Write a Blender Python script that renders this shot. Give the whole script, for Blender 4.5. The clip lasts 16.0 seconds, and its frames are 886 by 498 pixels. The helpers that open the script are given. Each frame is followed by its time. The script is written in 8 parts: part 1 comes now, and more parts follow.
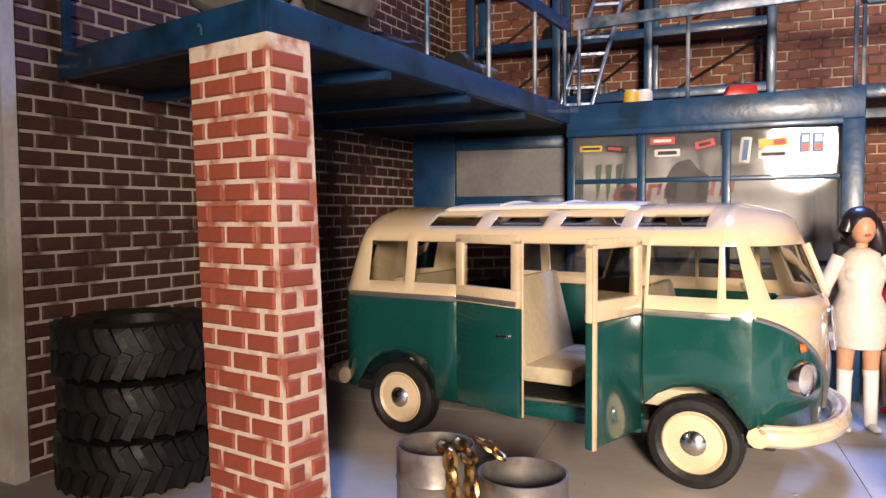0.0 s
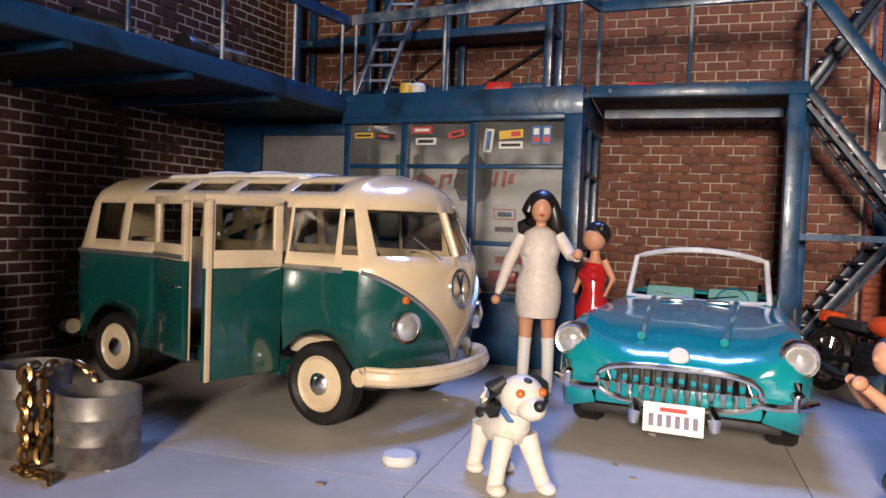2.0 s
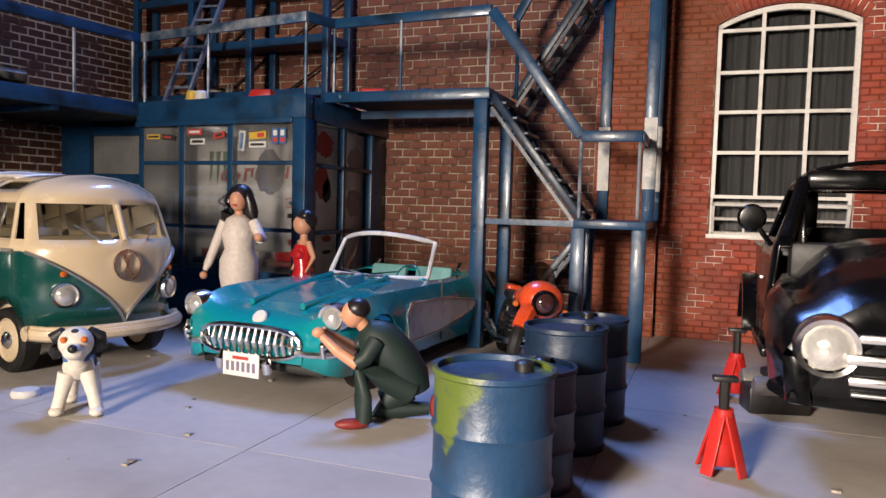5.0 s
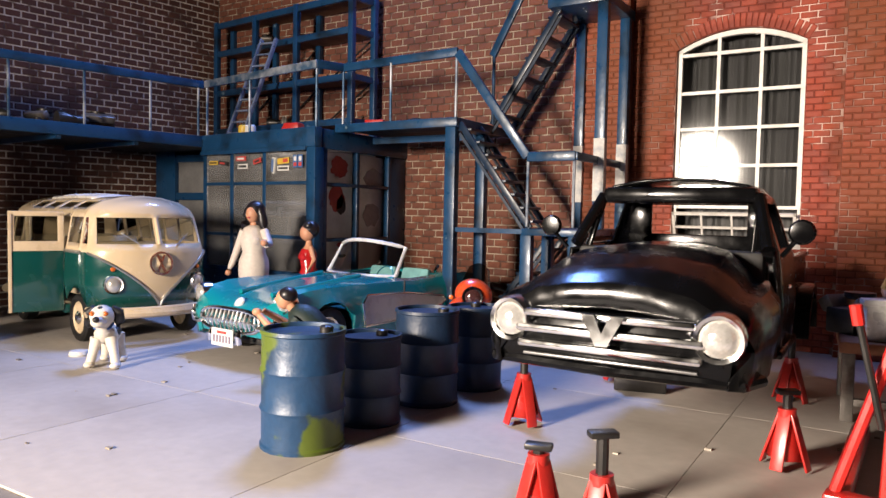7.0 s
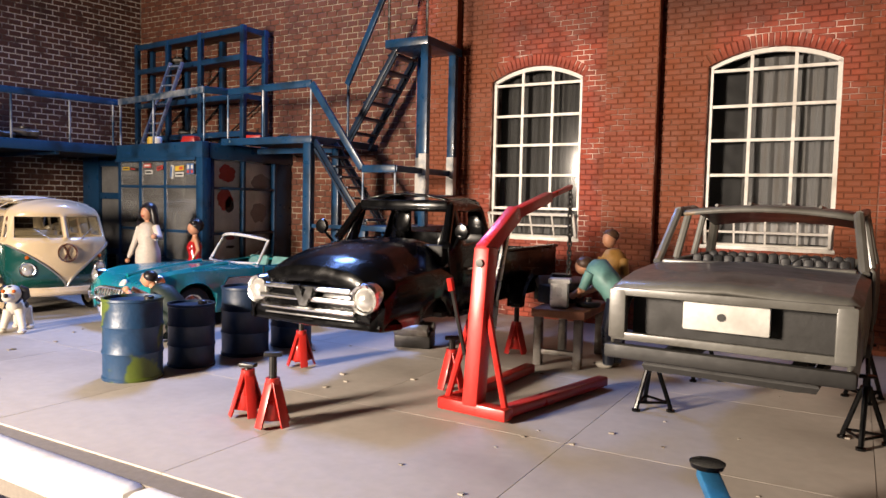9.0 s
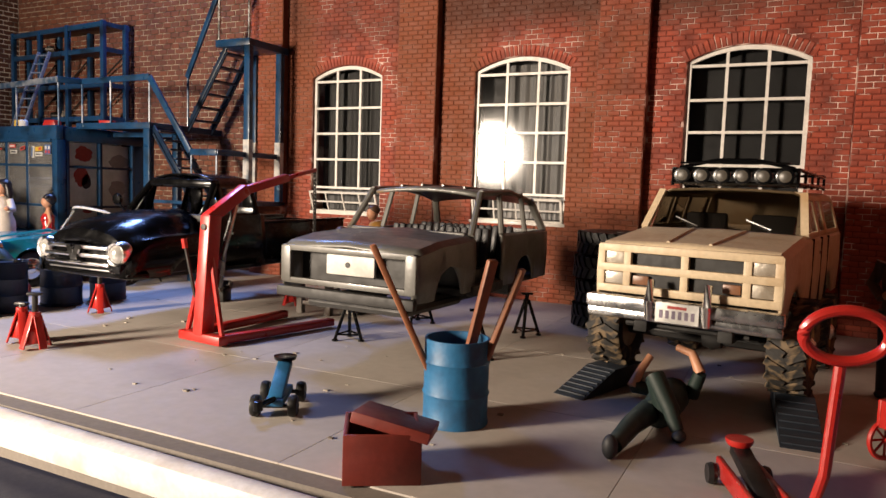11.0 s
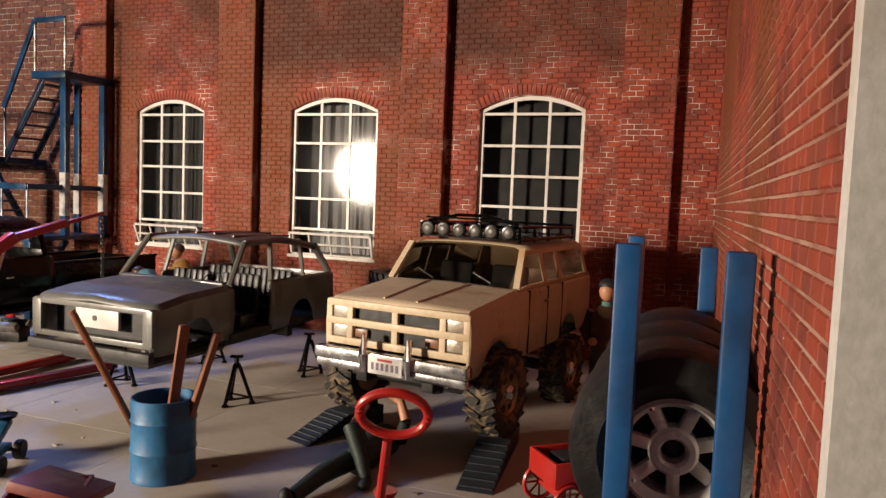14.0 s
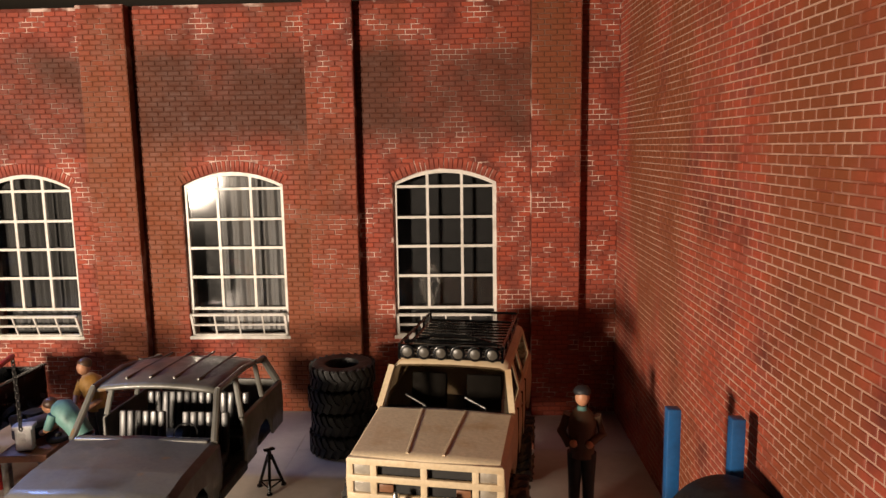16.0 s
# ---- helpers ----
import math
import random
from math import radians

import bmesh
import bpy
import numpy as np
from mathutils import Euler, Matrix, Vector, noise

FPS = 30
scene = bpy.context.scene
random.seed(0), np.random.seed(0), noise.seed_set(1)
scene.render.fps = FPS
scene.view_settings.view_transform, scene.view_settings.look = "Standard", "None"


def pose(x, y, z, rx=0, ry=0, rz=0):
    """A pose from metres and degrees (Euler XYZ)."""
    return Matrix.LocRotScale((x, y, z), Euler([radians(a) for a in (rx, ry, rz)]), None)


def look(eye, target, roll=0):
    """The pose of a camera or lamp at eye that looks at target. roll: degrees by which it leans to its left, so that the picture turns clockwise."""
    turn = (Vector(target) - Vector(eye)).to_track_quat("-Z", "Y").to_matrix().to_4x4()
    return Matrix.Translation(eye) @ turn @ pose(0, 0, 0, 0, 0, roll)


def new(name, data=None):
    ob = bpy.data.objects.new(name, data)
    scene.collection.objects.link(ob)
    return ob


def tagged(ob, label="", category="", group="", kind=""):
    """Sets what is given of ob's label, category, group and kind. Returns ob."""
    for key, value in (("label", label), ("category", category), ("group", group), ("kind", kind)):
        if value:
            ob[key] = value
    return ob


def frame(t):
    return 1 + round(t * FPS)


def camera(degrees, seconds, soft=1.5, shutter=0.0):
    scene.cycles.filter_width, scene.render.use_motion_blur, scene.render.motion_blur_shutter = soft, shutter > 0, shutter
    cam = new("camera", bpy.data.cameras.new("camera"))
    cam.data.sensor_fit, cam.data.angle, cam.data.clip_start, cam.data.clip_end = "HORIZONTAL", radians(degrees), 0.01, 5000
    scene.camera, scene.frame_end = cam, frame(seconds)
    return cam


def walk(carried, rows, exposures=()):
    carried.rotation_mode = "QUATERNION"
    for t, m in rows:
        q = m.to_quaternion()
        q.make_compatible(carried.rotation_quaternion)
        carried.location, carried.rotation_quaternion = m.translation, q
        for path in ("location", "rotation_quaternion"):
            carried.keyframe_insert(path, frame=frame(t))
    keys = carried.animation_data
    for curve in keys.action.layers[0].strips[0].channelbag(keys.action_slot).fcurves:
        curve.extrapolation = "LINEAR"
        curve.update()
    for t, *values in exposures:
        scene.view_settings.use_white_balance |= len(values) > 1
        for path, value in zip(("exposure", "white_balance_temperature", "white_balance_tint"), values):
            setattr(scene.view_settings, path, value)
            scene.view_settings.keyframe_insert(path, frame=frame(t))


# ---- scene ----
# The camera: seconds, place in metres, yaw, pitch and roll in degrees
cam = camera(63.59, 16.0, soft=1.5)
PATH = [
    (0, -0.0242, 0.0293, 0.0712, 19.11, -2.83, 0.36),
    (0.5, -0.0225, 0.0335, 0.0751, 20.18, -3.05, 0.14),
    (1, -0.0030, 0.0381, 0.0767, 19.16, -2.02, -0.99),
    (1.5, 0.0353, 0.0339, 0.0652, 18.24, -2.42, -2.00),
    (2, 0.0711, 0.0367, 0.0595, 17.57, -2.07, -2.07),
    (2.5, 0.0950, 0.0447, 0.0477, 15.52, -2.58, -1.43),
    (3, 0.1159, 0.0507, 0.0513, 13.71, -2.87, -0.71),
    (3.5, 0.1273, 0.0459, 0.0599, 11.66, -3.29, 0.04),
    (4, 0.1498, 0.0357, 0.0659, 11.81, -3.09, -0.81),
    (4.2, 0.1626, 0.0318, 0.0630, 12.80, -3.13, -1.09),
    (6.3, 0.2844, 0.0311, 0.0701, 30.37, -3.12, -0.59),
    (6.5, 0.2921, 0.0271, 0.0698, 30.63, -2.96, -0.30),
    (7, 0.3194, 0.0128, 0.0680, 31.70, -2.87, -1.14),
    (7.5, 0.3483, 0.0049, 0.0728, 31.51, -2.64, -1.10),
    (8, 0.3896, 0.0025, 0.0735, 30.03, -3.22, -1.16),
    (8.2, 0.3996, -0.0037, 0.0731, 30.21, -3.20, -1.38),
    (10.3, 0.5302, -0.0477, 0.0826, 28.53, -4.71, -1.81),
    (10.5, 0.5459, -0.0497, 0.0812, 27.85, -4.64, -2.31),
    (11, 0.5738, -0.0514, 0.0781, 26.49, -5.00, -1.92),
    (11.5, 0.6033, -0.0537, 0.0911, 25.33, -4.74, -2.43),
    (12, 0.6173, -0.0514, 0.0926, 24.57, -4.69, -2.46),
    (12.5, 0.6438, -0.0475, 0.0924, 23.22, -5.24, -2.84),
    (13, 0.6522, -0.0491, 0.0961, 23.03, -4.52, -3.42),
    (13.5, 0.6535, -0.0417, 0.0999, 22.06, -3.71, -3.16),
    (14, 0.6479, -0.0383, 0.1013, 19.85, -4.11, -2.27),
    (14.5, 0.6357, -0.0416, 0.1044, 18.31, -4.46, -2.76),
    (15, 0.6201, -0.0523, 0.1167, 15.29, -4.98, -2.17),
    (15.5, 0.5944, -0.0493, 0.1536, 7.71, -7.82, 0.41),
    (16, 0.5601, -0.0583, 0.1851, 2.43, -8.18, 0.87),
]
walk(cam, [(t, pose(x, y, z, 90 + pitch, roll, yaw)) for t, x, y, z, yaw, pitch, roll in PATH],
     exposures=[(0, -0.58, 6350, 14), (1, -0.82, 6150, 14), (1.5, -1.12, 6050, 12), (2, -1.38, 5950, 11), (4.2, -1.62, 5950, 10), (6.3, -1.0, 6000, 10), (8, -0.98, 6200, 10), (11, -1.0, 6450, 10), (14, -1.08, 6450, 10), (15.2, -1.1, 6550, 10), (16, -1.0, 6650, 10)])

# World, lamps
world = bpy.data.worlds.new("world")
scene.world = world
world.use_nodes = True
world.node_tree.nodes["Background"].inputs[0].default_value = (1.0, 0.72, 0.5, 1)
world.node_tree.nodes["Background"].inputs[1].default_value = 0.006


def lamp(name, eye, target, size, power, colour, spread=180.0):
    data = bpy.data.lights.new(name, "AREA")
    data.shape, data.size, data.energy, data.color = "DISK", size, power, colour
    data.spread = radians(spread)
    ob = new(name, data)
    ob.matrix_world = look(eye, target)
    return ob


# A warm desk lamp in front of the table, and a cold blue lamp high over the far left corner
lamp("desk_lamp_light", (0.085, -0.26, 0.14), (0.39, 0.34, 0.045), 0.088, 9.0, (1.0, 0.82, 0.64), 126)
lamp("blue_lamp_light", (0.04, 0.40, 0.42), (0.09, 0.22, 0.0), 0.10, 1.7, (0.24, 0.40, 1.0), 104)

# ---- helpers for building; lengths below are in centimetres ----
CM = 0.01


def ramp_mix(nt, fac, a, b):
    m = nt.nodes.new("ShaderNodeMix")
    m.data_type = "RGBA"
    if hasattr(fac, "links"):
        nt.links.new(fac, m.inputs[0])
    else:
        m.inputs[0].default_value = fac
    for sock, v in ((m.inputs[6], a), (m.inputs[7], b)):
        if hasattr(v, "links"):
            nt.links.new(v, sock)
        else:
            sock.default_value = (*v[:3], 1)
    return m.outputs[2]


def noise_at(nt, scale, detail=4.0, lo=0.4, hi=0.6, stretch=(1, 1, 1), space="Object"):
    tc = nt.nodes.new("ShaderNodeTexCoord")
    mp = nt.nodes.new("ShaderNodeMapping")
    mp.inputs["Scale"].default_value = stretch
    nz = nt.nodes.new("ShaderNodeTexNoise")
    nz.inputs["Scale"].default_value, nz.inputs["Detail"].default_value = scale, detail
    nt.links.new(tc.outputs[space], mp.inputs[0])
    nt.links.new(mp.outputs[0], nz.inputs["Vector"])
    mr = nt.nodes.new("ShaderNodeMapRange")
    mr.inputs[1].default_value, mr.inputs[2].default_value = lo, hi
    nt.links.new(nz.outputs[0], mr.inputs[0])
    return mr.outputs[0]


def material(name, base, rough=0.5, metal=0.0, dirt=None, dirt_scale=60, dirt_lo=0.48, dirt_hi=0.7, grain=600, grain_amount=0.12,
             bump=0.15, coat=0.0, vary=None, island=False, stretch=(1, 1, 1), spec=0.5, wear=None, wear_scale=120, wear_lo=0.62, stain=None, stain_scale=7, stain_lo=0.5, high=None):
    """Two scales of colour change, fine relief, and random change from piece to piece."""
    m = bpy.data.materials.new(name)
    m.use_nodes = True
    nt = m.node_tree
    b = nt.nodes["Principled BSDF"]
    colour = base
    if vary:
        if island:
            g = nt.nodes.new("ShaderNodeNewGeometry")
            rnd = g.outputs["Random Per Island"]
        else:
            g = nt.nodes.new("ShaderNodeObjectInfo")
            rnd = g.outputs["Random"]
        colour = ramp_mix(nt, rnd, base, vary)
    fine = noise_at(nt, grain, 3, 0.3, 0.7)
    dark = tuple(c * (1 - 2.2 * grain_amount) for c in base[:3])
    fm = nt.nodes.new("ShaderNodeMath")
    fm.operation = "MULTIPLY"
    fm.inputs[1].default_value = 0.6
    nt.links.new(fine, fm.inputs[0])
    colour = ramp_mix(nt, fm.outputs[0], colour, dark)
    if dirt:
        colour = ramp_mix(nt, noise_at(nt, dirt_scale, 5, dirt_lo, dirt_hi, stretch), colour, dirt)
    if wear:
        colour = ramp_mix(nt, noise_at(nt, wear_scale, 6, wear_lo, wear_lo + 0.04, stretch), colour, wear)
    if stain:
        # upright bands of brown overpaint; high darkens upper courses between pilasters in cloudy patches
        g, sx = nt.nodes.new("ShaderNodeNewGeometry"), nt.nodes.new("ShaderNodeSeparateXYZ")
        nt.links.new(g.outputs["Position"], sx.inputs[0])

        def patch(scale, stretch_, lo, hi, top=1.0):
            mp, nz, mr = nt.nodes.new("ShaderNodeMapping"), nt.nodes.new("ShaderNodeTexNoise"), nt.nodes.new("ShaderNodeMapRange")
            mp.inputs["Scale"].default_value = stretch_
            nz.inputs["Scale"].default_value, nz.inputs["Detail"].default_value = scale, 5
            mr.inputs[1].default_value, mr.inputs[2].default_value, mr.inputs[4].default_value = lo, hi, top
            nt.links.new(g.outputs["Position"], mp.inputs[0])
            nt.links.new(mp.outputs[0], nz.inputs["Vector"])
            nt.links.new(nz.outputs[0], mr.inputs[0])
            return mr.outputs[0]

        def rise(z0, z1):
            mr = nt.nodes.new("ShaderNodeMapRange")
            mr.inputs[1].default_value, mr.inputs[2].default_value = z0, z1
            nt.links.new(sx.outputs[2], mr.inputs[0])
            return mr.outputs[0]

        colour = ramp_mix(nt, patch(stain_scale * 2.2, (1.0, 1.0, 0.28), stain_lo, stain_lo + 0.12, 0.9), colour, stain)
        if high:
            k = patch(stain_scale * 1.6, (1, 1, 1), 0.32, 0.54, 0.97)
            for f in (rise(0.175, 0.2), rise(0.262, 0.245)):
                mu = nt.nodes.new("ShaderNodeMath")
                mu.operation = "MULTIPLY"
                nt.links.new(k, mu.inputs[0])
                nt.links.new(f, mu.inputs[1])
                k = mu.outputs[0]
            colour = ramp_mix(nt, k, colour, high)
    nt.links.new(colour, b.inputs["Base Color"]) if hasattr(colour, "links") else None
    b.inputs["Metallic"].default_value = metal
    rr = nt.nodes.new("ShaderNodeMapRange")
    rr.inputs[3].default_value, rr.inputs[4].default_value = max(rough - 0.08, 0.02), min(rough + 0.1, 1)
    nt.links.new(noise_at(nt, 150, 3, 0.3, 0.7), rr.inputs[0])
    nt.links.new(rr.outputs[0], b.inputs["Roughness"])
    b.inputs["Specular IOR Level"].default_value = spec
    b.inputs["Coat Weight"].default_value = coat
    b.inputs["Coat Roughness"].default_value = 0.06
    if bump:
        bp = nt.nodes.new("ShaderNodeBump")
        bp.inputs["Strength"].default_value, bp.inputs["Distance"].default_value = bump, 0.0006
        nt.links.new(noise_at(nt, grain * 0.7, 5, 0.0, 1.0), bp.inputs["Height"])
        nt.links.new(bp.outputs[0], b.inputs["Normal"])
    return m


def glass(name, tint=(1, 1, 1), rough=0.02, alpha=0.12):
    """A thin clear pane: mostly open, with gloss."""
    m = bpy.data.materials.new(name)
    m.use_nodes = True
    nt = m.node_tree
    nt.nodes.remove(nt.nodes["Principled BSDF"])
    tr, gl, mx, fr = (nt.nodes.new(n) for n in ("ShaderNodeBsdfTransparent", "ShaderNodeBsdfGlossy", "ShaderNodeMixShader", "ShaderNodeFresnel"))
    tr.inputs[0].default_value = (*tint, 1)
    gl.inputs["Roughness"].default_value = rough
    fr.inputs[0].default_value = 1.5
    ad = nt.nodes.new("ShaderNodeMath")
    ad.inputs[1].default_value = alpha * 0.4
    nt.links.new(fr.outputs[0], ad.inputs[0])
    nt.links.new(ad.outputs[0], mx.inputs[0])
    nt.links.new(tr.outputs[0], mx.inputs[1])
    nt.links.new(gl.outputs[0], mx.inputs[2])
    nt.links.new(mx.outputs[0], nt.nodes["Material Output"].inputs[0])
    return m


NAVY = material("navy_paint", (0.010, 0.047, 0.115), 0.34, dirt=(0.005, 0.015, 0.03), wear=(0.10, 0.16, 0.22), wear_lo=0.70, grain_amount=0.08, coat=0.08, spec=0.35)
STAIR_NAVY = material("dark_stair_paint", (0.006, 0.018, 0.042), 0.34, dirt=(0.003, 0.007, 0.013), wear=(0.14, 0.17, 0.2), wear_lo=0.68, grain_amount=0.08, spec=0.4)
PEELED = material("peeled_paint", (0.50, 0.48, 0.45), 0.5, dirt=(0.03, 0.08, 0.15), dirt_scale=90)
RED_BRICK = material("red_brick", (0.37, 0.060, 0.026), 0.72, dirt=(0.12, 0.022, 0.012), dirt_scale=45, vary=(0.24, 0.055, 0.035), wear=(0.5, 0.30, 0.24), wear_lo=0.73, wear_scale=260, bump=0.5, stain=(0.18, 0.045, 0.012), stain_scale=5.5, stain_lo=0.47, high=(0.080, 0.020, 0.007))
PIL_BRICK = material("pilaster_red_brick", (0.37, 0.060, 0.026), 0.72, dirt=(0.12, 0.022, 0.012), dirt_scale=45, vary=(0.24, 0.055, 0.035), wear=(0.5, 0.30, 0.24), wear_lo=0.73, wear_scale=260, bump=0.5, stain=(0.18, 0.045, 0.012), stain_scale=5.5, stain_lo=0.47)
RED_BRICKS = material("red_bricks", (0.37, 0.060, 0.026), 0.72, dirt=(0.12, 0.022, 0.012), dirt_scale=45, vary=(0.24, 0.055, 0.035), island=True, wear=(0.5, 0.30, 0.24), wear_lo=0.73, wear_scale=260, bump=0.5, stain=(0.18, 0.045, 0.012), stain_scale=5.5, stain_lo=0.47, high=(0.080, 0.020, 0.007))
PIL_BRICKS = material("pilaster_red_bricks", (0.37, 0.060, 0.026), 0.72, dirt=(0.12, 0.022, 0.012), dirt_scale=45, vary=(0.24, 0.055, 0.035), island=True, wear=(0.5, 0.30, 0.24), wear_lo=0.73, wear_scale=260, bump=0.5, stain=(0.18, 0.045, 0.012), stain_scale=5.5, stain_lo=0.47)
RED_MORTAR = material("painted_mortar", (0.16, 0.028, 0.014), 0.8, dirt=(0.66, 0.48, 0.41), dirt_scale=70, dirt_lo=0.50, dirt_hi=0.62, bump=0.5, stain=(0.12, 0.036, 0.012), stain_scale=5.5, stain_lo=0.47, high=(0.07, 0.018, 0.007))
PIL_MORTAR = material("pilaster_painted_mortar", (0.16, 0.028, 0.014), 0.8, dirt=(0.66, 0.48, 0.41), dirt_scale=70, dirt_lo=0.50, dirt_hi=0.62, bump=0.5, stain=(0.12, 0.036, 0.012), stain_scale=5.5, stain_lo=0.47)
SIDE_MORTAR = material("side_mortar", (0.46, 0.27, 0.20), 0.85, dirt=(0.18, 0.040, 0.018), dirt_scale=32, dirt_lo=0.46, dirt_hi=0.66, bump=0.4)
BROWN_BRICK = material("brown_brick", (0.17, 0.052, 0.024), 0.75, dirt=(0.09, 0.028, 0.016), dirt_scale=40, vary=(0.10, 0.035, 0.022), bump=0.6)
BROWN_BRICKS = material("brown_bricks", (0.17, 0.052, 0.024), 0.75, dirt=(0.09, 0.028, 0.016), dirt_scale=40, vary=(0.10, 0.035, 0.022), island=True, bump=0.6)
BROWN_MORTAR = material("pale_mortar", (0.36, 0.29, 0.22), 0.9, dirt=(0.07, 0.04, 0.03), dirt_scale=110, dirt_lo=0.45, dirt_hi=0.6, bump=0.5)
DARK_MORTAR = material("grey_mortar", (0.55, 0.49, 0.44), 0.9, dirt=(0.10, 0.07, 0.06), dirt_scale=70, dirt_lo=0.5, dirt_hi=0.62, bump=0.5)
DARK_BRICK = material("dark_brick", (0.092, 0.034, 0.020), 0.7, dirt=(0.05, 0.02, 0.014), dirt_scale=40, vary=(0.07, 0.028, 0.02), bump=0.6)
DARK_BRICKS = material("dark_bricks", (0.092, 0.034, 0.020), 0.7, dirt=(0.05, 0.02, 0.014), dirt_scale=40, vary=(0.07, 0.028, 0.02), island=True, bump=0.6)
PILLAR_BRICK = material("pillar_brick", (0.36, 0.075, 0.04), 0.7, dirt=(0.24, 0.07, 0.04), dirt_scale=90, vary=(0.26, 0.06, 0.035), bump=0.5)
PILLAR_MORTAR = material("pillar_mortar", (0.70, 0.58, 0.47), 0.9, dirt=(0.35, 0.12, 0.07), dirt_scale=120, dirt_lo=0.5, dirt_hi=0.62, bump=0.5)
CONCRETE = material("concrete", (0.47, 0.425, 0.38), 0.6, dirt=(0.25, 0.21, 0.175), dirt_scale=14, dirt_lo=0.46, dirt_hi=0.78, vary=(0.455, 0.41, 0.365), grain=260, grain_amount=0.07, wear=(0.16, 0.13, 0.11), wear_scale=40, wear_lo=0.72, bump=0.12)
JOINT = material("floor_joint", (0.20, 0.175, 0.15), 0.9)
WHITE_EDGE = material("white_board_edge", (0.74, 0.71, 0.67), 0.6, dirt=(0.5, 0.45, 0.38), bump=0.2)
WINDOW_WHITE = material("white_window_paint", (0.74, 0.71, 0.66), 0.4, dirt=(0.5, 0.47, 0.42), dirt_scale=90, bump=0.1)
PANE = glass("window_pane", (0.72, 0.72, 0.72), 0.055, 0.10)
CLEAR = glass("hazy_booth_glass", (0.80, 0.80, 0.80), 0.03, 0.1)
hz = CLEAR.node_tree
hd, hm = hz.nodes.new("ShaderNodeBsdfDiffuse"), hz.nodes.new("ShaderNodeMixShader")
hd.inputs[0].default_value = (0.62, 0.61, 0.60, 1)
old_out = hz.nodes["Material Output"].inputs[0].links[0].from_socket
hr = hz.nodes.new("ShaderNodeMapRange")
hr.inputs[3].default_value, hr.inputs[4].default_value = 0.03, 0.10
hz.links.new(noise_at(hz, 30, 4, 0.3, 0.7), hr.inputs[0])
hz.links.new(hr.outputs[0], hm.inputs[0])
hz.links.new(old_out, hm.inputs[1])
hz.links.new(hd.outputs[0], hm.inputs[2])
hz.links.new(hm.outputs[0], hz.nodes["Material Output"].inputs[0])
BLACK_CARD = material("black_backing", (0.014, 0.0135, 0.0135), 0.6, dirt=(0.008, 0.008, 0.008), dirt_scale=40, bump=0.05)
# two greys that imitate the room's reflection in the window panes
DIM_REFLECTION = material("dim_reflection", (0.10, 0.10, 0.10), 0.8, dirt=(0.07, 0.07, 0.065), stretch=(6, 1, 0.4), bump=0.2)
GREY_REFLECTION = material("grey_reflection", (0.30, 0.30, 0.30), 0.8, dirt=(0.25, 0.23, 0.21), stretch=(6, 1, 0.4), bump=0.2)
STEEL = material("bright_steel", (0.62, 0.62, 0.62), 0.25, metal=1.0, dirt=(0.3, 0.28, 0.26), bump=0.1)
CHROME = material("chrome", (0.90, 0.89, 0.87), 0.17, metal=1.0, grain_amount=0.02, bump=0.0)
POST_STEEL = material("dull_post_steel", (0.34, 0.36, 0.40), 0.5, metal=0.5, dirt=(0.03, 0.07, 0.13), dirt_scale=70, dirt_lo=0.42, dirt_hi=0.6)
# dark copy of the white panel, with the wing's shade in its colour
SHADED_PANEL = material("shaded_panel", (0.17, 0.165, 0.16), 0.6, dirt=(0.10, 0.10, 0.10), dirt_scale=30, bump=0.1)
WHITE_PANEL = material("white_panel", (0.64, 0.63, 0.61), 0.6, dirt=(0.50, 0.49, 0.47), dirt_scale=30, bump=0.1)
WOOD_SHELF = material("shelf_board", (0.16, 0.075, 0.035), 0.7, dirt=(0.07, 0.03, 0.015), stretch=(0.2, 1, 1))
TABLE = material("dark_table", (0.03, 0.03, 0.045), 0.5, dirt=(0.015, 0.02, 0.05), dirt_scale=10)
ROOM_PAINT = material("room_paint", (0.12, 0.10, 0.08), 0.8, dirt=(0.09, 0.075, 0.06), dirt_scale=3)


def finish(bm, mats, smooth=35, name="mesh"):
    me = bpy.data.meshes.new(name)
    bmesh.ops.scale(bm, vec=(CM, CM, CM), verts=bm.verts)
    bm.to_mesh(me)
    bm.free()
    for m in mats if isinstance(mats, (list, tuple)) else [mats]:
        me.materials.append(m)
    if smooth:
        me.polygons.foreach_set("use_smooth", [True] * len(me.polygons))
        me.set_sharp_from_angle(angle=radians(smooth))
    return me


def part(name, bm, mats, parent=None, label="", smooth=35, m=None):
    """One mesh object from a bmesh in centimetres, under a thing or a part."""
    ob = new(name, finish(bm, mats, smooth, name))
    ob.parent = parent
    if m is not None:
        ob.matrix_basis = m
    if label:
        ob["label"] = label
    return ob


def thing(name, label, category, m=None, group="", kind=""):
    ob = tagged(new(name), label, category, group, kind)
    ob.empty_display_size = 0.005
    if m is not None:
        ob.matrix_basis = m
    return ob


def at(x, y, z=0.0, rz=0.0, rx=0.0, ry=0.0):
    """A pose from centimetres."""
    return pose(x * CM, y * CM, z * CM, rx, ry, rz)


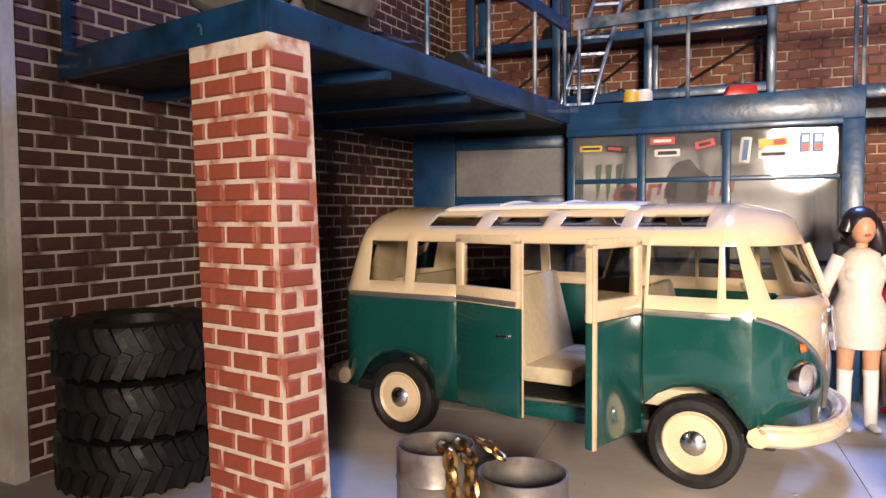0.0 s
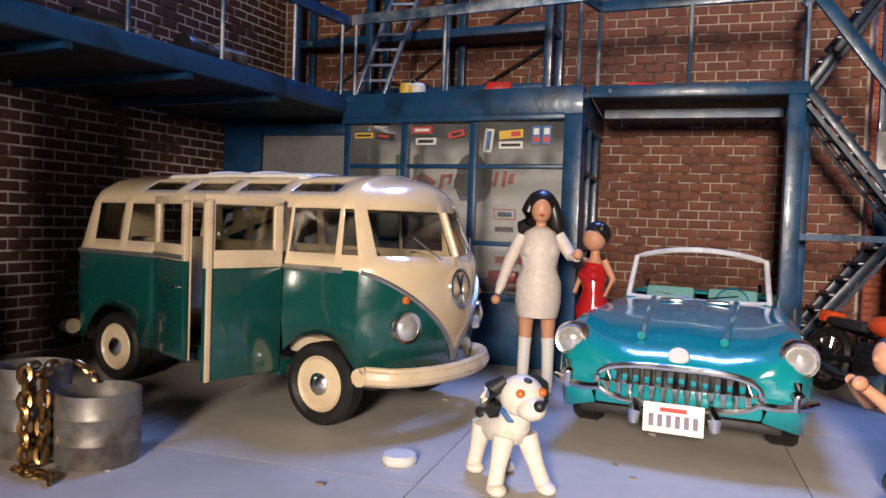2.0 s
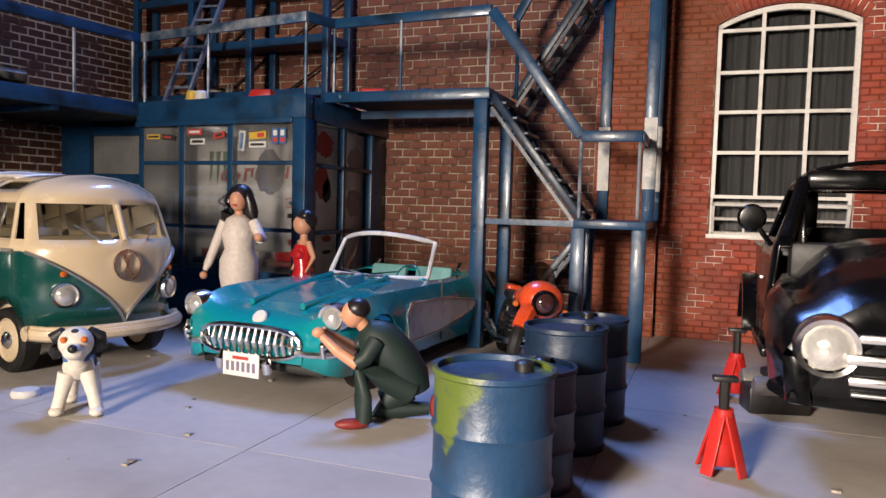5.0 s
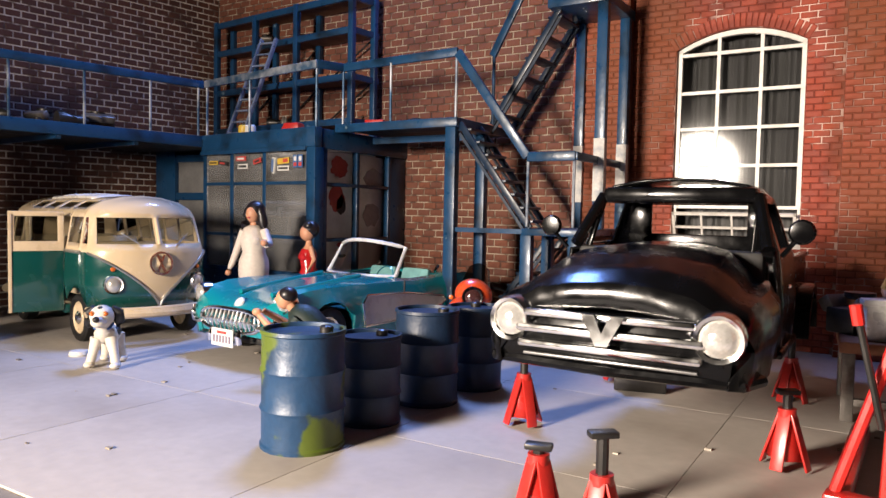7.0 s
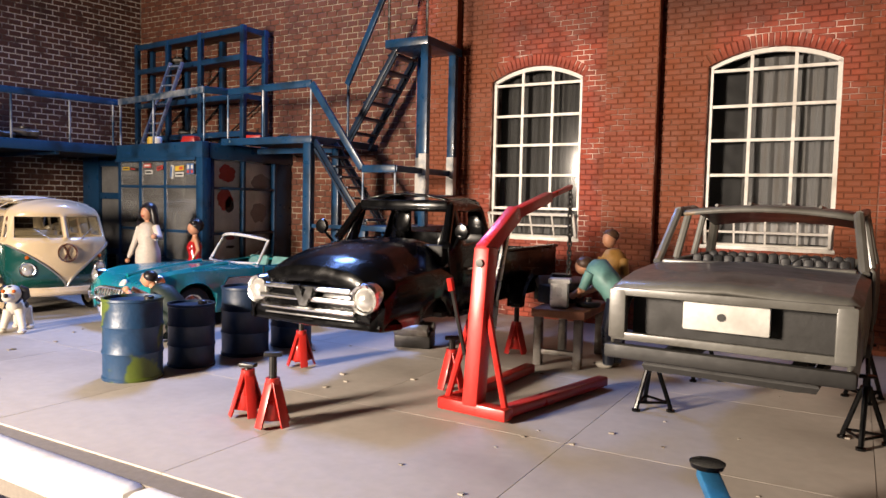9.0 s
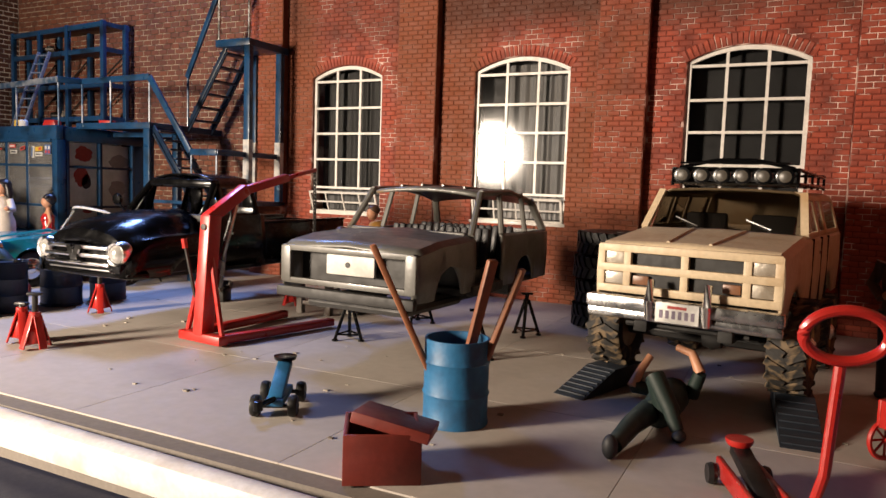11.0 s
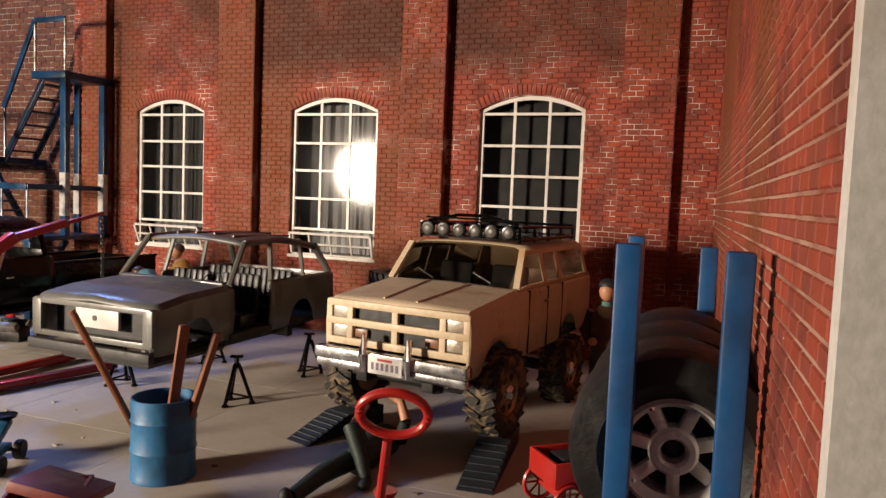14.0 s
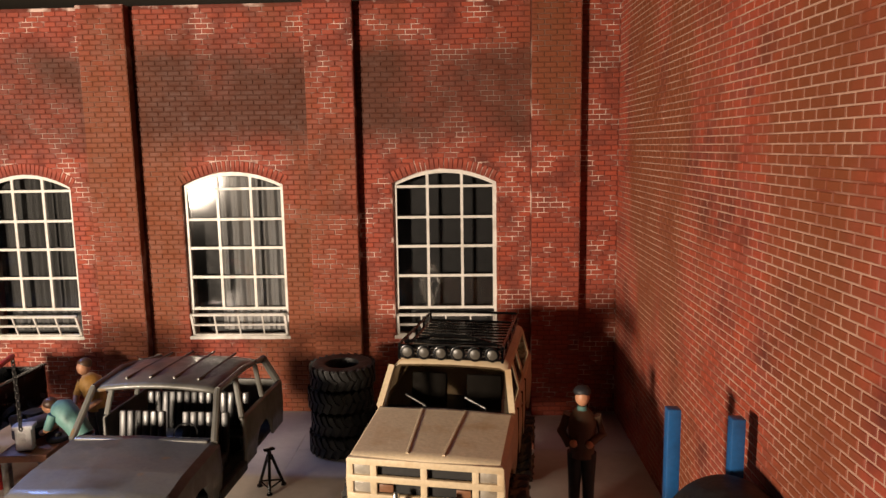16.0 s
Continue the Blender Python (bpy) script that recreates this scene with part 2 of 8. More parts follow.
def box(bm, x0, y0, z0, x1, y1, z1, bevel=0.0, mat=0, m=None):
    r = bmesh.ops.create_cube(bm, size=1)
    vs = r["verts"]
    bmesh.ops.scale(bm, vec=(x1 - x0, y1 - y0, z1 - z0), verts=vs)
    bmesh.ops.translate(bm, vec=((x0 + x1) / 2, (y0 + y1) / 2, (z0 + z1) / 2), verts=vs)
    if bevel:
        es = list({e for v in vs for e in v.link_edges})
        r = bmesh.ops.bevel(bm, geom=es, offset=bevel, segments=2, affect="EDGES", profile=0.5)
        vs = list({v for f in r["faces"] for v in f.verts} | {v for v in vs if v.is_valid})
    if mat:
        for f in {f for v in vs for f in v.link_faces}:
            f.material_index = mat
    if m is not None:
        bmesh.ops.transform(bm, matrix=m, verts=vs)
    return vs


def ring(bm, c, ax, up, r, seg):
    ax = Vector(ax).normalized()
    side = ax.cross(Vector(up)).normalized()
    u2 = side.cross(ax)
    return [bm.verts.new(Vector(c) + (side * math.cos(a) + u2 * math.sin(a)) * r) for a in (2 * math.pi * k / seg for k in range(seg))]


def bridge(bm, a, b, mat=0):
    n = len(a)
    for k in range(n):
        f = bm.faces.new((a[k], a[(k + 1) % n], b[(k + 1) % n], b[k]))
        f.material_index = mat


def tube(bm, pts, r, seg=8, caps=True, mat=0):
    """A round bar along points; r is one radius or a list."""
    pts = [Vector(p) for p in pts]
    rs = r if isinstance(r, (list, tuple)) else [r] * len(pts)
    prev = None
    for i, p in enumerate(pts):
        d = (pts[min(i + 1, len(pts) - 1)] - pts[max(i - 1, 0)])
        d = d if d.length > 1e-9 else Vector((0, 0, 1))
        up = (0, 0, 1) if abs(d.normalized().z) < 0.95 else (0, 1, 0)
        rg = ring(bm, p, d, up, rs[i], seg)
        if prev:
            bridge(bm, prev, rg, mat)
        elif caps:
            bm.faces.new(rg[::-1]).material_index = mat
        prev = rg
    if caps:
        bm.faces.new(prev).material_index = mat


def lathe(bm, prof, seg=32, m=None, mat=0, close=False):
    """Turn a profile of (radius, height) round z."""
    start = len(bm.verts)
    rings = []
    for r, z in prof:
        rings.append([bm.verts.new((r * math.cos(a), r * math.sin(a), z)) for a in (2 * math.pi * k / seg for k in range(seg))])
    for a, b in zip(rings, rings[1:]):
        bridge(bm, a, b, mat)
    if close:
        bridge(bm, rings[-1], rings[0], mat)
    else:
        if prof[0][0] > 1e-6:
            bm.faces.new(rings[0][::-1]).material_index = mat
        if prof[-1][0] > 1e-6:
            bm.faces.new(rings[-1]).material_index = mat
    bm.verts.ensure_lookup_table()
    vs = bm.verts[start:]
    bmesh.ops.remove_doubles(bm, verts=vs, dist=1e-5)
    bm.verts.ensure_lookup_table()
    if m is not None:
        bmesh.ops.transform(bm, matrix=m, verts=bm.verts[start:])


def bar(bm, a, b, w, h, up=(0, 0, 1), bevel=0.0, mat=0):
    """A rectangular bar from a to b; w across, h along up."""
    a, b = Vector(a), Vector(b)
    d = (b - a).normalized()
    side = d.cross(Vector(up)).normalized()
    u = side.cross(d)
    m = Matrix((( *side, 0), (*d, 0), (*u, 0), (0, 0, 0, 1))).transposed()
    m = Matrix.Translation((a + b) / 2) @ m
    box(bm, -w / 2, -(b - a).length / 2, -h / 2, w / 2, (b - a).length / 2, h / 2, bevel, mat, m)


def prism(bm, pts, depth, m=None, mat=0):
    """An outline in x, z given thickness along y, from 0 to depth."""
    a = [bm.verts.new((x, 0, z)) for x, z in pts]
    b = [bm.verts.new((x, depth, z)) for x, z in pts]
    fs = [bm.faces.new(a), bm.faces.new(b[::-1])]
    n = len(a)
    for k in range(n):
        fs.append(bm.faces.new((a[k], b[k], b[(k + 1) % n], a[(k + 1) % n])))
    for f in fs:
        f.material_index = mat
    bmesh.ops.recalc_face_normals(bm, faces=fs)
    if m is not None:
        bmesh.ops.transform(bm, matrix=m, verts=a + b)
    return a + b


def B():
    return bmesh.new()

# ---- the setting ----
WALL_TOP = 28.0
BACK = 42.4          # face of the back wall's recesses
WIN = [(21.7, 28.2), (36.0, 43.0), (50.5, 57.5)]
WIN_Z0, WIN_SPRING, WIN_TOP = 5.4, 16.1, 17.0


def arch_z(x, x0, x1, spring=WIN_SPRING, top=WIN_TOP):
    u = (x - (x0 + x1) / 2) / ((x1 - x0) / 2)
    return spring + (top - spring) * (1 - u * u)


room = tagged(part("room_shell", (lambda b: (box(b, -85, -95, -45, 130, 95, 85), bmesh.ops.reverse_faces(b, faces=b.faces), b)[2])(B()), ROOM_PAINT, smooth=0), "beige painted room round the model garage", "room", kind="structure")
b = B()
box(b, -60, -10, -7, 105, 80, -2.0, 0.3)
tagged(part("table", b, TABLE), "dark table that carries the model garage", "table")

# floor board with a pale rounded front edge, and concrete slabs on it
floor = tagged(new("floor"), "worn beige-grey concrete garage floor in large slabs", "floor", kind="structure")
b = B()
prism(b, [(-24, -1.9), (70, -1.9), (70, -0.06), (-24, -0.06)], 35.5, Matrix.Translation((0, 9.5, 0)))
part("floor_base", b, JOINT, floor, smooth=0)
b = B()
bar(b, (-24, 10.6, -0.55), (28, 9.2, -0.55), 0.9, 1.1, bevel=0.3)
bar(b, (28, 9.2, -0.55), (70, 8.2, -0.55), 0.9, 1.1, bevel=0.3)
tagged(part("floor_edge", b, WHITE_EDGE), "pale rounded front edge of the floor board", "floor edge", kind="structure")


# back wall with three arched openings
def wall_outline_piece(bm, x0, x1, y, depth, z0, z1):
    box(bm, x0, y, z0, x1, y + depth, z1)


wall_back = tagged(new("wall_back"), "painted red brick back wall with flaking mortar", "wall", kind="structure")
b = B()
edges = [19.0] + [v for w in WIN for v in w] + [66.5]
for i in range(0, len(edges), 2):
    box(b, edges[i], BACK, 0, edges[i + 1], BACK + 1.6, WALL_TOP)
for x0, x1 in WIN:
    box(b, x0, BACK, 0, x1, BACK + 1.6, WIN_Z0)
    n = 12
    for k in range(n):
        xa, xb = x0 + (x1 - x0) * k / n, x0 + (x1 - x0) * (k + 1) / n
        za, zb = arch_z(xa, x0, x1), arch_z(xb, x0, x1)
        prism(b, [(xa, za), (xb, zb), (xb, WALL_TOP), (xa, WALL_TOP)], 1.6, Matrix.Translation((0, BACK, 0)))
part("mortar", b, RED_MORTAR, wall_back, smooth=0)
wall_left_back = tagged(new("wall_back_left"), "brown brick back wall behind the stairs and shelving", "wall", kind="structure")
b = B()
box(b, -18, BACK, 0, 19.0, BACK + 1.6, WALL_TOP)
part("mortar", b, BROWN_MORTAR, wall_left_back, smooth=0)

LEFT_A, LEFT_B = Vector((-15.6, 42.4, 0)), Vector((-19.3, 17.2, 0))   # foot of the left wall, back to front
LEFT_D = (LEFT_B - LEFT_A).normalized()
LEFT_LEN = (LEFT_B - LEFT_A).length
LEFT_M = Matrix(((LEFT_D.x, LEFT_D.y, 0, LEFT_A.x), (LEFT_D.y, -LEFT_D.x, 0, LEFT_A.y), (0, 0, 1, 0), (0, 0, 0, 1)))  # x along the wall, y into it
wall_left = tagged(new("wall_left"), "dark weathered brick side wall with pale mortar", "wall", kind="structure")
b = B()
box(b, -1.5, 0, 0, LEFT_LEN, 1.3, WALL_TOP, m=LEFT_M)
bmesh.ops.recalc_face_normals(b, faces=b.faces)
part("mortar", b, DARK_MORTAR, wall_left, smooth=0)
b = B()
box(b, LEFT_LEN + 0.01, -0.1, 0, LEFT_LEN + 0.4, 1.3, WALL_TOP, m=LEFT_M)
bmesh.ops.recalc_face_normals(b, faces=b.faces)
part("board_edge", b, WHITE_EDGE, wall_left, "pale cut edge of the wall board", smooth=0)

RIGHT_X, RIGHT_END = 65.6, 4.1
wall_right = tagged(new("wall_right"), "smooth red painted brick side wall with pale mortar", "wall", kind="structure")
b = B()
box(b, RIGHT_X, RIGHT_END, 0, RIGHT_X + 1.3, BACK, WALL_TOP)
box(b, RIGHT_X + .03, RIGHT_END + .02, -2.0, RIGHT_X + 1.27, 9.4, 0.02)
part("mortar", b, SIDE_MORTAR, wall_right, smooth=0)
b = B()
box(b, RIGHT_X - 0.1, RIGHT_END - 0.4, -2.0, RIGHT_X + 1.4, RIGHT_END - 0.01, WALL_TOP)
part("board_edge", b, WHITE_EDGE, wall_right, "pale cut edge of the wall board", smooth=0)
# the side wall stands a little splayed
wall_right.matrix_basis = at(RIGHT_X, BACK, 0, 0.85) @ at(-RIGHT_X, -BACK, 0)

# brick pilasters of the back wall
PILASTERS = [(15.9, 19.2), (30.0, 33.2), (45.0, 48.2), (59.8, 63.0)]
PIL_Y = BACK - 0.75
pilaster_obs = []
for x0, x1 in PILASTERS:
    ob = tagged(new("pilaster"), "shallow red brick pilaster on the back wall", "pilaster", "pilasters of the back wall", "structure")
    b = B()
    box(b, x0, PIL_Y, 0, x1, BACK - 0.004, WALL_TOP)
    part("mortar", b, PIL_MORTAR, ob, smooth=0)
    pilaster_obs.append(ob)


# windows
def window(i, x0, x1, flap_angle, curtain):
    w = tagged(new(f"window_{i}"), "white arched factory window with a tilted lower vent", "window", "arched windows", "structure")
    y = BACK + 0.25
    t, d = 0.24, 0.30
    b = B()
    box(b, x0, y, WIN_Z0 + 1.95, x0 + t, y + d, WIN_SPRING)
    box(b, x1 - t, y, WIN_Z0 + 1.95, x1, y + d, WIN_SPRING)
    box(b, x0, y + 0.05, WIN_Z0, x0 + 0.16, y + d, WIN_Z0 + 1.95)
    box(b, x1 - 0.16, y + 0.05, WIN_Z0, x1, y + d, WIN_Z0 + 1.95)
    n = 14
    for k in range(n):
        xa, xb = x0 + (x1 - x0) * k / n, x0 + (x1 - x0) * (k + 1) / n
        za, zb = arch_z(xa, x0, x1), arch_z(xb, x0, x1)
        prism(b, [(xa, za - 0.26), (xb, zb - 0.26), (xb, zb), (xa, za)], d, Matrix.Translation((0, y, 0)))
    part("window_frame", b, WINDOW_WHITE, w, smooth=20)
    b = B()
    box(b, x0 - 0.1, y - 0.3, WIN_Z0 - 0.12, x1 + 0.1, y + d, WIN_Z0 + 0.12, 0.03)
    part("window_sill", b, WINDOW_WHITE, w)
    zs = [WIN_Z0 + 1.95, 9.6, 11.65, 13.65, 15.75]
    for z in zs:
        b = B()
        box(b, x0 + t, y + 0.04, z, x1 - t, y + 0.22, z + 0.17)
        part("glazing_bar", b, WINDOW_WHITE, w, smooth=0)
    for u in (1 / 3, 2 / 3):
        x = x0 + (x1 - x0) * u
        b = B()
        box(b, x - 0.09, y + 0.06, zs[0], x + 0.09, y + 0.2, arch_z(x, x0, x1) - 0.2)
        part("glazing_bar", b, WINDOW_WHITE, w, smooth=0)
    b = B()
    for k in range(n):
        xa, xb = x0 + (x1 - x0) * k / n, x0 + (x1 - x0) * (k + 1) / n
        prism(b, [(xa, zs[0]), (xb, zs[0]), (xb, arch_z(xb, x0, x1) - 0.1), (xa, arch_z(xa, x0, x1) - 0.1)], 0.03, Matrix.Translation((0, y + 0.14, 0)))
    bmesh.ops.remove_doubles(b, verts=b.verts, dist=1e-4)
    p = part("pane", b, PANE, w, smooth=0)
    p.visible_shadow = False
    # tilted vent at the bottom
    vent = new("vent_sash")
    vent.parent = w
    vent["label"] = "small white vent sash tilted into the room"
    vent.matrix_basis = at((x0 + x1) / 2, y - 0.05, WIN_Z0 + 0.1, 0, flap_angle)
    hw, h = (x1 - x0) / 2 - 0.12, 1.75
    b = B()
    for xa, za, xb, zb in ((-hw, 0, hw, 0.15), (-hw, h - 0.15, hw, h), (-hw, 0, -hw + 0.15, h), (hw - 0.15, 0, hw, h)):
        box(b, xa, -0.07, za, xb, 0.07, zb)
    for u in (-0.5, 0, 0.5):
        box(b, u * hw - 0.05, -0.05, 0.1, u * hw + 0.05, 0.05, h - 0.1)
    box(b, -hw, -0.05, h / 2 - 0.06, hw, 0.05, h / 2 + 0.06)
    part("sash_frame", b, WINDOW_WHITE, vent, smooth=0)
    # dark board behind the window
    b = B()
    box(b, x0 - 0.6, BACK + 1.65, WIN_Z0 - 0.6, x1 + 0.6, BACK + 1.9, WIN_TOP + 0.4)
    part("backing_board", b, BLACK_CARD, w, smooth=0)
    # folded grey sheet added behind the pane, painted as the room's reflection
    if curtain:
        b = B()
        xs = np.linspace(x0 + curtain[0] * (x1 - x0), x0 + curtain[1] * (x1 - x0), 60)
        vs = [[b.verts.new((x, BACK + 1.25 + 0.09 * math.sin(x * 7.3) + 0.05 * math.sin(x * 17), z)) for x in xs] for z in (WIN_Z0 + 0.3, 16.6)]
        for k in range(59):
            b.faces.new((vs[0][k], vs[0][k + 1], vs[1][k + 1], vs[1][k]))
        part("reflection_sheet", b, GREY_REFLECTION if i == 2 else DIM_REFLECTION, w)
    return w


window(1, *WIN[0], 22, (0.12, 1.0))
window(2, *WIN[1], 16, (0.28, 1.0))
window(3, *WIN[2], 20, None)

# brick pillar under the loft
PIL_M = Matrix.Translation((-11.47, 16.95, 0)) @ Matrix.Rotation(radians(-16), 4, "Z") @ Matrix(((1, 0, -0.045, 0.22), (0, 1, 0, 0), (0, 0, 1, 0), (0, 0, 0, 1)))
PIL_W, PIL_D, PIL_H = 2.72, 1.3, 10.9
pillar = tagged(new("brick_pillar"), "square red brick pillar with broad white mortar carrying the loft", "pillar", kind="structure")
b = B()
box(b, -PIL_W / 2 + .05, -.9 + .05, 0, PIL_W / 2 - .05, PIL_D - .9 - .05, PIL_H, m=PIL_M)
part("mortar", b, PILLAR_MORTAR, pillar, smooth=0)

# loft over the left side
E0, E1 = Vector((-7.5, 34.1, 0)), Vector((-10.9, 16.1, 0))     # its open edge
WL = lambda y: LEFT_A.x + (LEFT_B.x - LEFT_A.x) * (LEFT_A.y - y) / (LEFT_A.y - LEFT_B.y)
loft = tagged(new("loft"), "navy steel loft along the side wall with a handrail", "loft", kind="structure")
b = B()
vs = [(E0.x, E0.y), (E1.x, E1.y), (WL(18.2), 18.6), (WL(41.9), 41.9), (-7.3, 41.9)]
lo = [b.verts.new((x, y, 11.0)) for x, y in vs]
hi = [b.verts.new((x, y, 11.35)) for x, y in vs]
b.faces.new(lo), b.faces.new(hi[::-1])
for k in range(5):
    b.faces.new((lo[k], hi[k], hi[(k + 1) % 5], lo[(k + 1) % 5]))
bmesh.ops.recalc_face_normals(b, faces=b.faces)
part("deck", b, BLACK_CARD, loft, smooth=0)
b = B()
bar(b, (E0.x, E0.y, 11.3), (E1.x, E1.y, 11.3), 0.35, 0.75, bevel=0.05)
part("edge_beam", b, NAVY, loft)
b = B()
bar(b, (E1.x, E1.y, 11.3), (WL(18.4), 18.6, 11.3), 0.35, 0.75, bevel=0.05)
part("edge_beam", b, NAVY, loft)
b = B()
for u in (0.25, 0.5, 0.75):
    p = E0.lerp(E1, u)
    bar(b, (p.x, p.y, 10.85), (WL(p.y + 0.8), p.y + 0.8, 10.85), 0.3, 0.3)
part("joists", b, NAVY, loft)
b = B()
bar(b, (E0.x, E0.y, 15.1), (E1.x, E1.y, 15.1), 0.22, 0.5, bevel=0.04)
part("handrail", b, NAVY, loft)
for u in (0.02, 0.2, 0.42, 0.64, 0.83, 0.995):
    p = E0.lerp(E1, u)
    b = B()
    tube(b, [(p.x, p.y, 11.6), (p.x, p.y, 14.9)], 0.08, 8)
    part("rail_post", b, POST_STEEL, loft, "thin bright steel post")
for y, x in ((18.5, WL(18.4) + 0.3),):
    b = B()
    tube(b, [(x, y, 11.6), (x, y, 15.0)], 0.13, 8)
    part("rail_post", b, NAVY, loft)

# glazed office booth below the shelving
F0, F1 = Vector((-7.5, 34.1, 0)), Vector((3.6, 33.0, 0))
FD = (F1 - F0).normalized()
booth = tagged(new("office_booth"), "navy framed glazed office booth with white inner walls", "booth", kind="structure")
FM = Matrix(((FD.x, -FD.y, 0, F0.x), (FD.y, FD.x, 0, F0.y), (0, 0, 1, 0), (0, 0, 0, 1)))
FL = (F1 - F0).length


def fbox(name, x0, z0, x1, z1, y0=0.0, y1=0.4, mat=NAVY, bevel=0.04, parent=None, label=""):
    b = B()
    box(b, x0, y0, z0, x1, y1, z1, bevel, m=FM)
    return part(name, b, mat, parent or booth, label)


fbox("fascia_beam", 0, 10.55, FL, 11.7, -0.15, 0.45)
fbox("fascia_strip", 0, 10.35, FL - 0.7, 10.62, -0.25, -0.15)
fbox("corner_post", FL - 0.75, 0, FL, 10.55, -0.12, 0.63)
for x in (0.0, 2.95, 6.25):
    fbox("mullion", x, 3.0, x + 0.33, 10.55)
for z in (8.35, 5.05):
    fbox("transom", 0.3, z, FL - 0.7, z + 0.2, 0.05, 0.3)
fbox("sill_rail", 0, 2.75, FL - 0.7, 3.05, -0.1, 0.45)
fbox("kick_panel", 0, 0, FL - 0.7, 2.75, 0.0, 0.35)
for x0, x1 in ((0.33, 2.95), (3.28, 6.25), (6.58, FL - 0.75)):
    for z0, z1 in ((3.05, 5.05), (5.25, 8.35), (8.55, 10.4)):
        # each pane sits a little turned in its frame, square to the room
        b = B()
        box(b, (x0 - x1) / 2, -.02, z0, (x1 - x0) / 2, .02, z1, m=FM @ Matrix.Translation(((x0 + x1) / 2, .2, 0)) @ Matrix.Rotation(radians(5.2), 4, "Z"))
        p = part("pane", b, CLEAR, booth, smooth=0)
        p.visible_shadow = False
# right side of the booth
def sbox(name, y0, z0, y1, z1, x0=3.15, x1=3.55, mat=NAVY, bevel=0.03):
    b = B()
    box(b, x0, y0, z0, x1, y1, z1, bevel)
    return part(name, b, mat, booth)


for y in (33.75, 36.85, 40.2):
    sbox("mullion", y, 0, y + 0.3, 10.55)
for z in (8.3, 4.95, 2.6):
    sbox("transom", 34.05, z, 40.2, z + 0.2)
sbox("top_beam", 33.6, 10.5, 42.3, 11.65, 3.0, 3.6)
sbox("kick_panel", 34.05, 0, 40.2, 2.6, 3.2, 3.45)
sbox("end_panel", 40.5, 0, 42.3, 10.5, 2.2, 3.45)
# inner walls, floor and roof of the booth
b = B()
box(b, -15.3, 39.4, 0, 2.9, 39.6, 11.3)
part("back_panel", b, WHITE_PANEL, booth, "white panel wall", smooth=0)
b = B()
box(b, -15.6, 33.9, 11.4, 3.3, 42.3, 11.6)
part("roof_deck", b, NAVY, booth, smooth=0)
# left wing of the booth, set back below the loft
for x0, x1 in ((-15.6, -13.4), (-8.0, -7.4)):
    b = B()
    box(b, x0, 36.4, 0, x1, 36.9, 11.0, 0.03)
    part("wing_post", b, NAVY, booth)
for z in (10.2, 7.4, 2.6):
    b = B()
    box(b, -13.4, 36.5, z, -8.0, 36.85, z + 0.55, 0.03)
    part("wing_rail", b, NAVY, booth)
# white panels below the loft, painted dark for the shade there
for z0, z1 in ((7.95, 10.2), (3.15, 7.4)):
    b = B()
    box(b, -13.4, 36.75, z0, -8.0, 36.83, z1)
    part("wing_panel", b, SHADED_PANEL, booth, smooth=0)
b = B()
box(b, -7.5, 34.4, 0, -7.15, 36.5, 11.0)
part("wing_return", b, NAVY, booth)

# platform, handrails and stairs
PX, PY, PZ = 12.1, 34.6, 11.9
platform = tagged(new("platform"), "navy steel walkway platform beside the booth", "platform", kind="structure")
b = B()
box(b, 3.6, PY, 11.5, PX, PY + 0.3, 12.0, 0.04)
part("edge_beam", b, NAVY, platform)
b = B()
box(b, PX - 0.3, PY + 0.3, 11.5, PX, 42.3, 12.0, 0.04)
part("edge_beam", b, NAVY, platform)
b = B()
box(b, 3.6, PY + 0.3, 11.72, PX - 0.3, 42.3, 11.9)
part("deck", b, BLACK_CARD, platform, smooth=0)
b = B()
box(b, PX - 0.75, PY + 0.05, 0, PX - 0.1, PY + 0.55, 11.5, 0.04)
part("post", b, NAVY, platform)
b = B()
box(b, PX - 0.1, 36.9, 0, PX + 0.5, 37.4, 11.5, 0.04)
part("post", b, NAVY, platform)
b = B()
bar(b, (4.0, 38, 11.3), (PX, 38, 11.3), 0.3, 0.4)
part("joist", b, NAVY, platform)
rails = tagged(new("walkway_handrail"), "navy handrail with thin bright posts", "handrail", kind="structure")
RAIL = [(-7.2, 34.0, 15.1), (3.4, 33.2, 15.35), (3.9, 35.0, 15.4), (PX, PY, 15.45), (16.3, 34.7, 9.75), (18.9, 34.7, 9.75)]
for k, (a, c) in enumerate(zip(RAIL, RAIL[1:])):
    b = B()
    bar(b, a, c, 0.2, 0.48, bevel=0.04)
    part("rail", b, POST_STEEL if k == 0 else NAVY, rails, "rail worn to bare grey metal" if k == 0 else "")
for x, y, z0, z1 in ((-7.0, 34.0, 11.6, 15), (-2.6, 33.65, 11.6, 15.2), (3.3, 33.3, 11.6, 15.3), (3.9, 35.0, 11.9, 15.3), (7.6, 34.75, 11.9, 15.3), (PX - .15, 34.75, 11.9, 15.3), (16.3, 34.8, 6.2, 9.6), (18.8, 34.8, 6.2, 9.6)):
    b = B()
    tube(b, [(x, y, z0), (x, y, z1)], 0.08, 8)
    part("rail_post", b, POST_STEEL, rails, "thin bright steel post")
b = B()
bar(b, (18.9, 34.7, 9.75), (18.9, 42.2, 9.75), 0.2, 0.4, bevel=0.04)
part("rail", b, NAVY, rails)


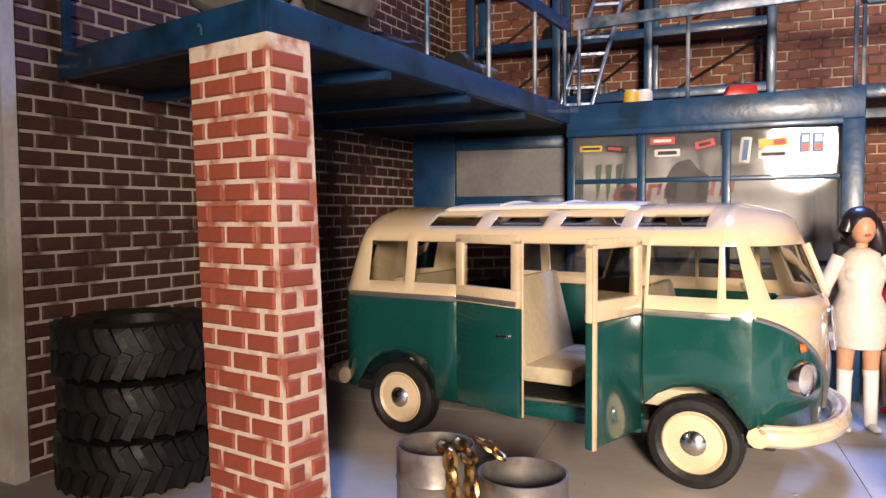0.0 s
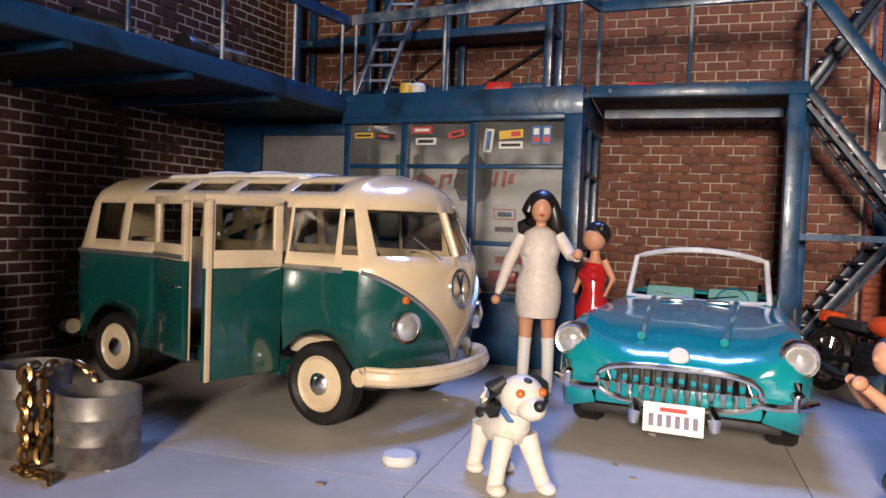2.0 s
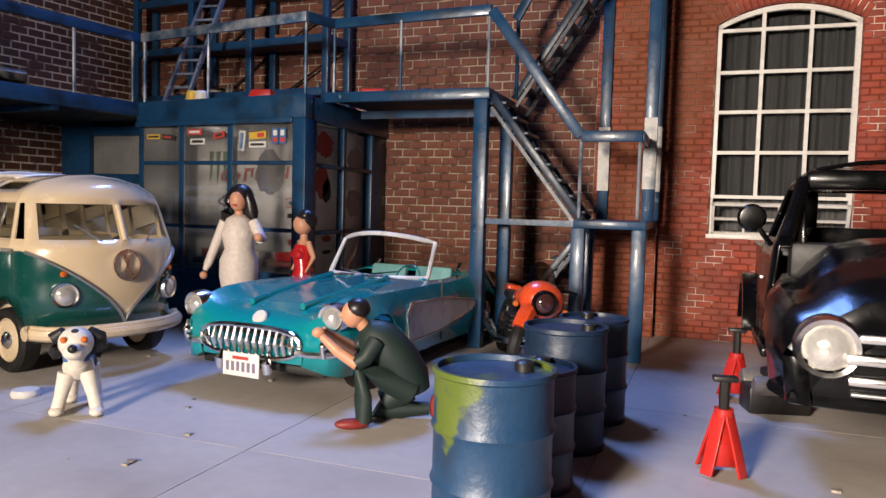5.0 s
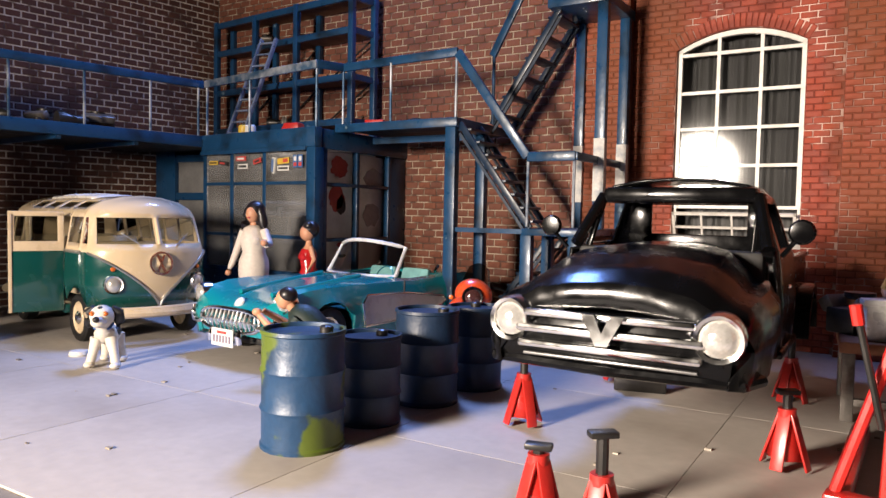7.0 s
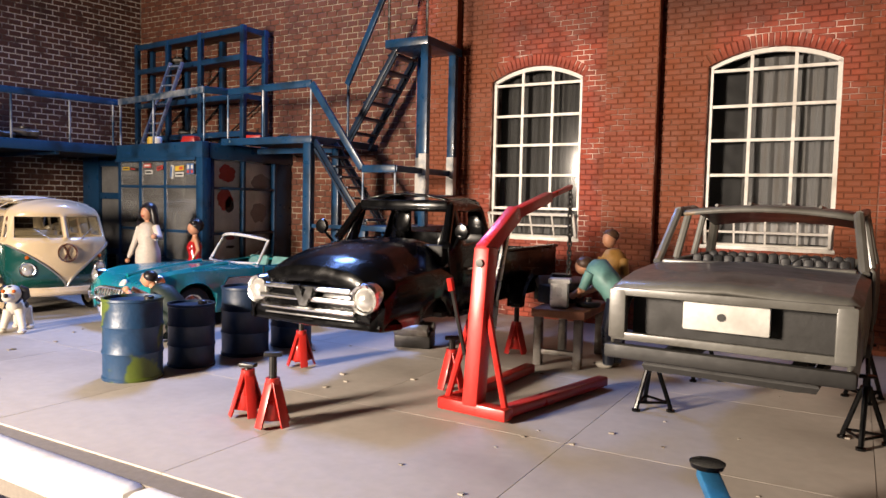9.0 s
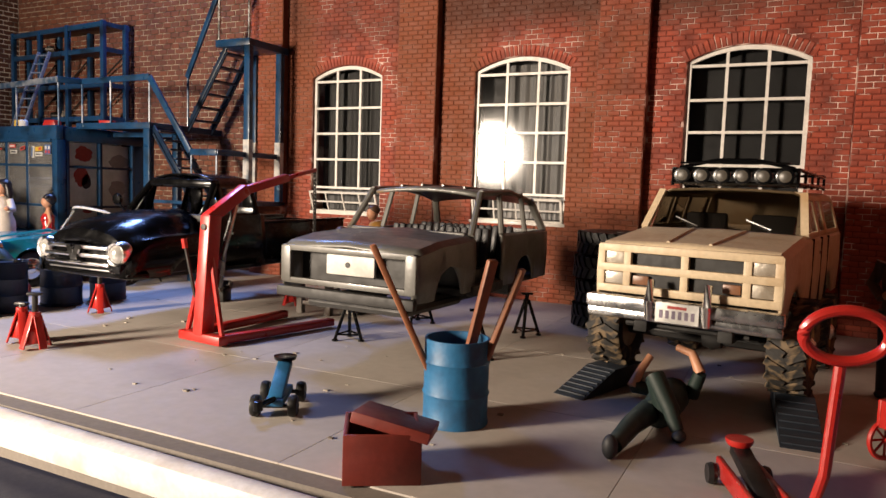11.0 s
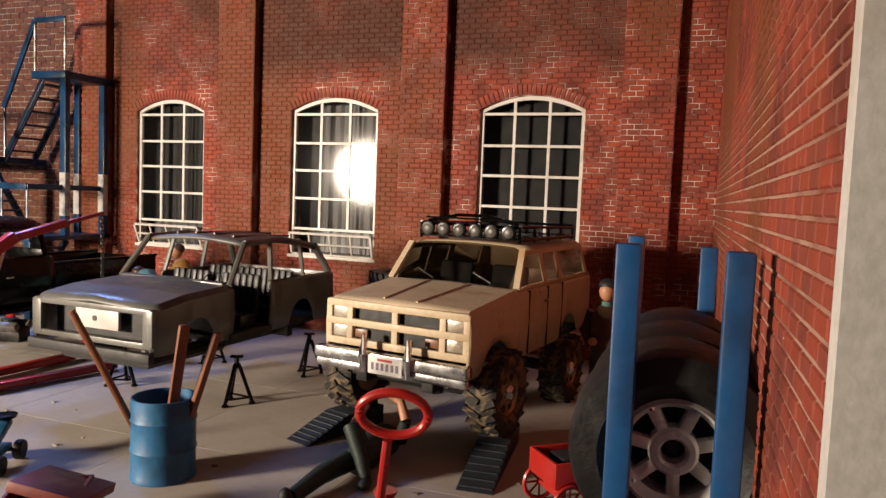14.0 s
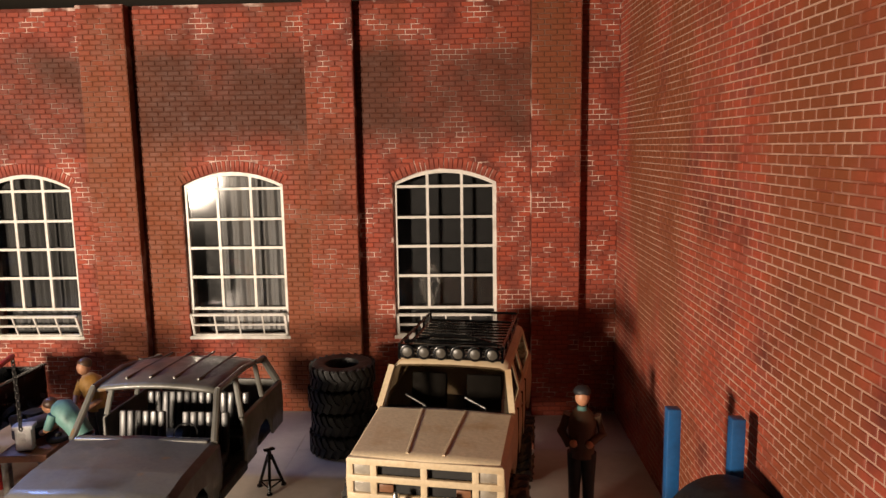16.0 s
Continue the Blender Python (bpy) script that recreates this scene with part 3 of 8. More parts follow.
def flight(name, label, a, c, width, n, side=(0, 1, 0)):
    """Steel stair from a (low) to c (high): two stringers and open treads."""
    st = tagged(new(name), label, "stairs", "steel stairs", "structure")
    a, c, s = Vector(a), Vector(c), Vector(side)
    for k in (0, 1):
        b = B()
        bar(b, a + s * width * k, c + s * width * k, 0.16, 0.34, bevel=0.03)
        part("stringer", b, STAIR_NAVY, st)
        b = B()
        off = Vector((0, 0, 0.55))
        bar(b, a + s * width * k - off, c + s * width * k - off, 0.12, 0.16)
        part("lower_rail", b, STAIR_NAVY, st)
    for k in range(n):
        p = a.lerp(c, (k + 0.5) / n)
        b = B()
        box(b, p.x - 0.42, p.y, p.z - 0.07, p.x + 0.42, p.y + width, p.z + 0.07, 0.02)
        part("tread", b, STAIR_NAVY, st)
    return st


LZ = 6.1
flight("stairs", "navy open-tread steel stairs down to the landing", (16.4, 35.0, LZ), (PX, 35.0, 11.7), 2.2, 8)
landing = tagged(new("landing"), "navy steel stair landing", "landing", kind="structure")
b = B()
box(b, 16.1, 34.6, LZ - 0.35, 19.2, 42.2, LZ, 0.03)
part("deck", b, NAVY, landing)
for x, y in ((16.3, 34.9), (18.9, 34.9), (16.3, 37.6)):
    b = B()
    box(b, x - 0.3, y - 0.22, 0, x + 0.3, y + 0.22, LZ - 0.35, 0.03)
    part("post", b, NAVY, landing)
b = B()
box(b, PX - 0.5, 34.85, LZ - 0.3, 16.1, 35.05, LZ - 0.05)
part("tie", b, NAVY, landing)
flight("stairs", "navy open-tread steel stairs from landing to floor", (11.9, 38.6, 0.2), (16.2, 38.6, LZ - 0.2), 2.2, 8)
flight("stairs", "navy open-tread steel stairs up to the top platform", (12.3, 38.3, 12.0), (16.4, 38.3, 18.2), 2.6, 6)
top = tagged(new("top_platform"), "small navy steel platform at the stair top", "platform", kind="structure")
b = B()
box(b, 15.9, 37.6, 18.0, 19.3, 42.3, 18.55, 0.04)
part("deck", b, NAVY, top)
for x, y in ((19.0, 37.9), (19.0, 41.6), (16.4, 41.6)):
    b = B()
    box(b, x - 0.28, y - 0.22, LZ, x + 0.28, y + 0.22, 18.0, 0.03)
    part("post", b, NAVY, top)
    b = B()
    box(b, x - 0.29, y - 0.235, 7.6, x + 0.29, y + 0.21, 10.9)
    part("bare_patch", b, PEELED, top, "paint peeled to bare white metal", smooth=0)
for x, y in ((16.1, 37.8), (19.1, 37.8)):
    b = B()
    tube(b, [(x, y, 18.5), (x, y, 22.4)], 0.1, 8)
    part("rail_post", b, STEEL, top)
b = B()
bar(b, (12.3, 38.2, 15.9), (16.1, 37.8, 22.4), 0.2, 0.45, bevel=0.04)
part("handrail", b, NAVY, top)
b = B()
bar(b, (16.1, 37.8, 22.4), (19.1, 37.8, 22.4), 0.2, 0.4, bevel=0.04)
part("handrail", b, NAVY, top)
b = B()
tube(b, [(12.4, 38.2, 12.0), (12.4, 38.2, 16.0)], 0.1, 8)
part("rail_post", b, NAVY, top)

# ---- vehicles; x forward, y to their left, the origin under the front axle ----
def paint(name, base, rough=0.25, coat=0.6, dirt=None, **kw):
    return material(name, base, rough, coat=coat, dirt=dirt, grain=900, grain_amount=0.03, bump=0.03, **kw)


CREAM = paint("cream_paint", (0.66, 0.52, 0.34), 0.3, 0.5, dirt=(0.55, 0.42, 0.26))
PALE_ROOF = paint("white_roof_paint", (0.70, 0.66, 0.60), 0.3, 0.4)
TURQ = paint("turquoise_paint", (0.010, 0.215, 0.245), 0.2, 0.9)
WHITE_COVE = paint("white_paint", (0.62, 0.60, 0.56), 0.3)
BLACK_PAINT = paint("black_paint", (0.0025, 0.0025, 0.0028), 0.2, 0.1, spec=0.2)
PRIMER = material("grey_primer", (0.115, 0.112, 0.10), 0.38, dirt=(0.06, 0.055, 0.045), dirt_scale=50, wear=(0.16, 0.10, 0.05), wear_scale=60, wear_lo=0.68, coat=0.15, bump=0.1)
TAN = material("tan_weathered_paint", (0.60, 0.475, 0.31), 0.5, dirt=(0.44, 0.29, 0.15), dirt_scale=55, dirt_lo=0.55, dirt_hi=0.75, wear=(0.20, 0.085, 0.03), wear_scale=95, wear_lo=0.70, bump=0.2)
RUBBER = material("black_rubber", (0.011, 0.0105, 0.010), 0.5, spec=0.3, dirt=(0.018, 0.017, 0.016), dirt_scale=150, bump=0.4)
MUDDY = material("muddy_rubber", (0.02, 0.018, 0.016), 0.75, dirt=(0.16, 0.11, 0.06), dirt_scale=170, dirt_lo=0.5, dirt_hi=0.62, bump=0.5)
DARK_TRIM = material("dark_interior", (0.012, 0.011, 0.010), 0.6)
LEATHER = material("cream_leather", (0.60, 0.50, 0.34), 0.45, dirt=(0.45, 0.36, 0.22))
BLACK_VINYL = material("black_vinyl", (0.02, 0.02, 0.022), 0.35)
DULL_LENS = material("dull_square_lens", (0.42, 0.38, 0.32), 0.3, metal=0.3, bump=0.3, dirt=(0.25, 0.2, 0.14))
SMOKED_LENS = material("smoked_lens", (0.07, 0.062, 0.05), 0.35, bump=0.2)
LENS = material("headlamp_lens", (0.72, 0.70, 0.66), 0.12, metal=0.6, bump=0.25, grain=1500, coat=1.0)
SILVER = material("silver_plastic", (0.42, 0.41, 0.39), 0.35, metal=0.8, bump=0.05)
ALLOY = material("bright_alloy", (0.74, 0.73, 0.71), 0.32, metal=0.2, dirt=(0.4, 0.38, 0.36), bump=0.1)
PLATE_WHITE = material("plate_white", (0.72, 0.71, 0.68), 0.45)
PLATE_INK = material("plate_ink", (0.20, 0.16, 0.22), 0.5)
RED_INK = material("red_ink", (0.45, 0.05, 0.04), 0.5)
BROWN_LENS = material("brown_lens", (0.22, 0.10, 0.05), 0.35)
AMBER = material("amber_lens", (0.55, 0.13, 0.02), 0.2)
RED_PLASTIC = material("red_plastic", (0.46, 0.022, 0.016), 0.35, dirt=(0.36, 0.015, 0.012), coat=0.2, bump=0.05)
CAR_GLASS = glass("car_glass", (0.62, 0.62, 0.58), 0.02, 0.12)
SMOKED = glass("smoked_glass", (0.16, 0.14, 0.12), 0.06, 0.2)


def two_tone(name):
    """Green below the belt, cream above it, and the cream V on the nose."""
    m = paint(name, (0.006, 0.060, 0.052), 0.2, 0.9)
    nt = m.node_tree
    bs = nt.nodes["Principled BSDF"]
    tc, sp = nt.nodes.new("ShaderNodeTexCoord"), nt.nodes.new("ShaderNodeSeparateXYZ")
    nt.links.new(tc.outputs["Object"], sp.inputs[0])

    def mt(op, a, b=None):
        n = nt.nodes.new("ShaderNodeMath")
        n.operation = op
        for s, v in zip(n.inputs, (a, b)):
            if v is None:
                continue
            if hasattr(v, "links"):
                nt.links.new(v, s)
            else:
                s.default_value = v
        return n.outputs[0]

    ay = mt("ABSOLUTE", sp.outputs[1])
    rel = mt("DIVIDE", ay, 0.0305)
    vee = mt("ADD", 0.0185, mt("MULTIPLY", mt("POWER", rel, 0.72), 0.027))
    front = mt("GREATER_THAN", sp.outputs[0], 0.012)
    onv = mt("MULTIPLY", mt("GREATER_THAN", sp.outputs[2], vee), front)
    up = mt("GREATER_THAN", sp.outputs[2], 0.0455)
    old = bs.inputs["Base Color"].links[0].from_socket
    nt.links.new(ramp_mix(nt, mt("MAXIMUM", onv, up), old, (0.64, 0.50, 0.32)), bs.inputs["Base Color"])
    return m


BUS_PAINT = two_tone("green_and_cream_paint")


def shell(bm, xs, m, point, skip=None, mat=None):
    """A body skin: at each station a half section of m points from sill to the middle, mirrored to the other side."""
    n = 2 * m - 1
    grid = []
    for x in xs:
        rowv = []
        for j in range(n):
            jj = j if j < m else n - 1 - j
            px, py, pz = point(x, jj)
            rowv.append(bm.verts.new((px, -py if j < m else py, pz)))
        grid.append(rowv)
    for i in range(len(xs) - 1):
        for j in range(n - 1):
            jj = j if j < m - 1 else n - 2 - j
            side = -1 if j < m - 1 else 1
            xm = (xs[i] + xs[i + 1]) / 2
            if skip and skip(xm, jj, side):
                continue
            q = (grid[i][j], grid[i][j + 1], grid[i + 1][j + 1], grid[i + 1][j])
            if len({tuple(round(c, 5) for c in v.co) for v in q}) < 3:
                continue
            try:
                f = bm.faces.new(q)
            except ValueError:
                continue
            if mat:
                f.material_index = mat(xm, jj, side)
    bmesh.ops.remove_doubles(bm, verts=bm.verts, dist=1e-4)
    bmesh.ops.recalc_face_normals(bm, faces=bm.faces)
    return grid


def thick(ob, cm=0.07):
    md = ob.modifiers.new("thickness", "SOLIDIFY")
    md.thickness, md.offset = cm * CM, -1
    return ob


def arch(x, centres, r, z, low):
    """The lower edge of a body side: a sill with round wheel openings."""
    for c in centres:
        if abs(x - c) < r:
            return max(low, z + math.sqrt(r * r - (x - c) ** 2))
    return low


def stations(marks, centres=(), r=0.0, step=0.6):
    s = set(marks)
    for c in centres:
        s |= {c + r * math.sin(a) for a in np.linspace(-math.pi / 2, math.pi / 2, 11)}
        s |= {c - r - 0.001, c + r + 0.001}
    lo, hi = min(marks), max(marks)
    out = sorted(v for v in s if lo <= v <= hi)
    full = []
    for a, c in zip(out, out[1:]):
        k = max(1, int(math.ceil((c - a) / step)))
        full += [a + (c - a) * q / k for q in range(k)]
    return full + [out[-1]]


LUGS = {}


def lug_mesh(r, h, mat):
    if (r, h) not in LUGS:
        b = B()
        box(b, -.08, -r * .075, -h * .5, .09, r * .075, h * .5)
        LUGS[r, h] = finish(b, mat, 0, "tread_lug")
    return LUGS[r, h]


def wheel(parent, x, y, z, r, w, rim_r, rim_mat, tyre_mat=RUBBER, hub_mat=CHROME, spokes=0, lugs=0, side=1, cap=True):
    """A wheel with its axle along y; side is +1 where it faces +y."""
    wh = new("wheel")
    wh.parent = parent
    wh.matrix_basis = at(x, y, z, 0, -90 * side)
    b = B()
    h = w / 2
    lathe(b, [(rim_r, -h * .8), (rim_r + (r - rim_r) * .35, -h), (r * .93, -h * .95), (r, -h * .65), (r, h * .65), (r * .93, h * .95), (rim_r + (r - rim_r) * .35, h), (rim_r, h * .8)], 36, close=True)
    for k in range(lugs):
        a = 2 * math.pi * k / lugs
        for s in (-1, 1):
            m = Matrix.Rotation(a + s * .06, 4, "Z") @ Matrix.Translation((r, 0, s * h * .5)) @ Matrix.Rotation(s * .5, 4, "X")
            o = new("tread_lug", lug_mesh(r, h, tyre_mat))
            o.parent = wh
            m.translation *= CM
            o.matrix_basis = m
    part("tyre", b, tyre_mat, wh)
    b = B()
    lathe(b, [(rim_r, -h * .8), (rim_r, h * .7), (rim_r * .95, h * .80), (rim_r * .86, h * .62), (rim_r * .6, h * .66), (rim_r * .4, h * .72), (0, h * .74)], 32)
    rim = part("rim", b, rim_mat, wh)
    if spokes:
        for k in range(spokes):
            b = B()
            a = 2 * math.pi * k / spokes
            lathe(b, [(0, 0), (rim_r * .17, 0), (rim_r * .17, .03), (0, .03)], 14, Matrix.Rotation(a, 4, "Z") @ Matrix.Translation((rim_r * .68, 0, h * .64)))
            part("rim_slot", b, DARK_TRIM, rim)
    if cap:
        b = B()
        lathe(b, [(rim_r * .42, h * .68), (rim_r * .40, h * .85), (rim_r * .26, h * 1.08), (0, h * 1.16)], 20)
        part("hub_cap", b, hub_mat, rim, "domed chrome hub cap")
    return wh


def seat(parent, x, y, z, w, d, h, mat, lean=0.25, name="seat"):
    s = new(name)
    s.parent = parent
    s.matrix_basis = at(x, y, z)
    b = B()
    box(b, -d / 2, -w / 2, 0, d / 2, w / 2, .55, .14)
    part("cushion", b, mat, s)
    b = B()
    box(b, -.22, -w / 2, 0, .22, w / 2, h, .15, m=Matrix.Translation((-d / 2, 0, .35)) @ Matrix.Rotation(-lean, 4, "Y"))
    part("backrest", b, mat, s)
    return s


def number_plate(parent, x, y, z, w, h, m=None, face=1):
    p = new("number_plate")
    p.parent = parent
    p.matrix_basis = at(x, y, z)
    b = B()
    box(b, -.03, -w / 2, -h / 2, .03, w / 2, h / 2, .02)
    part("plate", b, PLATE_WHITE, p)
    for k in range(6):
        b = B()
        yy = -w * .36 + k * w * .145
        box(b, .03, yy - w * .04, -h * .28, .045, yy + w * .04, h * .12)
        part("plate_bar", b, PLATE_INK, p, smooth=0)
    b = B()
    box(b, .03, -w * .22, h * .22, .045, w * .22, h * .36)
    part("plate_bar", b, RED_INK, p, smooth=0)
    return p


def headlight(parent, x, y, z, r, rz=0.0, ring_mat=CHROME, proud=.25, lens=LENS):
    hl = new("headlight")
    hl.parent = parent
    hl.matrix_basis = at(x, y, z, rz, 0, 90)
    b = B()
    lathe(b, [(r * .78, -.1), (r * .8, proud * .7), (r * .95, proud * .8), (r * 1.05, proud * .3), (r * 1.05, -.3)], 28)
    part("bezel", b, ring_mat, hl)
    b = B()
    lathe(b, [(r * .8, proud * .4), (r * .6, proud * .85), (r * .3, proud * 1.1), (0, proud * 1.18)], 24)
    part("lens", b, lens, hl, "ribbed clear lamp glass")
    return hl


# --- green and cream bus with its side doors open ---
def build_bus():
    bus = thing("bus", "green and cream vintage bus with side doors open and cream wheels", "bus", at(-1.67, 24.93, 0, -12.5))
    R0, R1, N0, N1 = -11.85, -10.3, 0.6, 2.85
    Z = [1.4, 3.0, 4.42, 4.62, 4.97, 6.27, 6.58, 6.74, 7.08, 7.32, 7.4]
    HW = [3.08, 3.2, 3.15, 3.12, 3.04, 2.84, 2.70, 2.56, 2.0, 1.0, 0.0]
    m = len(Z)

    def fac(x):
        if x > N0:
            u = min((x - N0) / (N1 - N0), 1)
            return (1 - u ** 2.4) ** (1 / 2.1)
        if x < R1:
            u = min((R1 - x) / (R1 - R0), 1)
            return (1 - u ** 3.6) ** (1 / 3.2)
        return 1.0

    def lean(x, z):
        if x > N0:
            return -0.40 * max(0, z - 4.7) * min((x - N0) / 1.2, 1) - 0.12 * max(0, 3.0 - z) * min((x - N0) / 1.2, 1)
        if x < R1:
            return 0.28 * max(0, z - 4.7) * min((R1 - x) / 1.0, 1)
        return 0

    def point(x, j):
        z = Z[j]
        if j == 0:
            z = arch(x, (0, -9.2), 1.5, 1.2, 1.4)
        f = fac(x)
        roof = 1 - 0.16 * (1 - f)
        zz = z if j < 6 else 6.5 + (z - 6.5) * (0.35 + 0.65 * f)
        return x + lean(x, zz), HW[j] * f, zz * 1.0

    fx = [N0 + (N1 - N0) * u for u in (0.0, .35, .55, .7, .8, .87, .92, .955, .98, .993, .999, 1.0)]
    rx = [R1 - (R1 - R0) * u for u in (0.0, .4, .6, .75, .86, .93, .97, .99, 1.0)]
    xs = stations([R1, -8.86, -8.52, -6.8, -6.5, -4.87, -1.2, .55, N0], (0, -9.2), 1.5, 0.7)
    xs = sorted(set([round(v, 4) for v in xs + fx + rx]))
    wins = [(-10.3, -8.86), (-8.52, -6.8), (-6.45, -5.05), (-4.75, -3.1), (-2.9, -1.25), (-1.16, .56), (.78, 1.35)]
    xs = sorted(set(xs + [round(v, 4) for w in wins for v in w] + [-8.26, -6.54, -6.06, -4.34, -3.83, -2.06, -1.6, .17]))
    sky = [(-8.26, -6.54), (-6.06, -4.34), (-3.83, -2.06), (-1.6, .17)]

    def in_win(x, j, side):
        if j == 4 and any(a < x < c for a, c in wins):
            return not (side < 0 and -4.87 < x < -1.3)
        if j == 4 and x > 1.95 and x < 2.845:
            return True
        if j == 4 and x < -11.4 and x > -11.84:
            return True
        return j == 7 and any(a < x < c for a, c in sky)

    def skip(x, j, side):
        if side < 0 and -6.8 < x < -1.25 and j <= 4:
            return True
        return in_win(x, j, side)

    b = B()
    shell(b, xs, m, point, skip)
    thick(part("body", b, BUS_PAINT, bus), .09)
    b = B()
    shell(b, xs, m, lambda x, j: (point(x, j)[0] * .996, point(x, j)[1] * .985, point(x, j)[2]), lambda x, j, s: not in_win(x, j, s) or (s < 0 and -6.8 < x < -1.25))
    g = part("glazing", b, CAR_GLASS, bus, "clear window glass")
    g.visible_shadow = False
    # floor pan and dark underside
    b = B()
    box(b, -11.0, -2.8, 1.25, 1.9, 2.8, 1.6, .05)
    part("floor_pan", b, DARK_TRIM, bus)
    b = B()
    box(b, -6.6, -3.12, 1.3, -1.3, -2.5, 1.75, .05)
    part("door_step", b, paint("green_sill", (0.006, 0.060, 0.052)), bus)

    def nose(y, z):
        f = min(abs(y) / np.interp(z, Z, HW), 0.999)
        u = (1 - f ** 2.1) ** (1 / 2.4)
        x = N0 + (N1 - N0) * u
        return x + lean(x, z)

    # belt strips and the trim of the V
    for s in (-1, 1):
        b = B()
        pts = []
        for y in np.linspace(0.0, 3.0, 26):
            z = 1.85 + 2.7 * (y / 3.05) ** 0.72
            pts.append((nose(y, z) + .03, s * y, z))
        tube(b, pts, .07, 6)
        part("vee_trim", b, SILVER, bus, "silver trim strip")
        for p, q in [(-11.0, .9)] if s > 0 else [(-11.0, -6.8), (-1.25, .9)]:
            b = B()
            box(b, p, s * 3.15 - .05, 4.45, q, s * 3.15 + .05, 4.62, .03)
            part("belt_strip", b, SILVER, bus, "silver belt strip")
    # bumpers
    b = B()
    pts = [(nose(y, 1.9) + .45 if abs(y) < 2.85 else 1.55, y, 1.62) for y in np.linspace(-3.1, 3.1, 31)]
    tube(b, [(x, y, z) for x, y, z in pts], .26, 10)
    tube(b, [(x + .1, y, z + .2) for x, y, z in pts], .1, 8)
    part("bumper", b, CREAM, bus, "rounded cream bumper")
    b = B()
    tube(b, [(-11.2, -3.2, 1.75), (-11.7, -3.1, 1.7), (-12.05, -2.4, 1.65), (-12.15, 0, 1.65), (-12.05, 2.4, 1.65), (-11.7, 3.1, 1.7), (-11.2, 3.2, 1.75)], .27, 10)
    part("bumper", b, CREAM, bus, "rounded cream bumper")
    for s in (-1, 1):
        headlight(bus, nose(2.1, 3.0) - .05, s * 2.1, 3.0, .46, s * 22)
        b = B()
        lathe(b, [(.12, 0), (.1, .12), (0, .16)], 12, Matrix.Translation((nose(2.15, 3.75), s * 2.15, 3.75)) @ Matrix.Rotation(radians(80), 4, "Y"))
        part("indicator", b, AMBER, bus, "small amber indicator")
        # windscreen wipers and door mirror
        b = B()
        tube(b, [(nose(.9, 4.9) + .05, s * .9, 4.9), (nose(1.6, 5.5) + .05, s * 1.7, 5.5)], .03, 5)
        part("wiper", b, SILVER, bus)
    # round badge on the nose: a plain ring and bars
    badge = new("badge")
    badge.parent = bus
    badge.matrix_basis = at(nose(0, 4.0) + .02, 0, 4.0, 0, 0, 84)
    b = B()
    lathe(b, [(.50, 0), (.60, 0), (.60, .1), (.50, .1)], 28, close=True)
    part("badge_ring", b, CHROME, badge)
    for a in (-22, 22):
        b = B()
        box(b, -.45, -.06, 0, .45, .06, .09, 0, 0, Matrix.Rotation(radians(a), 4, "Z"))
        part("badge_bar", b, CHROME, badge)
    b = B()
    tube(b, [(nose(0.0, 4.95) + .02, 0, 4.95), (nose(0.0, 6.25) + .04, 0, 6.25)], .09, 8)
    part("screen_pillar", b, CREAM, bus)
    # wheels
    for x in (0, -9.2):
        for s in (-1, 1):
            wheel(bus, x, s * 2.62, 1.2, 1.2, .75, .82, CREAM, side=s, spokes=0)
    for x in (-9.2, 0):
        b = B()
        tube(b, [(x, -2.4, 1.2), (x, 2.4, 1.2)], .15, 8)
        part("axle", b, DARK_TRIM, bus)
    # seats
    seat(bus, -.75, 0, 1.9, 5.0, 1.6, 2.7, LEATHER, .2)
    seat(bus, -4.6, .4, 1.9, 4.2, 1.7, 2.9, LEATHER, .25)
    seat(bus, -8.0, .0, 1.9, 5.0, 1.7, 2.9, LEATHER, .25)
    b = B()
    lathe(b, [(.62, -.04), (.68, 0), (.62, .04)], 24, Matrix.Translation((.95, 1.3, 4.6)) @ Matrix.Rotation(radians(35), 4, "Y"), close=True)
    tube(b, [(.95, 1.3, 4.6), (1.4, 1.3, 3.6)], .06, 6)
    part("steering_wheel", b, LEATHER, bus)
    b = B()
    box(b, 1.3, -2.5, 4.0, 2.0, 2.5, 4.55, .1)
    part("dashboard", b, CREAM, bus)

    # double side doors, one wide open
    def leaf(w, m4):
        d = new("side_door")
        d.parent = bus
        d.matrix_basis = m4
        b = B()
        box(b, 0, -.1, 1.45 - 1.45, w, .1, 3.05, .05)
        part("door_panel", b, paint("green_door", (0.006, 0.060, 0.052), 0.2, .9), d)
        b = B()
        for x0, x1, z0, z1 in ((0, w, 3.05, 3.55), (0, .28, 3.5, 4.95), (w - .28, w, 3.5, 4.95), (0, w, 4.8, 5.05)):
            box(b, x0, -.09, z0, x1, .09, z1, .03)
        box(b, w - .16, .1, 0, w, .16, 4.9, .02)
        part("door_frame", b, CREAM, d, "cream window frame")
        b = B()
        box(b, 0.05, -.15, 3.1, w - .05, -.09, 3.25, .02)
        part("door_trim", b, SILVER, d)
        b = B()
        box(b, w - .75, -.22, 2.2, w - .3, -.1, 2.3, .03)
        part("handle", b, CHROME, d, "chrome handle")
        b = B()
        box(b, .28, -.015, 3.5, w - .28, .015, 4.8)
        g = part("pane", b, CAR_GLASS, d)
        g.visible_shadow = False

    leaf(2.6, at(-6.85, -3.12, 1.45, -19))
    leaf(2.45, at(-1.35, -3.15, 1.45, -102))
    # folding sunroof with two ribs
    sun = new("sunroof")
    sun.parent = bus
    b = B()
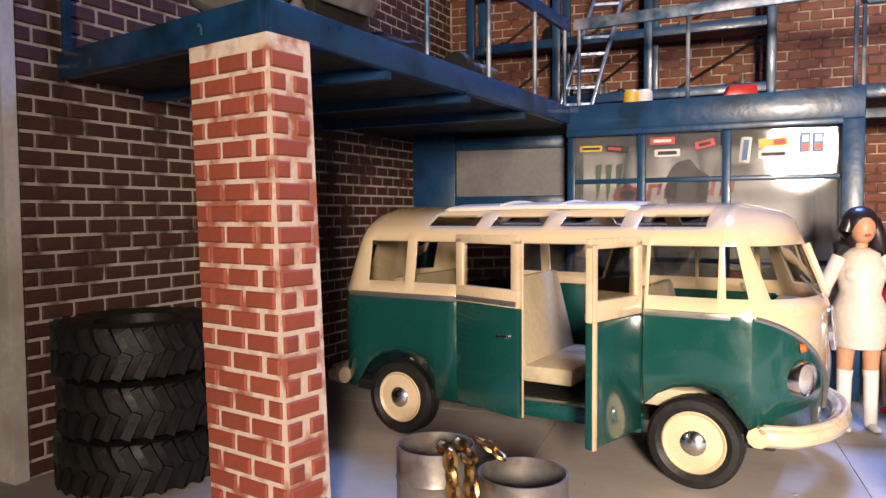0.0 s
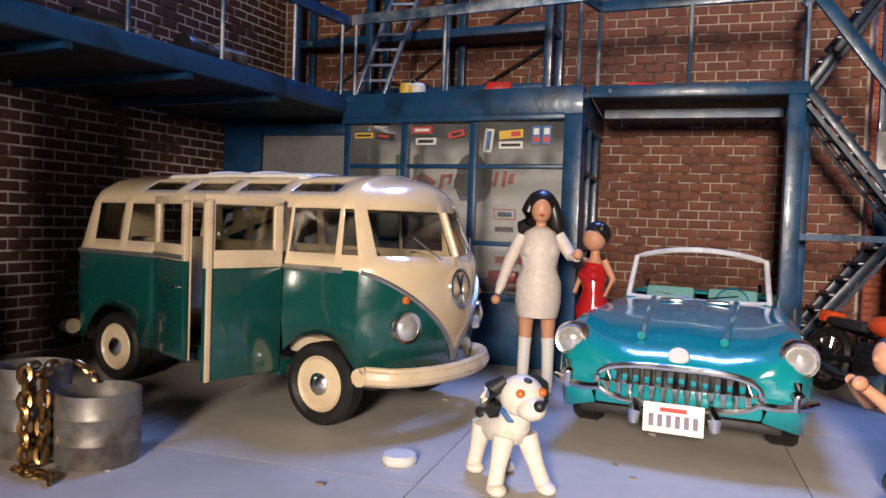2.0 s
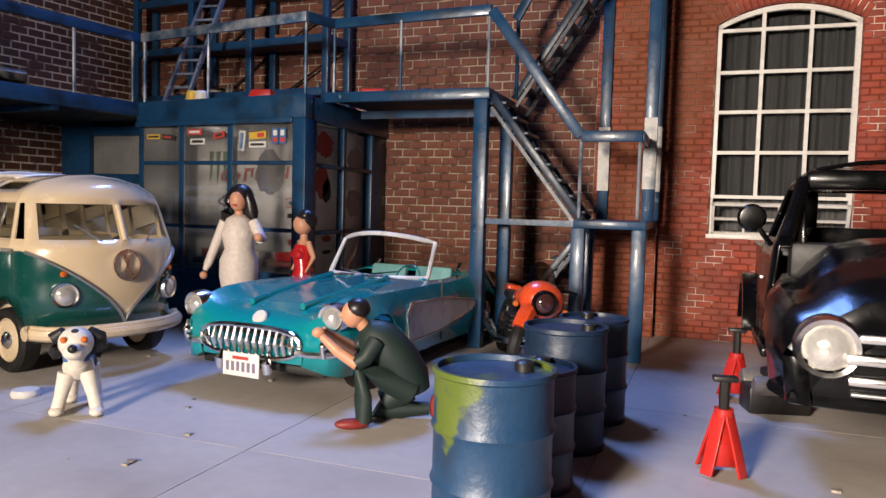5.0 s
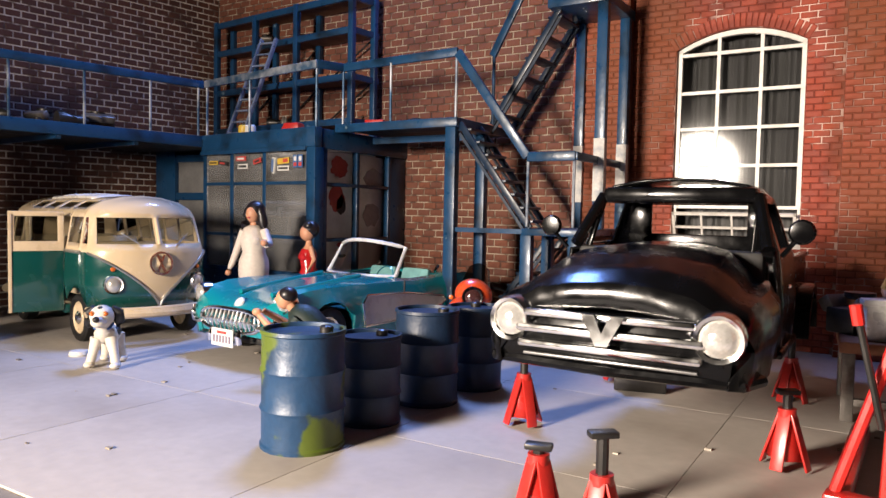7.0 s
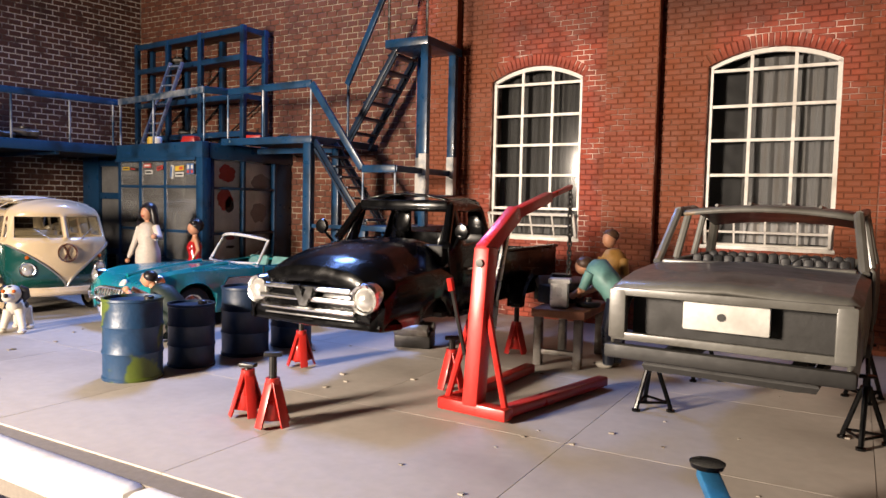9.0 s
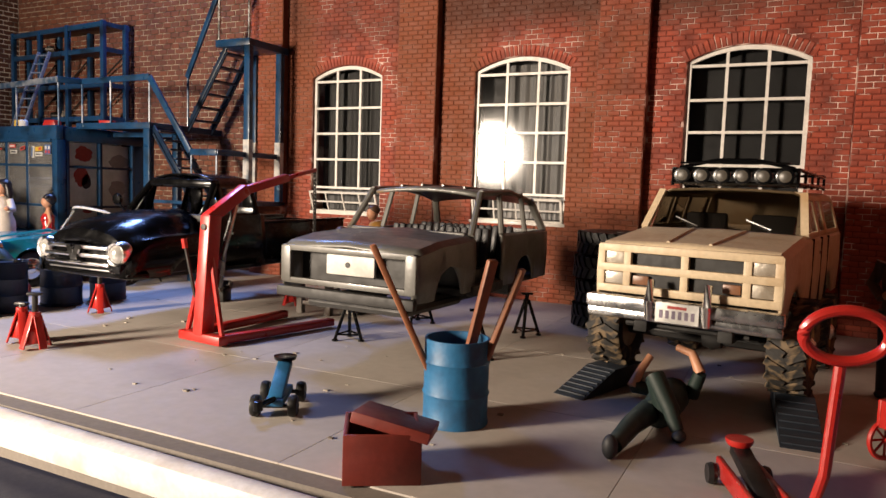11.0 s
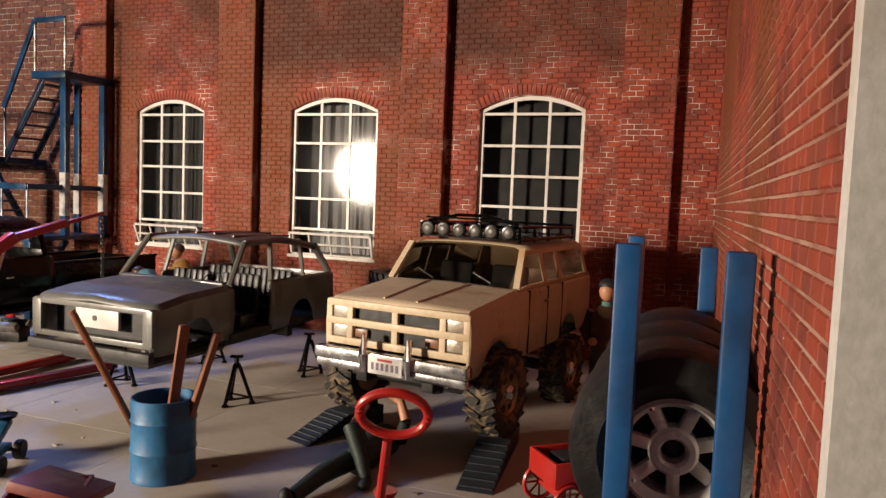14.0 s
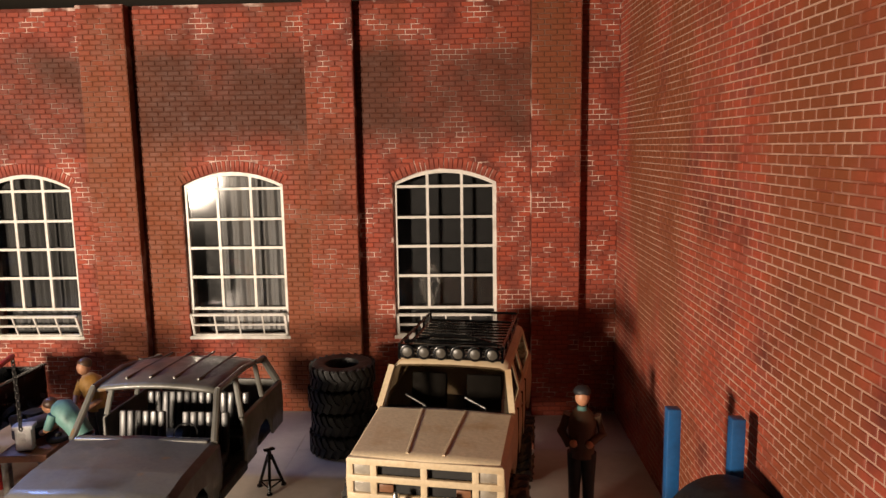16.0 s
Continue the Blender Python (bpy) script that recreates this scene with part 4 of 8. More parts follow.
    ys = np.linspace(-1.55, 1.55, 9)
    rows_ = [[b.verts.new((x, y, 7.36 + dz - .055 * y * y)) for y in ys] for x, dz in ((-8.3, 0), (-8.1, .08), (-5.2, .12), (-2.2, .1), (-1.9, 0))]
    for p, q in zip(rows_, rows_[1:]):
        for k in range(8):
            b.faces.new((p[k], p[k + 1], q[k + 1], q[k]))
    bmesh.ops.recalc_face_normals(b, faces=b.faces)
    thick(part("sunroof_cover", b, PALE_ROOF, sun, "white folding sunroof"), .12)
    for x in (-6.2, -4.2):
        b = B()
        tube(b, [(x, y, 7.49 - .055 * y * y) for y in ys], .05, 6)
        part("sunroof_rib", b, PALE_ROOF, sun)
    return bus


build_bus()


# --- turquoise open roadster ---
def build_roadster():
    car = thing("roadster", "turquoise open vintage roadster with chrome grille and white side cove", "car", at(7.72, 26.15, 0, -95.0))
    K = [  # x, half width, fender crest, bonnet middle, belly
        (3.0, 2.2, 1.95, 1.95, 1.25), (2.7, 3.0, 2.78, 2.42, 1.0), (2.2, 3.25, 3.2, 2.68, .85), (1.2, 3.34, 3.38, 2.95, .8), (0, 3.32, 3.45, 3.15, .8), (-2, 3.28, 3.45, 3.38, .78),
        (-4.2, 3.2, 3.42, 3.5, .75), (-5.2, 3.18, 3.42, 3.5, .75), (-6.5, 3.18, 3.36, 3.42, .75), (-8.6, 3.22, 3.45, 3.45, .75), (-9.2, 3.25, 3.55, 3.55, .78),
        (-10.8, 3.28, 3.6, 3.5, .8), (-12.3, 3.15, 3.4, 3.2, .9), (-13.3, 2.8, 3.0, 2.8, 1.1), (-13.8, 2.0, 2.3, 2.3, 1.4)]
    kx = [k[0] for k in K][::-1]
    g = lambda x, i: float(np.interp(x, kx, [k[i] for k in K][::-1]))
    m = 8

    def point(x, j):
        w, zf, zh, zb = g(x, 1), g(x, 2), g(x, 3), g(x, 4)
        zl = arch(x, (0, -10.8), 1.55, 1.15, zb)
        t = [(w * .95, zl), (w, max(zl + .02, zb + (zf - zb) * .45)), (w * .985, max(zl + .04, zb + (zf - zb) * .72)), (w * .90, zf - .12), (w * .80, zf), (w * .62, zf * .35 + zh * .65), (w * .36, zh), (0, zh + .06)]
        return (x, *t[j])

    xs = stations([-13.8, -13.3, -12.3, -9.2, -8.6, -6.5, -5.2, -4.2, -2, 1.2, 2.2, 2.7, 3.0], (0, -10.8), 1.55, .5)
    b = B()
    shell(b, xs, m, point, lambda x, j, s: j >= 4 and -8.6 < x < -5.2)
    thick(part("body", b, TURQ, car), .08)
    b = B()
    box(b, 2.6, -2.1, 1.25, 2.98, 2.1, 1.95, .1)
    part("nose_panel", b, TURQ, car)
    b = B()
    box(b, -13.5, -2.6, .8, 2.4, 2.6, 1.1, .1)
    part("floor_pan", b, DARK_TRIM, car)
    # cockpit tub and seats
    b = B()
    box(b, -8.6, -2.5, 1.1, -5.0, 2.5, 1.5, .05)
    part("cockpit_floor", b, material("aqua_carpet", (0.03, 0.22, 0.22), .9), car)
    aq = material("aqua_vinyl", (0.20, 0.42, 0.42), .4)
    for s in (-1, 1):
        seat(car, -7.4, s * 1.2, 1.5, 1.9, 1.5, 1.9, aq, .3)
    b = B()
    box(b, -5.5, -2.5, 2.4, -5.0, 2.5, 3.5, .15)
    part("dashboard", b, TURQ, car)
    b = B()
    lathe(b, [(.55, -.04), (.60, 0), (.55, .04)], 24, Matrix.Translation((-5.9, 1.2, 3.4)) @ Matrix.Rotation(radians(65), 4, "Y"), close=True)
    part("steering_wheel", b, TURQ, car)
    # wrapped windscreen in a chrome frame
    ys = np.linspace(-2.45, 2.45, 17)
    base = [(-4.5 - .14 * y * y * 1.0, y, 3.48) for y in ys]
    topp = [(-5.3 - .17 * y * y, y * .94, 5.3 - .06 * y * y) for y in ys]
    b = B()
    va, vb = [b.verts.new(p) for p in base], [b.verts.new(p) for p in topp]
    for k in range(16):
        b.faces.new((va[k], va[k + 1], vb[k + 1], vb[k]))
    w = part("windscreen", b, glass("screen_glass", (.88, .9, .9), .02, .15), car, "curved clear windscreen")
    w.visible_shadow = False
    # chrome drawn pale and barely metallic, its reflected light put into the colour
    b = B()
    tube(b, [base[0]] + topp + [base[-1]], .1, 8)
    part("screen_frame", b, ALLOY, car, "chrome windscreen frame")
    b = B()
    tube(b, base, .09, 8)
    part("screen_base", b, ALLOY, car)
    for s in (-1, 1):
        b = B()
        tube(b, [(-4.3, s * .2, 3.6), (-4.6, s * 1.4, 3.75)], .03, 5)
        part("wiper", b, CHROME, car)
        headlight(car, 2.35, s * 2.88, 2.82, .47, s * 6, proud=.3)
        b = B()
        lathe(b, [(.14, 0), (.16, .15), (.1, .25), (0, .3)], 14, Matrix.Translation((2.75, s * 2.86, 1.98)) @ Matrix.Rotation(radians(90), 4, "Y"))
        tube(b, [(2.8, s * 2.86, 2.3), (2.95, s * 2.86, 1.95), (2.85, s * 2.86, 1.6)], .1, 8)
        part("side_lamp", b, CHROME, car, "chrome side lamp")
        # bumper halves
        b = B()
        tube(b, [(3.1, s * 1.95, 1.72), (3.0, s * 2.4, 1.68), (2.75, s * 2.95, 1.68), (2.2, s * 3.35, 1.7)], [.12, .14, .14, .1], 8)
        part("front_bumper", b, CHROME, car, "chrome bumper")
        b = B()
        tube(b, [(3.15, s * .95, 1.5), (3.35, s * .98, 1.25), (3.3, s * 1.0, .95)], [.12, .17, .14], 10)
        part("overrider", b, CHROME, car)
        # white cove on each flank
        b = B()
        pts = [(-2.0, 2.45), (-2.3, 2.85), (-5.2, 2.75), (-8.3, 2.35), (-8.6, 2.1), (-8.2, 1.9), (-5.0, 1.45), (-2.2, 1.35)]
        prism(b, pts, .05, Matrix.Translation((0, s * 3.29 - .025, 0)))
        part("side_cove", b, WHITE_COVE, car, "white side cove")
        b = B()
        tube(b, [(x, s * 3.33, z) for x, z in pts + pts[:1]], .05, 6)
        part("cove_trim", b, CHROME, car)
        b = B()
        box(b, -5.15, s * 3.24 - .04, 1.0, -5.1, s * 3.24 + .04, 3.4)
        part("door_gap", b, DARK_TRIM, car, smooth=0)
    # grille: an oval chrome ring with upright teeth
    grille = new("grille")
    grille.parent = car
    grille.matrix_basis = at(2.95, 0, 1.9, 0)
    b = B()
    box(b, -.3, -2.0, -.42, -.02, 2.0, .42, .2)
    part("grille_back", b, DARK_TRIM, grille)
    b = B()
    ov = [(.12 - .04 * abs(math.cos(a)), 2.05 * math.copysign(abs(math.cos(a)) ** .6, math.cos(a)), .5 * math.copysign(abs(math.sin(a)) ** .8, math.sin(a))) for a in np.linspace(0, 2 * math.pi, 41)]
    tube(b, ov, .09, 8, caps=False)
    part("grille_ring", b, CHROME, grille)
    b = B()
    tube(b, [(.1, -1.95, 0), (.12, 1.95, 0)], .05, 6)
    part("grille_bar", b, CHROME, grille)
    for k in range(13):
        y = -1.74 + k * .29
        h = .42 * math.sqrt(max(.15, 1 - (y / 2.1) ** 4))
        b = B()
        tube(b, [(.08, y, -h), (.2, y, 0), (.08, y, h)], [.06, .1, .06], 8)
        part("grille_tooth", b, CHROME, grille)
    number_plate(car, 3.42, 0, 1.16, 1.5, .78)
    b = B()
    lathe(b, [(.28, 0), (.25, .06), (0, .1)], 20, Matrix.Translation((2.5, 0, 2.62)) @ Matrix.Rotation(radians(50), 4, "Y"))
    part("badge", b, WHITE_COVE, car, "small round bonnet badge")
    for s in (-1, 1):
        b = B()
        tube(b, [(1.6, s * 1.1, 2.97), (-3.8, s * 1.35, 3.55)], .12, 8)
        part("bonnet_ridge", b, TURQ, car)
        b = B()
        box(b, -4.2, s * .75 - .4, 3.5, -3.6, s * .75 + .4, 3.6, .04)
        part("bonnet_vent", b, CHROME, car)
        b = B()
        tube(b, [(-9.0, s * 2.2, 3.55), (-9.3, s * 2.2, 3.85)], .09, 8)
        part("fuel_cap", b, CHROME, car)
    for x in (0, -10.8):
        for s in (-1, 1):
            wheel(car, x, s * 2.72, 1.25, 1.25, .8, .8, CHROME, side=s)
        b = B()
        tube(b, [(x, -2.4, 1.25), (x, 2.4, 1.25)], .15, 8)
        part("axle", b, DARK_TRIM, car)
    return car


build_roadster()


# --- black pickup body on axle stands ---
def build_pickup():
    car = thing("pickup_truck", "black vintage pickup body without wheels raised on stands", "truck", at(26.35, 22.02, .18, -90.0) @ Matrix.Scale(.983, 4))
    K = [(4.2, 2.95, 3.6, 4.35), (3.9, 3.35, 4.35, 4.95), (3.2, 3.45, 4.7, 5.3), (2, 3.5, 4.85, 5.6), (0.6, 3.5, 4.9, 5.8), (-0.6, 3.4, 4.95, 5.85), (-1.8, 3.2, 5.0, 5.85)]
    kx = [k[0] for k in K][::-1]
    g = lambda x, i: float(np.interp(x, kx, [k[i] for k in K][::-1]))

    def point(x, j):
        w, zf, zh = g(x, 1), g(x, 2), g(x, 3)
        zl = arch(x, (0.2,), 1.5, 2.15, 2.85)
        t = [(w * .97, zl), (w, max(zl + .03, 3.75)), (w * .98, max(zl + .05, zf - .45)), (w * .90, zf - .08), (w * .80, zf + .02), (w * .72, zf * .6 + zh * .4), (w * .58, zh - .08), (w * .3, zh + .1), (0, zh + .16)]
        return (x, *t[j])

    xs = stations([-1.8, -0.6, 0.6, 2, 3.2, 3.9, 4.2], (0.2,), 1.5, .4)
    b = B()
    shell(b, xs, 9, point)
    thick(part("front_body", b, BLACK_PAINT, car), .08)
    b = B()
    box(b, 2.6, -3.2, 2.85, 4.12, 3.2, 4.3, .35)
    part("nose_panel", b, BLACK_PAINT, car)
    # grille bars, lamps and a V badge
    for z, h, w in ((4.25, .2, 2.15), (3.85, .22, 2.35), (3.45, .2, 2.3)):
        b = B()
        box(b, 4.15, -w, z - h / 2, 4.42, w, z + h / 2, .08)
        part("grille_bar", b, CHROME, car, "broad chrome grille bar")
    b = B()
    prism(b, [(-.55, .35), (-.2, .35), (0, -.1), (.2, .35), (.55, .35), (.15, -.4), (-.15, -.4)], .12, Matrix.Translation((4.56, 0, 4.0)) @ Matrix.Rotation(radians(90), 4, "Z"))
    part("badge", b, CHROME, car, "chrome V shaped badge")
    for s in (-1, 1):
        headlight(car, 4.0, s * 2.6, 4.0, .58, s * 5, proud=.35)
    b = B()
    tube(b, [(3.0, -3.4, 2.95), (3.9, -3.15, 2.95), (4.2, 0, 2.95), (3.9, 3.15, 2.95), (3.0, 3.4, 2.95)], .15, 8)
    part("bumper", b, BLACK_PAINT, car)
    b = B()
    box(b, 4.08, -2.2, 3.12, 4.24, 2.2, 3.2, .03)
    part("lower_grille", b, material("dull_steel", (.2, .2, .2), .4, metal=.8), car)
    # cab with open window holes
    BZ, RZ = 5.7, 7.75

    def cpoint(x, j):
        t = float(np.interp(x, [-7.35, -7.0, -4.0, -2.75], [0.0, 1, 1, 0]))
        zt = BZ + (RZ - BZ) * t
        rows = [(3.2, 2.75), (3.25, 4.2), (3.1, BZ), (3.02, BZ + .15 * t), (2.55, zt - .5 * t), (2.45, zt - .3 * t), (2.1, zt + .04 * t), (1.15, zt + .22 * t), (0, zt + .28 * t)]
        return (x, *rows[j])

    xs = [-7.35, -7.0, -6.7, -4.4, -4.0, -2.75]

    def cskip(x, j, s):
        if j == 3 and -6.7 < x < -4.4:
            return True
        if j >= 5 and x > -4.0:
            return True
        return j >= 6 and x < -7.0
    b = B()
    shell(b, xs, 9, cpoint, cskip)
    thick(part("cab", b, BLACK_PAINT, car), .1)
    b = B()
    box(b, -4.6, -2.4, 7.2, -3.75, 2.4, 7.72, .16)
    part("sun_visor", b, BLACK_PAINT, car)
    for s in (-1, 1):
        b = B()
        tube(b, [(-2.8, s * 2.9, 5.85), (-4.0, s * 2.42, 7.42)], .2, 10)
        part("screen_post", b, BLACK_PAINT, car)
        b = B()
        tube(b, [(-2.9, s * 3.25, 5.7), (-2.7, s * 3.55, 6.1), (-2.7, s * 3.7, 6.3)], .07, 6)
        lathe(b, [(0, -.12), (.3, -.1), (.36, 0), (.3, .12), (0, .16)], 18, Matrix.Translation((-2.7, s * 3.75, 6.4)) @ Matrix.Rotation(radians(90), 4, "Y"))
        part("mirror", b, BLACK_PAINT, car, "round black door mirror")
        b = B()
        box(b, -6.9, s * 3.25 - .1, 2.7, -3.0, s * 3.25 + .1, 2.95, .06)
        part("running_board", b, BLACK_PAINT, car)
        b = B()
        box(b, -4.5, s * 3.34 - .05, 4.7, -4.0, s * 3.34 + .06, 4.8, .03)
        part("door_handle", b, CHROME, car)
    for y0, z0, y1, z1 in ((-2.5, 5.5, 2.5, 6.15), (-2.2, 7.2, 2.2, 7.7), (-2.45, 6.1, -1.65, 7.25), (1.65, 6.1, 2.45, 7.25)):
        b = B()
        box(b, -7.22, y0, z0, -7.05, y1, z1, .04)
        part("rear_panel", b, BLACK_PAINT, car)
    b = B()
    box(b, -7.2, -3.0, 2.75, -2.4, 3.0, 2.95)
    part("floor_pan", b, DARK_TRIM, car)
    b = B()
    box(b, -3.3, -2.8, 4.6, -2.7, 2.8, 5.8, .15)
    part("dashboard", b, DARK_TRIM, car)
    # load bed with rear wings
    bed = new("load_bed")
    bed.parent = car
    for nm, c in (("bed_side", (-16.2, -2.75, 2.8, -7.6, -2.55, 5.2)), ("bed_side", (-16.2, 2.55, 2.8, -7.6, 2.75, 5.2)), ("bed_rim", (-16.2, -2.87, 5.2, -7.6, -2.5, 5.35)), ("bed_rim", (-16.2, 2.5, 5.2, -7.6, 2.87, 5.35)),
                  ("bed_floor", (-16.2, -2.55, 2.8, -7.6, 2.55, 3.1)), ("bed_front", (-7.75, -2.55, 3.1, -7.55, 2.55, 5.2)), ("tailgate", (-16.3, -2.55, 3.1, -16.1, 2.55, 5.1))):
        b = B()
        box(b, *c, .03)
        part(nm, b, BLACK_PAINT, bed)
    for s in (-1, 1):
        b = B()
        pts = [(-9.6, 2.4)] + [(-11.6 + 2.0 * math.cos(a), 2.4 + 1.9 * math.sin(a)) for a in np.linspace(0.1, math.pi - .1, 12)] + [(-13.6, 2.4)]
        inner = [(-11.6 + 1.6 * math.cos(a), 2.4 + 1.5 * math.sin(a)) for a in np.linspace(math.pi, 0, 12)]
        prism(b, pts + inner, .8, Matrix.Translation((0, 2.7 if s > 0 else -3.5, 0)))
        part("rear_wing", b, BLACK_PAINT, bed)
    b = B()
    for s in (-1, 1):
        box(b, -16, s * 1.4 - .2, 2.45, 2.2, s * 1.4 + .2, 2.8, .05)
    part("chassis_rail", b, DARK_TRIM, car)
    b = B()
    box(b, -1.2, -2.6, 2.8, 1.9, 2.6, 4.6, .1)
    part("engine_bay", b, DARK_TRIM, car)
    b = B()
    box(b, -6.5, -2.5, 3.0, -5.6, 2.5, 5.4, .25)
    part("seat", b, DARK_TRIM, car)
    # the cab and bed sit close behind the short bonnet
    for ob in car.children:
        if ob.name.split(".")[0] in ("cab", "sun_visor", "screen_post", "mirror", "rear_panel", "running_board", "door_handle", "floor_pan", "dashboard", "seat", "load_bed"):
            ob.location.x += 1.6 * CM
    return car


build_pickup()


# --- grey primer station body on black stands, with its doors off ---
def box_car_front(car, K, rows, paintmat, xs, m, skip=None, t=.08, name="front_body"):
    b = B()
    shell(b, xs, m, rows, skip)
    return thick(part(name, b, paintmat, car), t)


def build_primer_car():
    car = thing("stripped_car", "stripped grey primer car body without doors or glass on stands", "car", at(40.93, 21.92, .177, -92.7) @ Matrix.Diagonal((.724, 1.075, 1.009, 1)))
    # front wings and bonnet
    def point(x, j):
        w = 3.35 - .25 * max(0, (x - 2.8)) ** 1.5
        zh = float(np.interp(x, [-3.2, 1, 3.2, 3.6], [5.45, 5.3, 5.05, 4.85]))
        zl = arch(x, (0,), 1.75, 2.5, 2.95)
        t = [(w * .97, zl), (w, max(zl + .03, 4.2)), (w * .98, zh - .22), (w * .9, zh), (w * .3, zh + .1), (0, zh + .16)]
        return (x, *t[j])

    xs = stations([-3.2, 1, 3.2, 3.6], (0,), 1.75, .5)
    b = B()
    shell(b, xs, 6, point)
    thick(part("front_body", b, PRIMER, car), .1)
    b = B()
    for s in (-1, 1):
        box(b, 3.2, s * 2.95 - .25, 3.3, 3.65, s * 2.95 + .25, 4.85, .06)
    box(b, 3.3, -3.1, 3.25, 3.62, 3.1, 3.5, .04)
    box(b, 3.3, -3.1, 4.65, 3.64, 3.1, 4.9, .05)
    part("front_panel", b, PRIMER, car)
    b = B()
    box(b, 2.2, -2.7, 3.3, 2.5, 2.7, 4.8)
    part("radiator_panel", b, DARK_TRIM, car)
    b = B()
    box(b, 2.9, -1.15, 3.75, 3.15, 1.15, 4.6, .06)
    part("radiator", b, material("pale_radiator", (.55, .54, .5), .5, dirt=(.35, .33, .3)), car, "pale radiator block")
    b = B()
    lathe(b, [(0, 0), (.12, 0), (.12, .02), (0, .02)], 12, Matrix.Translation((3.16, -.1, 4.2)) @ Matrix.Rotation(radians(90), 4, "Y"))
    part("radiator_cap", b, DARK_TRIM, car)
    b = B()
    box(b, 3.5, -3.25, 2.7, 3.95, 3.25, 3.15, .1)
    part("bumper", b, DARK_TRIM, car, "dark bumper bar")
    # body side behind the door hole, sills, floor
    def rear(x, j):
        zl = arch(x, (-11.0,), 1.8, 2.4, 2.9)
        t = [(3.3, zl), (3.36, max(zl + .03, 4.1)), (3.32, 5.3), (3.2, 5.42)]
        return (x, *t[j])

    b = B()
    xs2 = stations([-15.2, -7.0], (-11.0,), 1.8, .6)
    for sgn in (-1, 1):
        b = B()
        rowsv = [[b.verts.new((rear(x, j)[0], sgn * rear(x, j)[1], rear(x, j)[2])) for j in range(4)] for x in xs2]
        for i in range(len(xs2) - 1):
            for j in range(3):
                b.faces.new((rowsv[i][j], rowsv[i][j + 1], rowsv[i + 1][j + 1], rowsv[i + 1][j]))
        bmesh.ops.recalc_face_normals(b, faces=b.faces)
        thick(part("rear_quarter", b, PRIMER, car), .1)
    b = B()
    box(b, -15.3, -3.2, 2.9, -15.0, 3.2, 5.4, .05)
    part("tail_panel", b, PRIMER, car)
    b = B()
    box(b, -15, -3.0, 2.75, -2.6, 3.0, 3.05, .04)
    for s in (-1, 1):
        box(b, -7.2, s * 3.2 - .18, 2.75, -2.8, s * 3.2 + .18, 3.2, .06)
    part("floor_pan", b, DARK_TRIM, car)
    b = B()
    box(b, -3.3, -3.1, 3.0, -3.0, 3.1, 5.4, .05)
    part("bulkhead", b, DARK_TRIM, car)
    # roof and thin posts
    RZ = 7.45
    b = B()
    ys = np.linspace(-2.85, 2.85, 9)
    vs = [[b.verts.new((x, y * w, RZ + dz - .03 * y * y)) for y in ys] for x, w, dz in ((-5.0, 1, 0), (-5.4, 1.02, .1), (-8, 1.03, .16), (-11, 1.02, .1), (-13.6, .98, -.4))]
    for i in range(4):
        for k in range(8):
            b.faces.new((vs[i][k], vs[i][k + 1], vs[i + 1][k + 1], vs[i + 1][k]))
    bmesh.ops.recalc_face_normals(b, faces=b.faces)
    thick(part("roof", b, PRIMER, car), .14)
    for k in range(4):
        b = B()
        y = -1.65 + k * 1.1
        tube(b, [(-6.0, y, RZ + .18 - .03 * y * y), (-12.5, y, RZ + .05 - .03 * y * y)], .06, 6)
        part("roof_rib", b, PRIMER, car)
    for s in (-1, 1):
        for a, c, r in (((-3.0, s * 3.1, 5.4), (-5.0, s * 2.8, 7.3), .15), ((-7.2, s * 3.2, 5.4), (-7.7, s * 2.85, 7.4), .14), ((-11.2, s * 3.2, 5.4), (-11.3, s * 2.85, 7.35), .13), ((-15.0, s * 3.1, 5.4), (-13.6, s * 2.75, 6.95), .2)):
            b = B()
            tube(b, [a, c], r, 8)
            part("roof_post", b, PRIMER, car)
        b = B()
        tube(b, [(-5.0, s * 2.82, 7.32), (-9, s * 2.92, 7.42), (-13.6, s * 2.75, 6.92)], .13, 8)
        part("roof_rail", b, PRIMER, car)
    b = B()
    box(b, -3.3, -2.9, 5.35, -2.7, 2.9, 5.55, .08)
    part("cowl", b, PRIMER, car)
    # ribbed black seats
    for x, w, y in ((-6.1, 2.2, 1.5), (-6.1, 2.2, -1.5), (-10.0, 5.2, 0)):
        s = new("seat")
        s.parent = car
        s.matrix_basis = at(x, y, 3.05)
        b = B()
        box(b, -.8, -w / 2, 0, .9, w / 2, .7, .12)
        part("cushion", b, BLACK_VINYL, s)
        n = int(w / .36)
        for k in range(n):
            b = B()
            yy = -w / 2 + (k + .5) * w / n
            box(b, -.2, yy - .17, 0, .2, yy + .17, 2.1, .1, m=Matrix.Translation((-.8, 0, .5)) @ Matrix.Rotation(-.22, 4, "Y"))
            part("backrest_rib", b, BLACK_VINYL, s)
    b = B()
    lathe(b, [(.5, -.03), (.55, 0), (.5, .03)], 20, Matrix.Translation((-4.2, 1.5, 5.4)) @ Matrix.Rotation(radians(55), 4, "Y"), close=True)
    part("steering_wheel", b, BLACK_VINYL, car)
    b = B()
    tube(b, [(-4, -2.2, 2.4), (2.5, -2.2, 2.4), (2.5, 2.2, 2.4), (-4, 2.2, 2.4)], .2, 6)
    box(b, -14.5, -1.9, 2.2, 2.5, -1.5, 2.7)
    box(b, -14.5, 1.5, 2.2, 2.5, 1.9, 2.7)
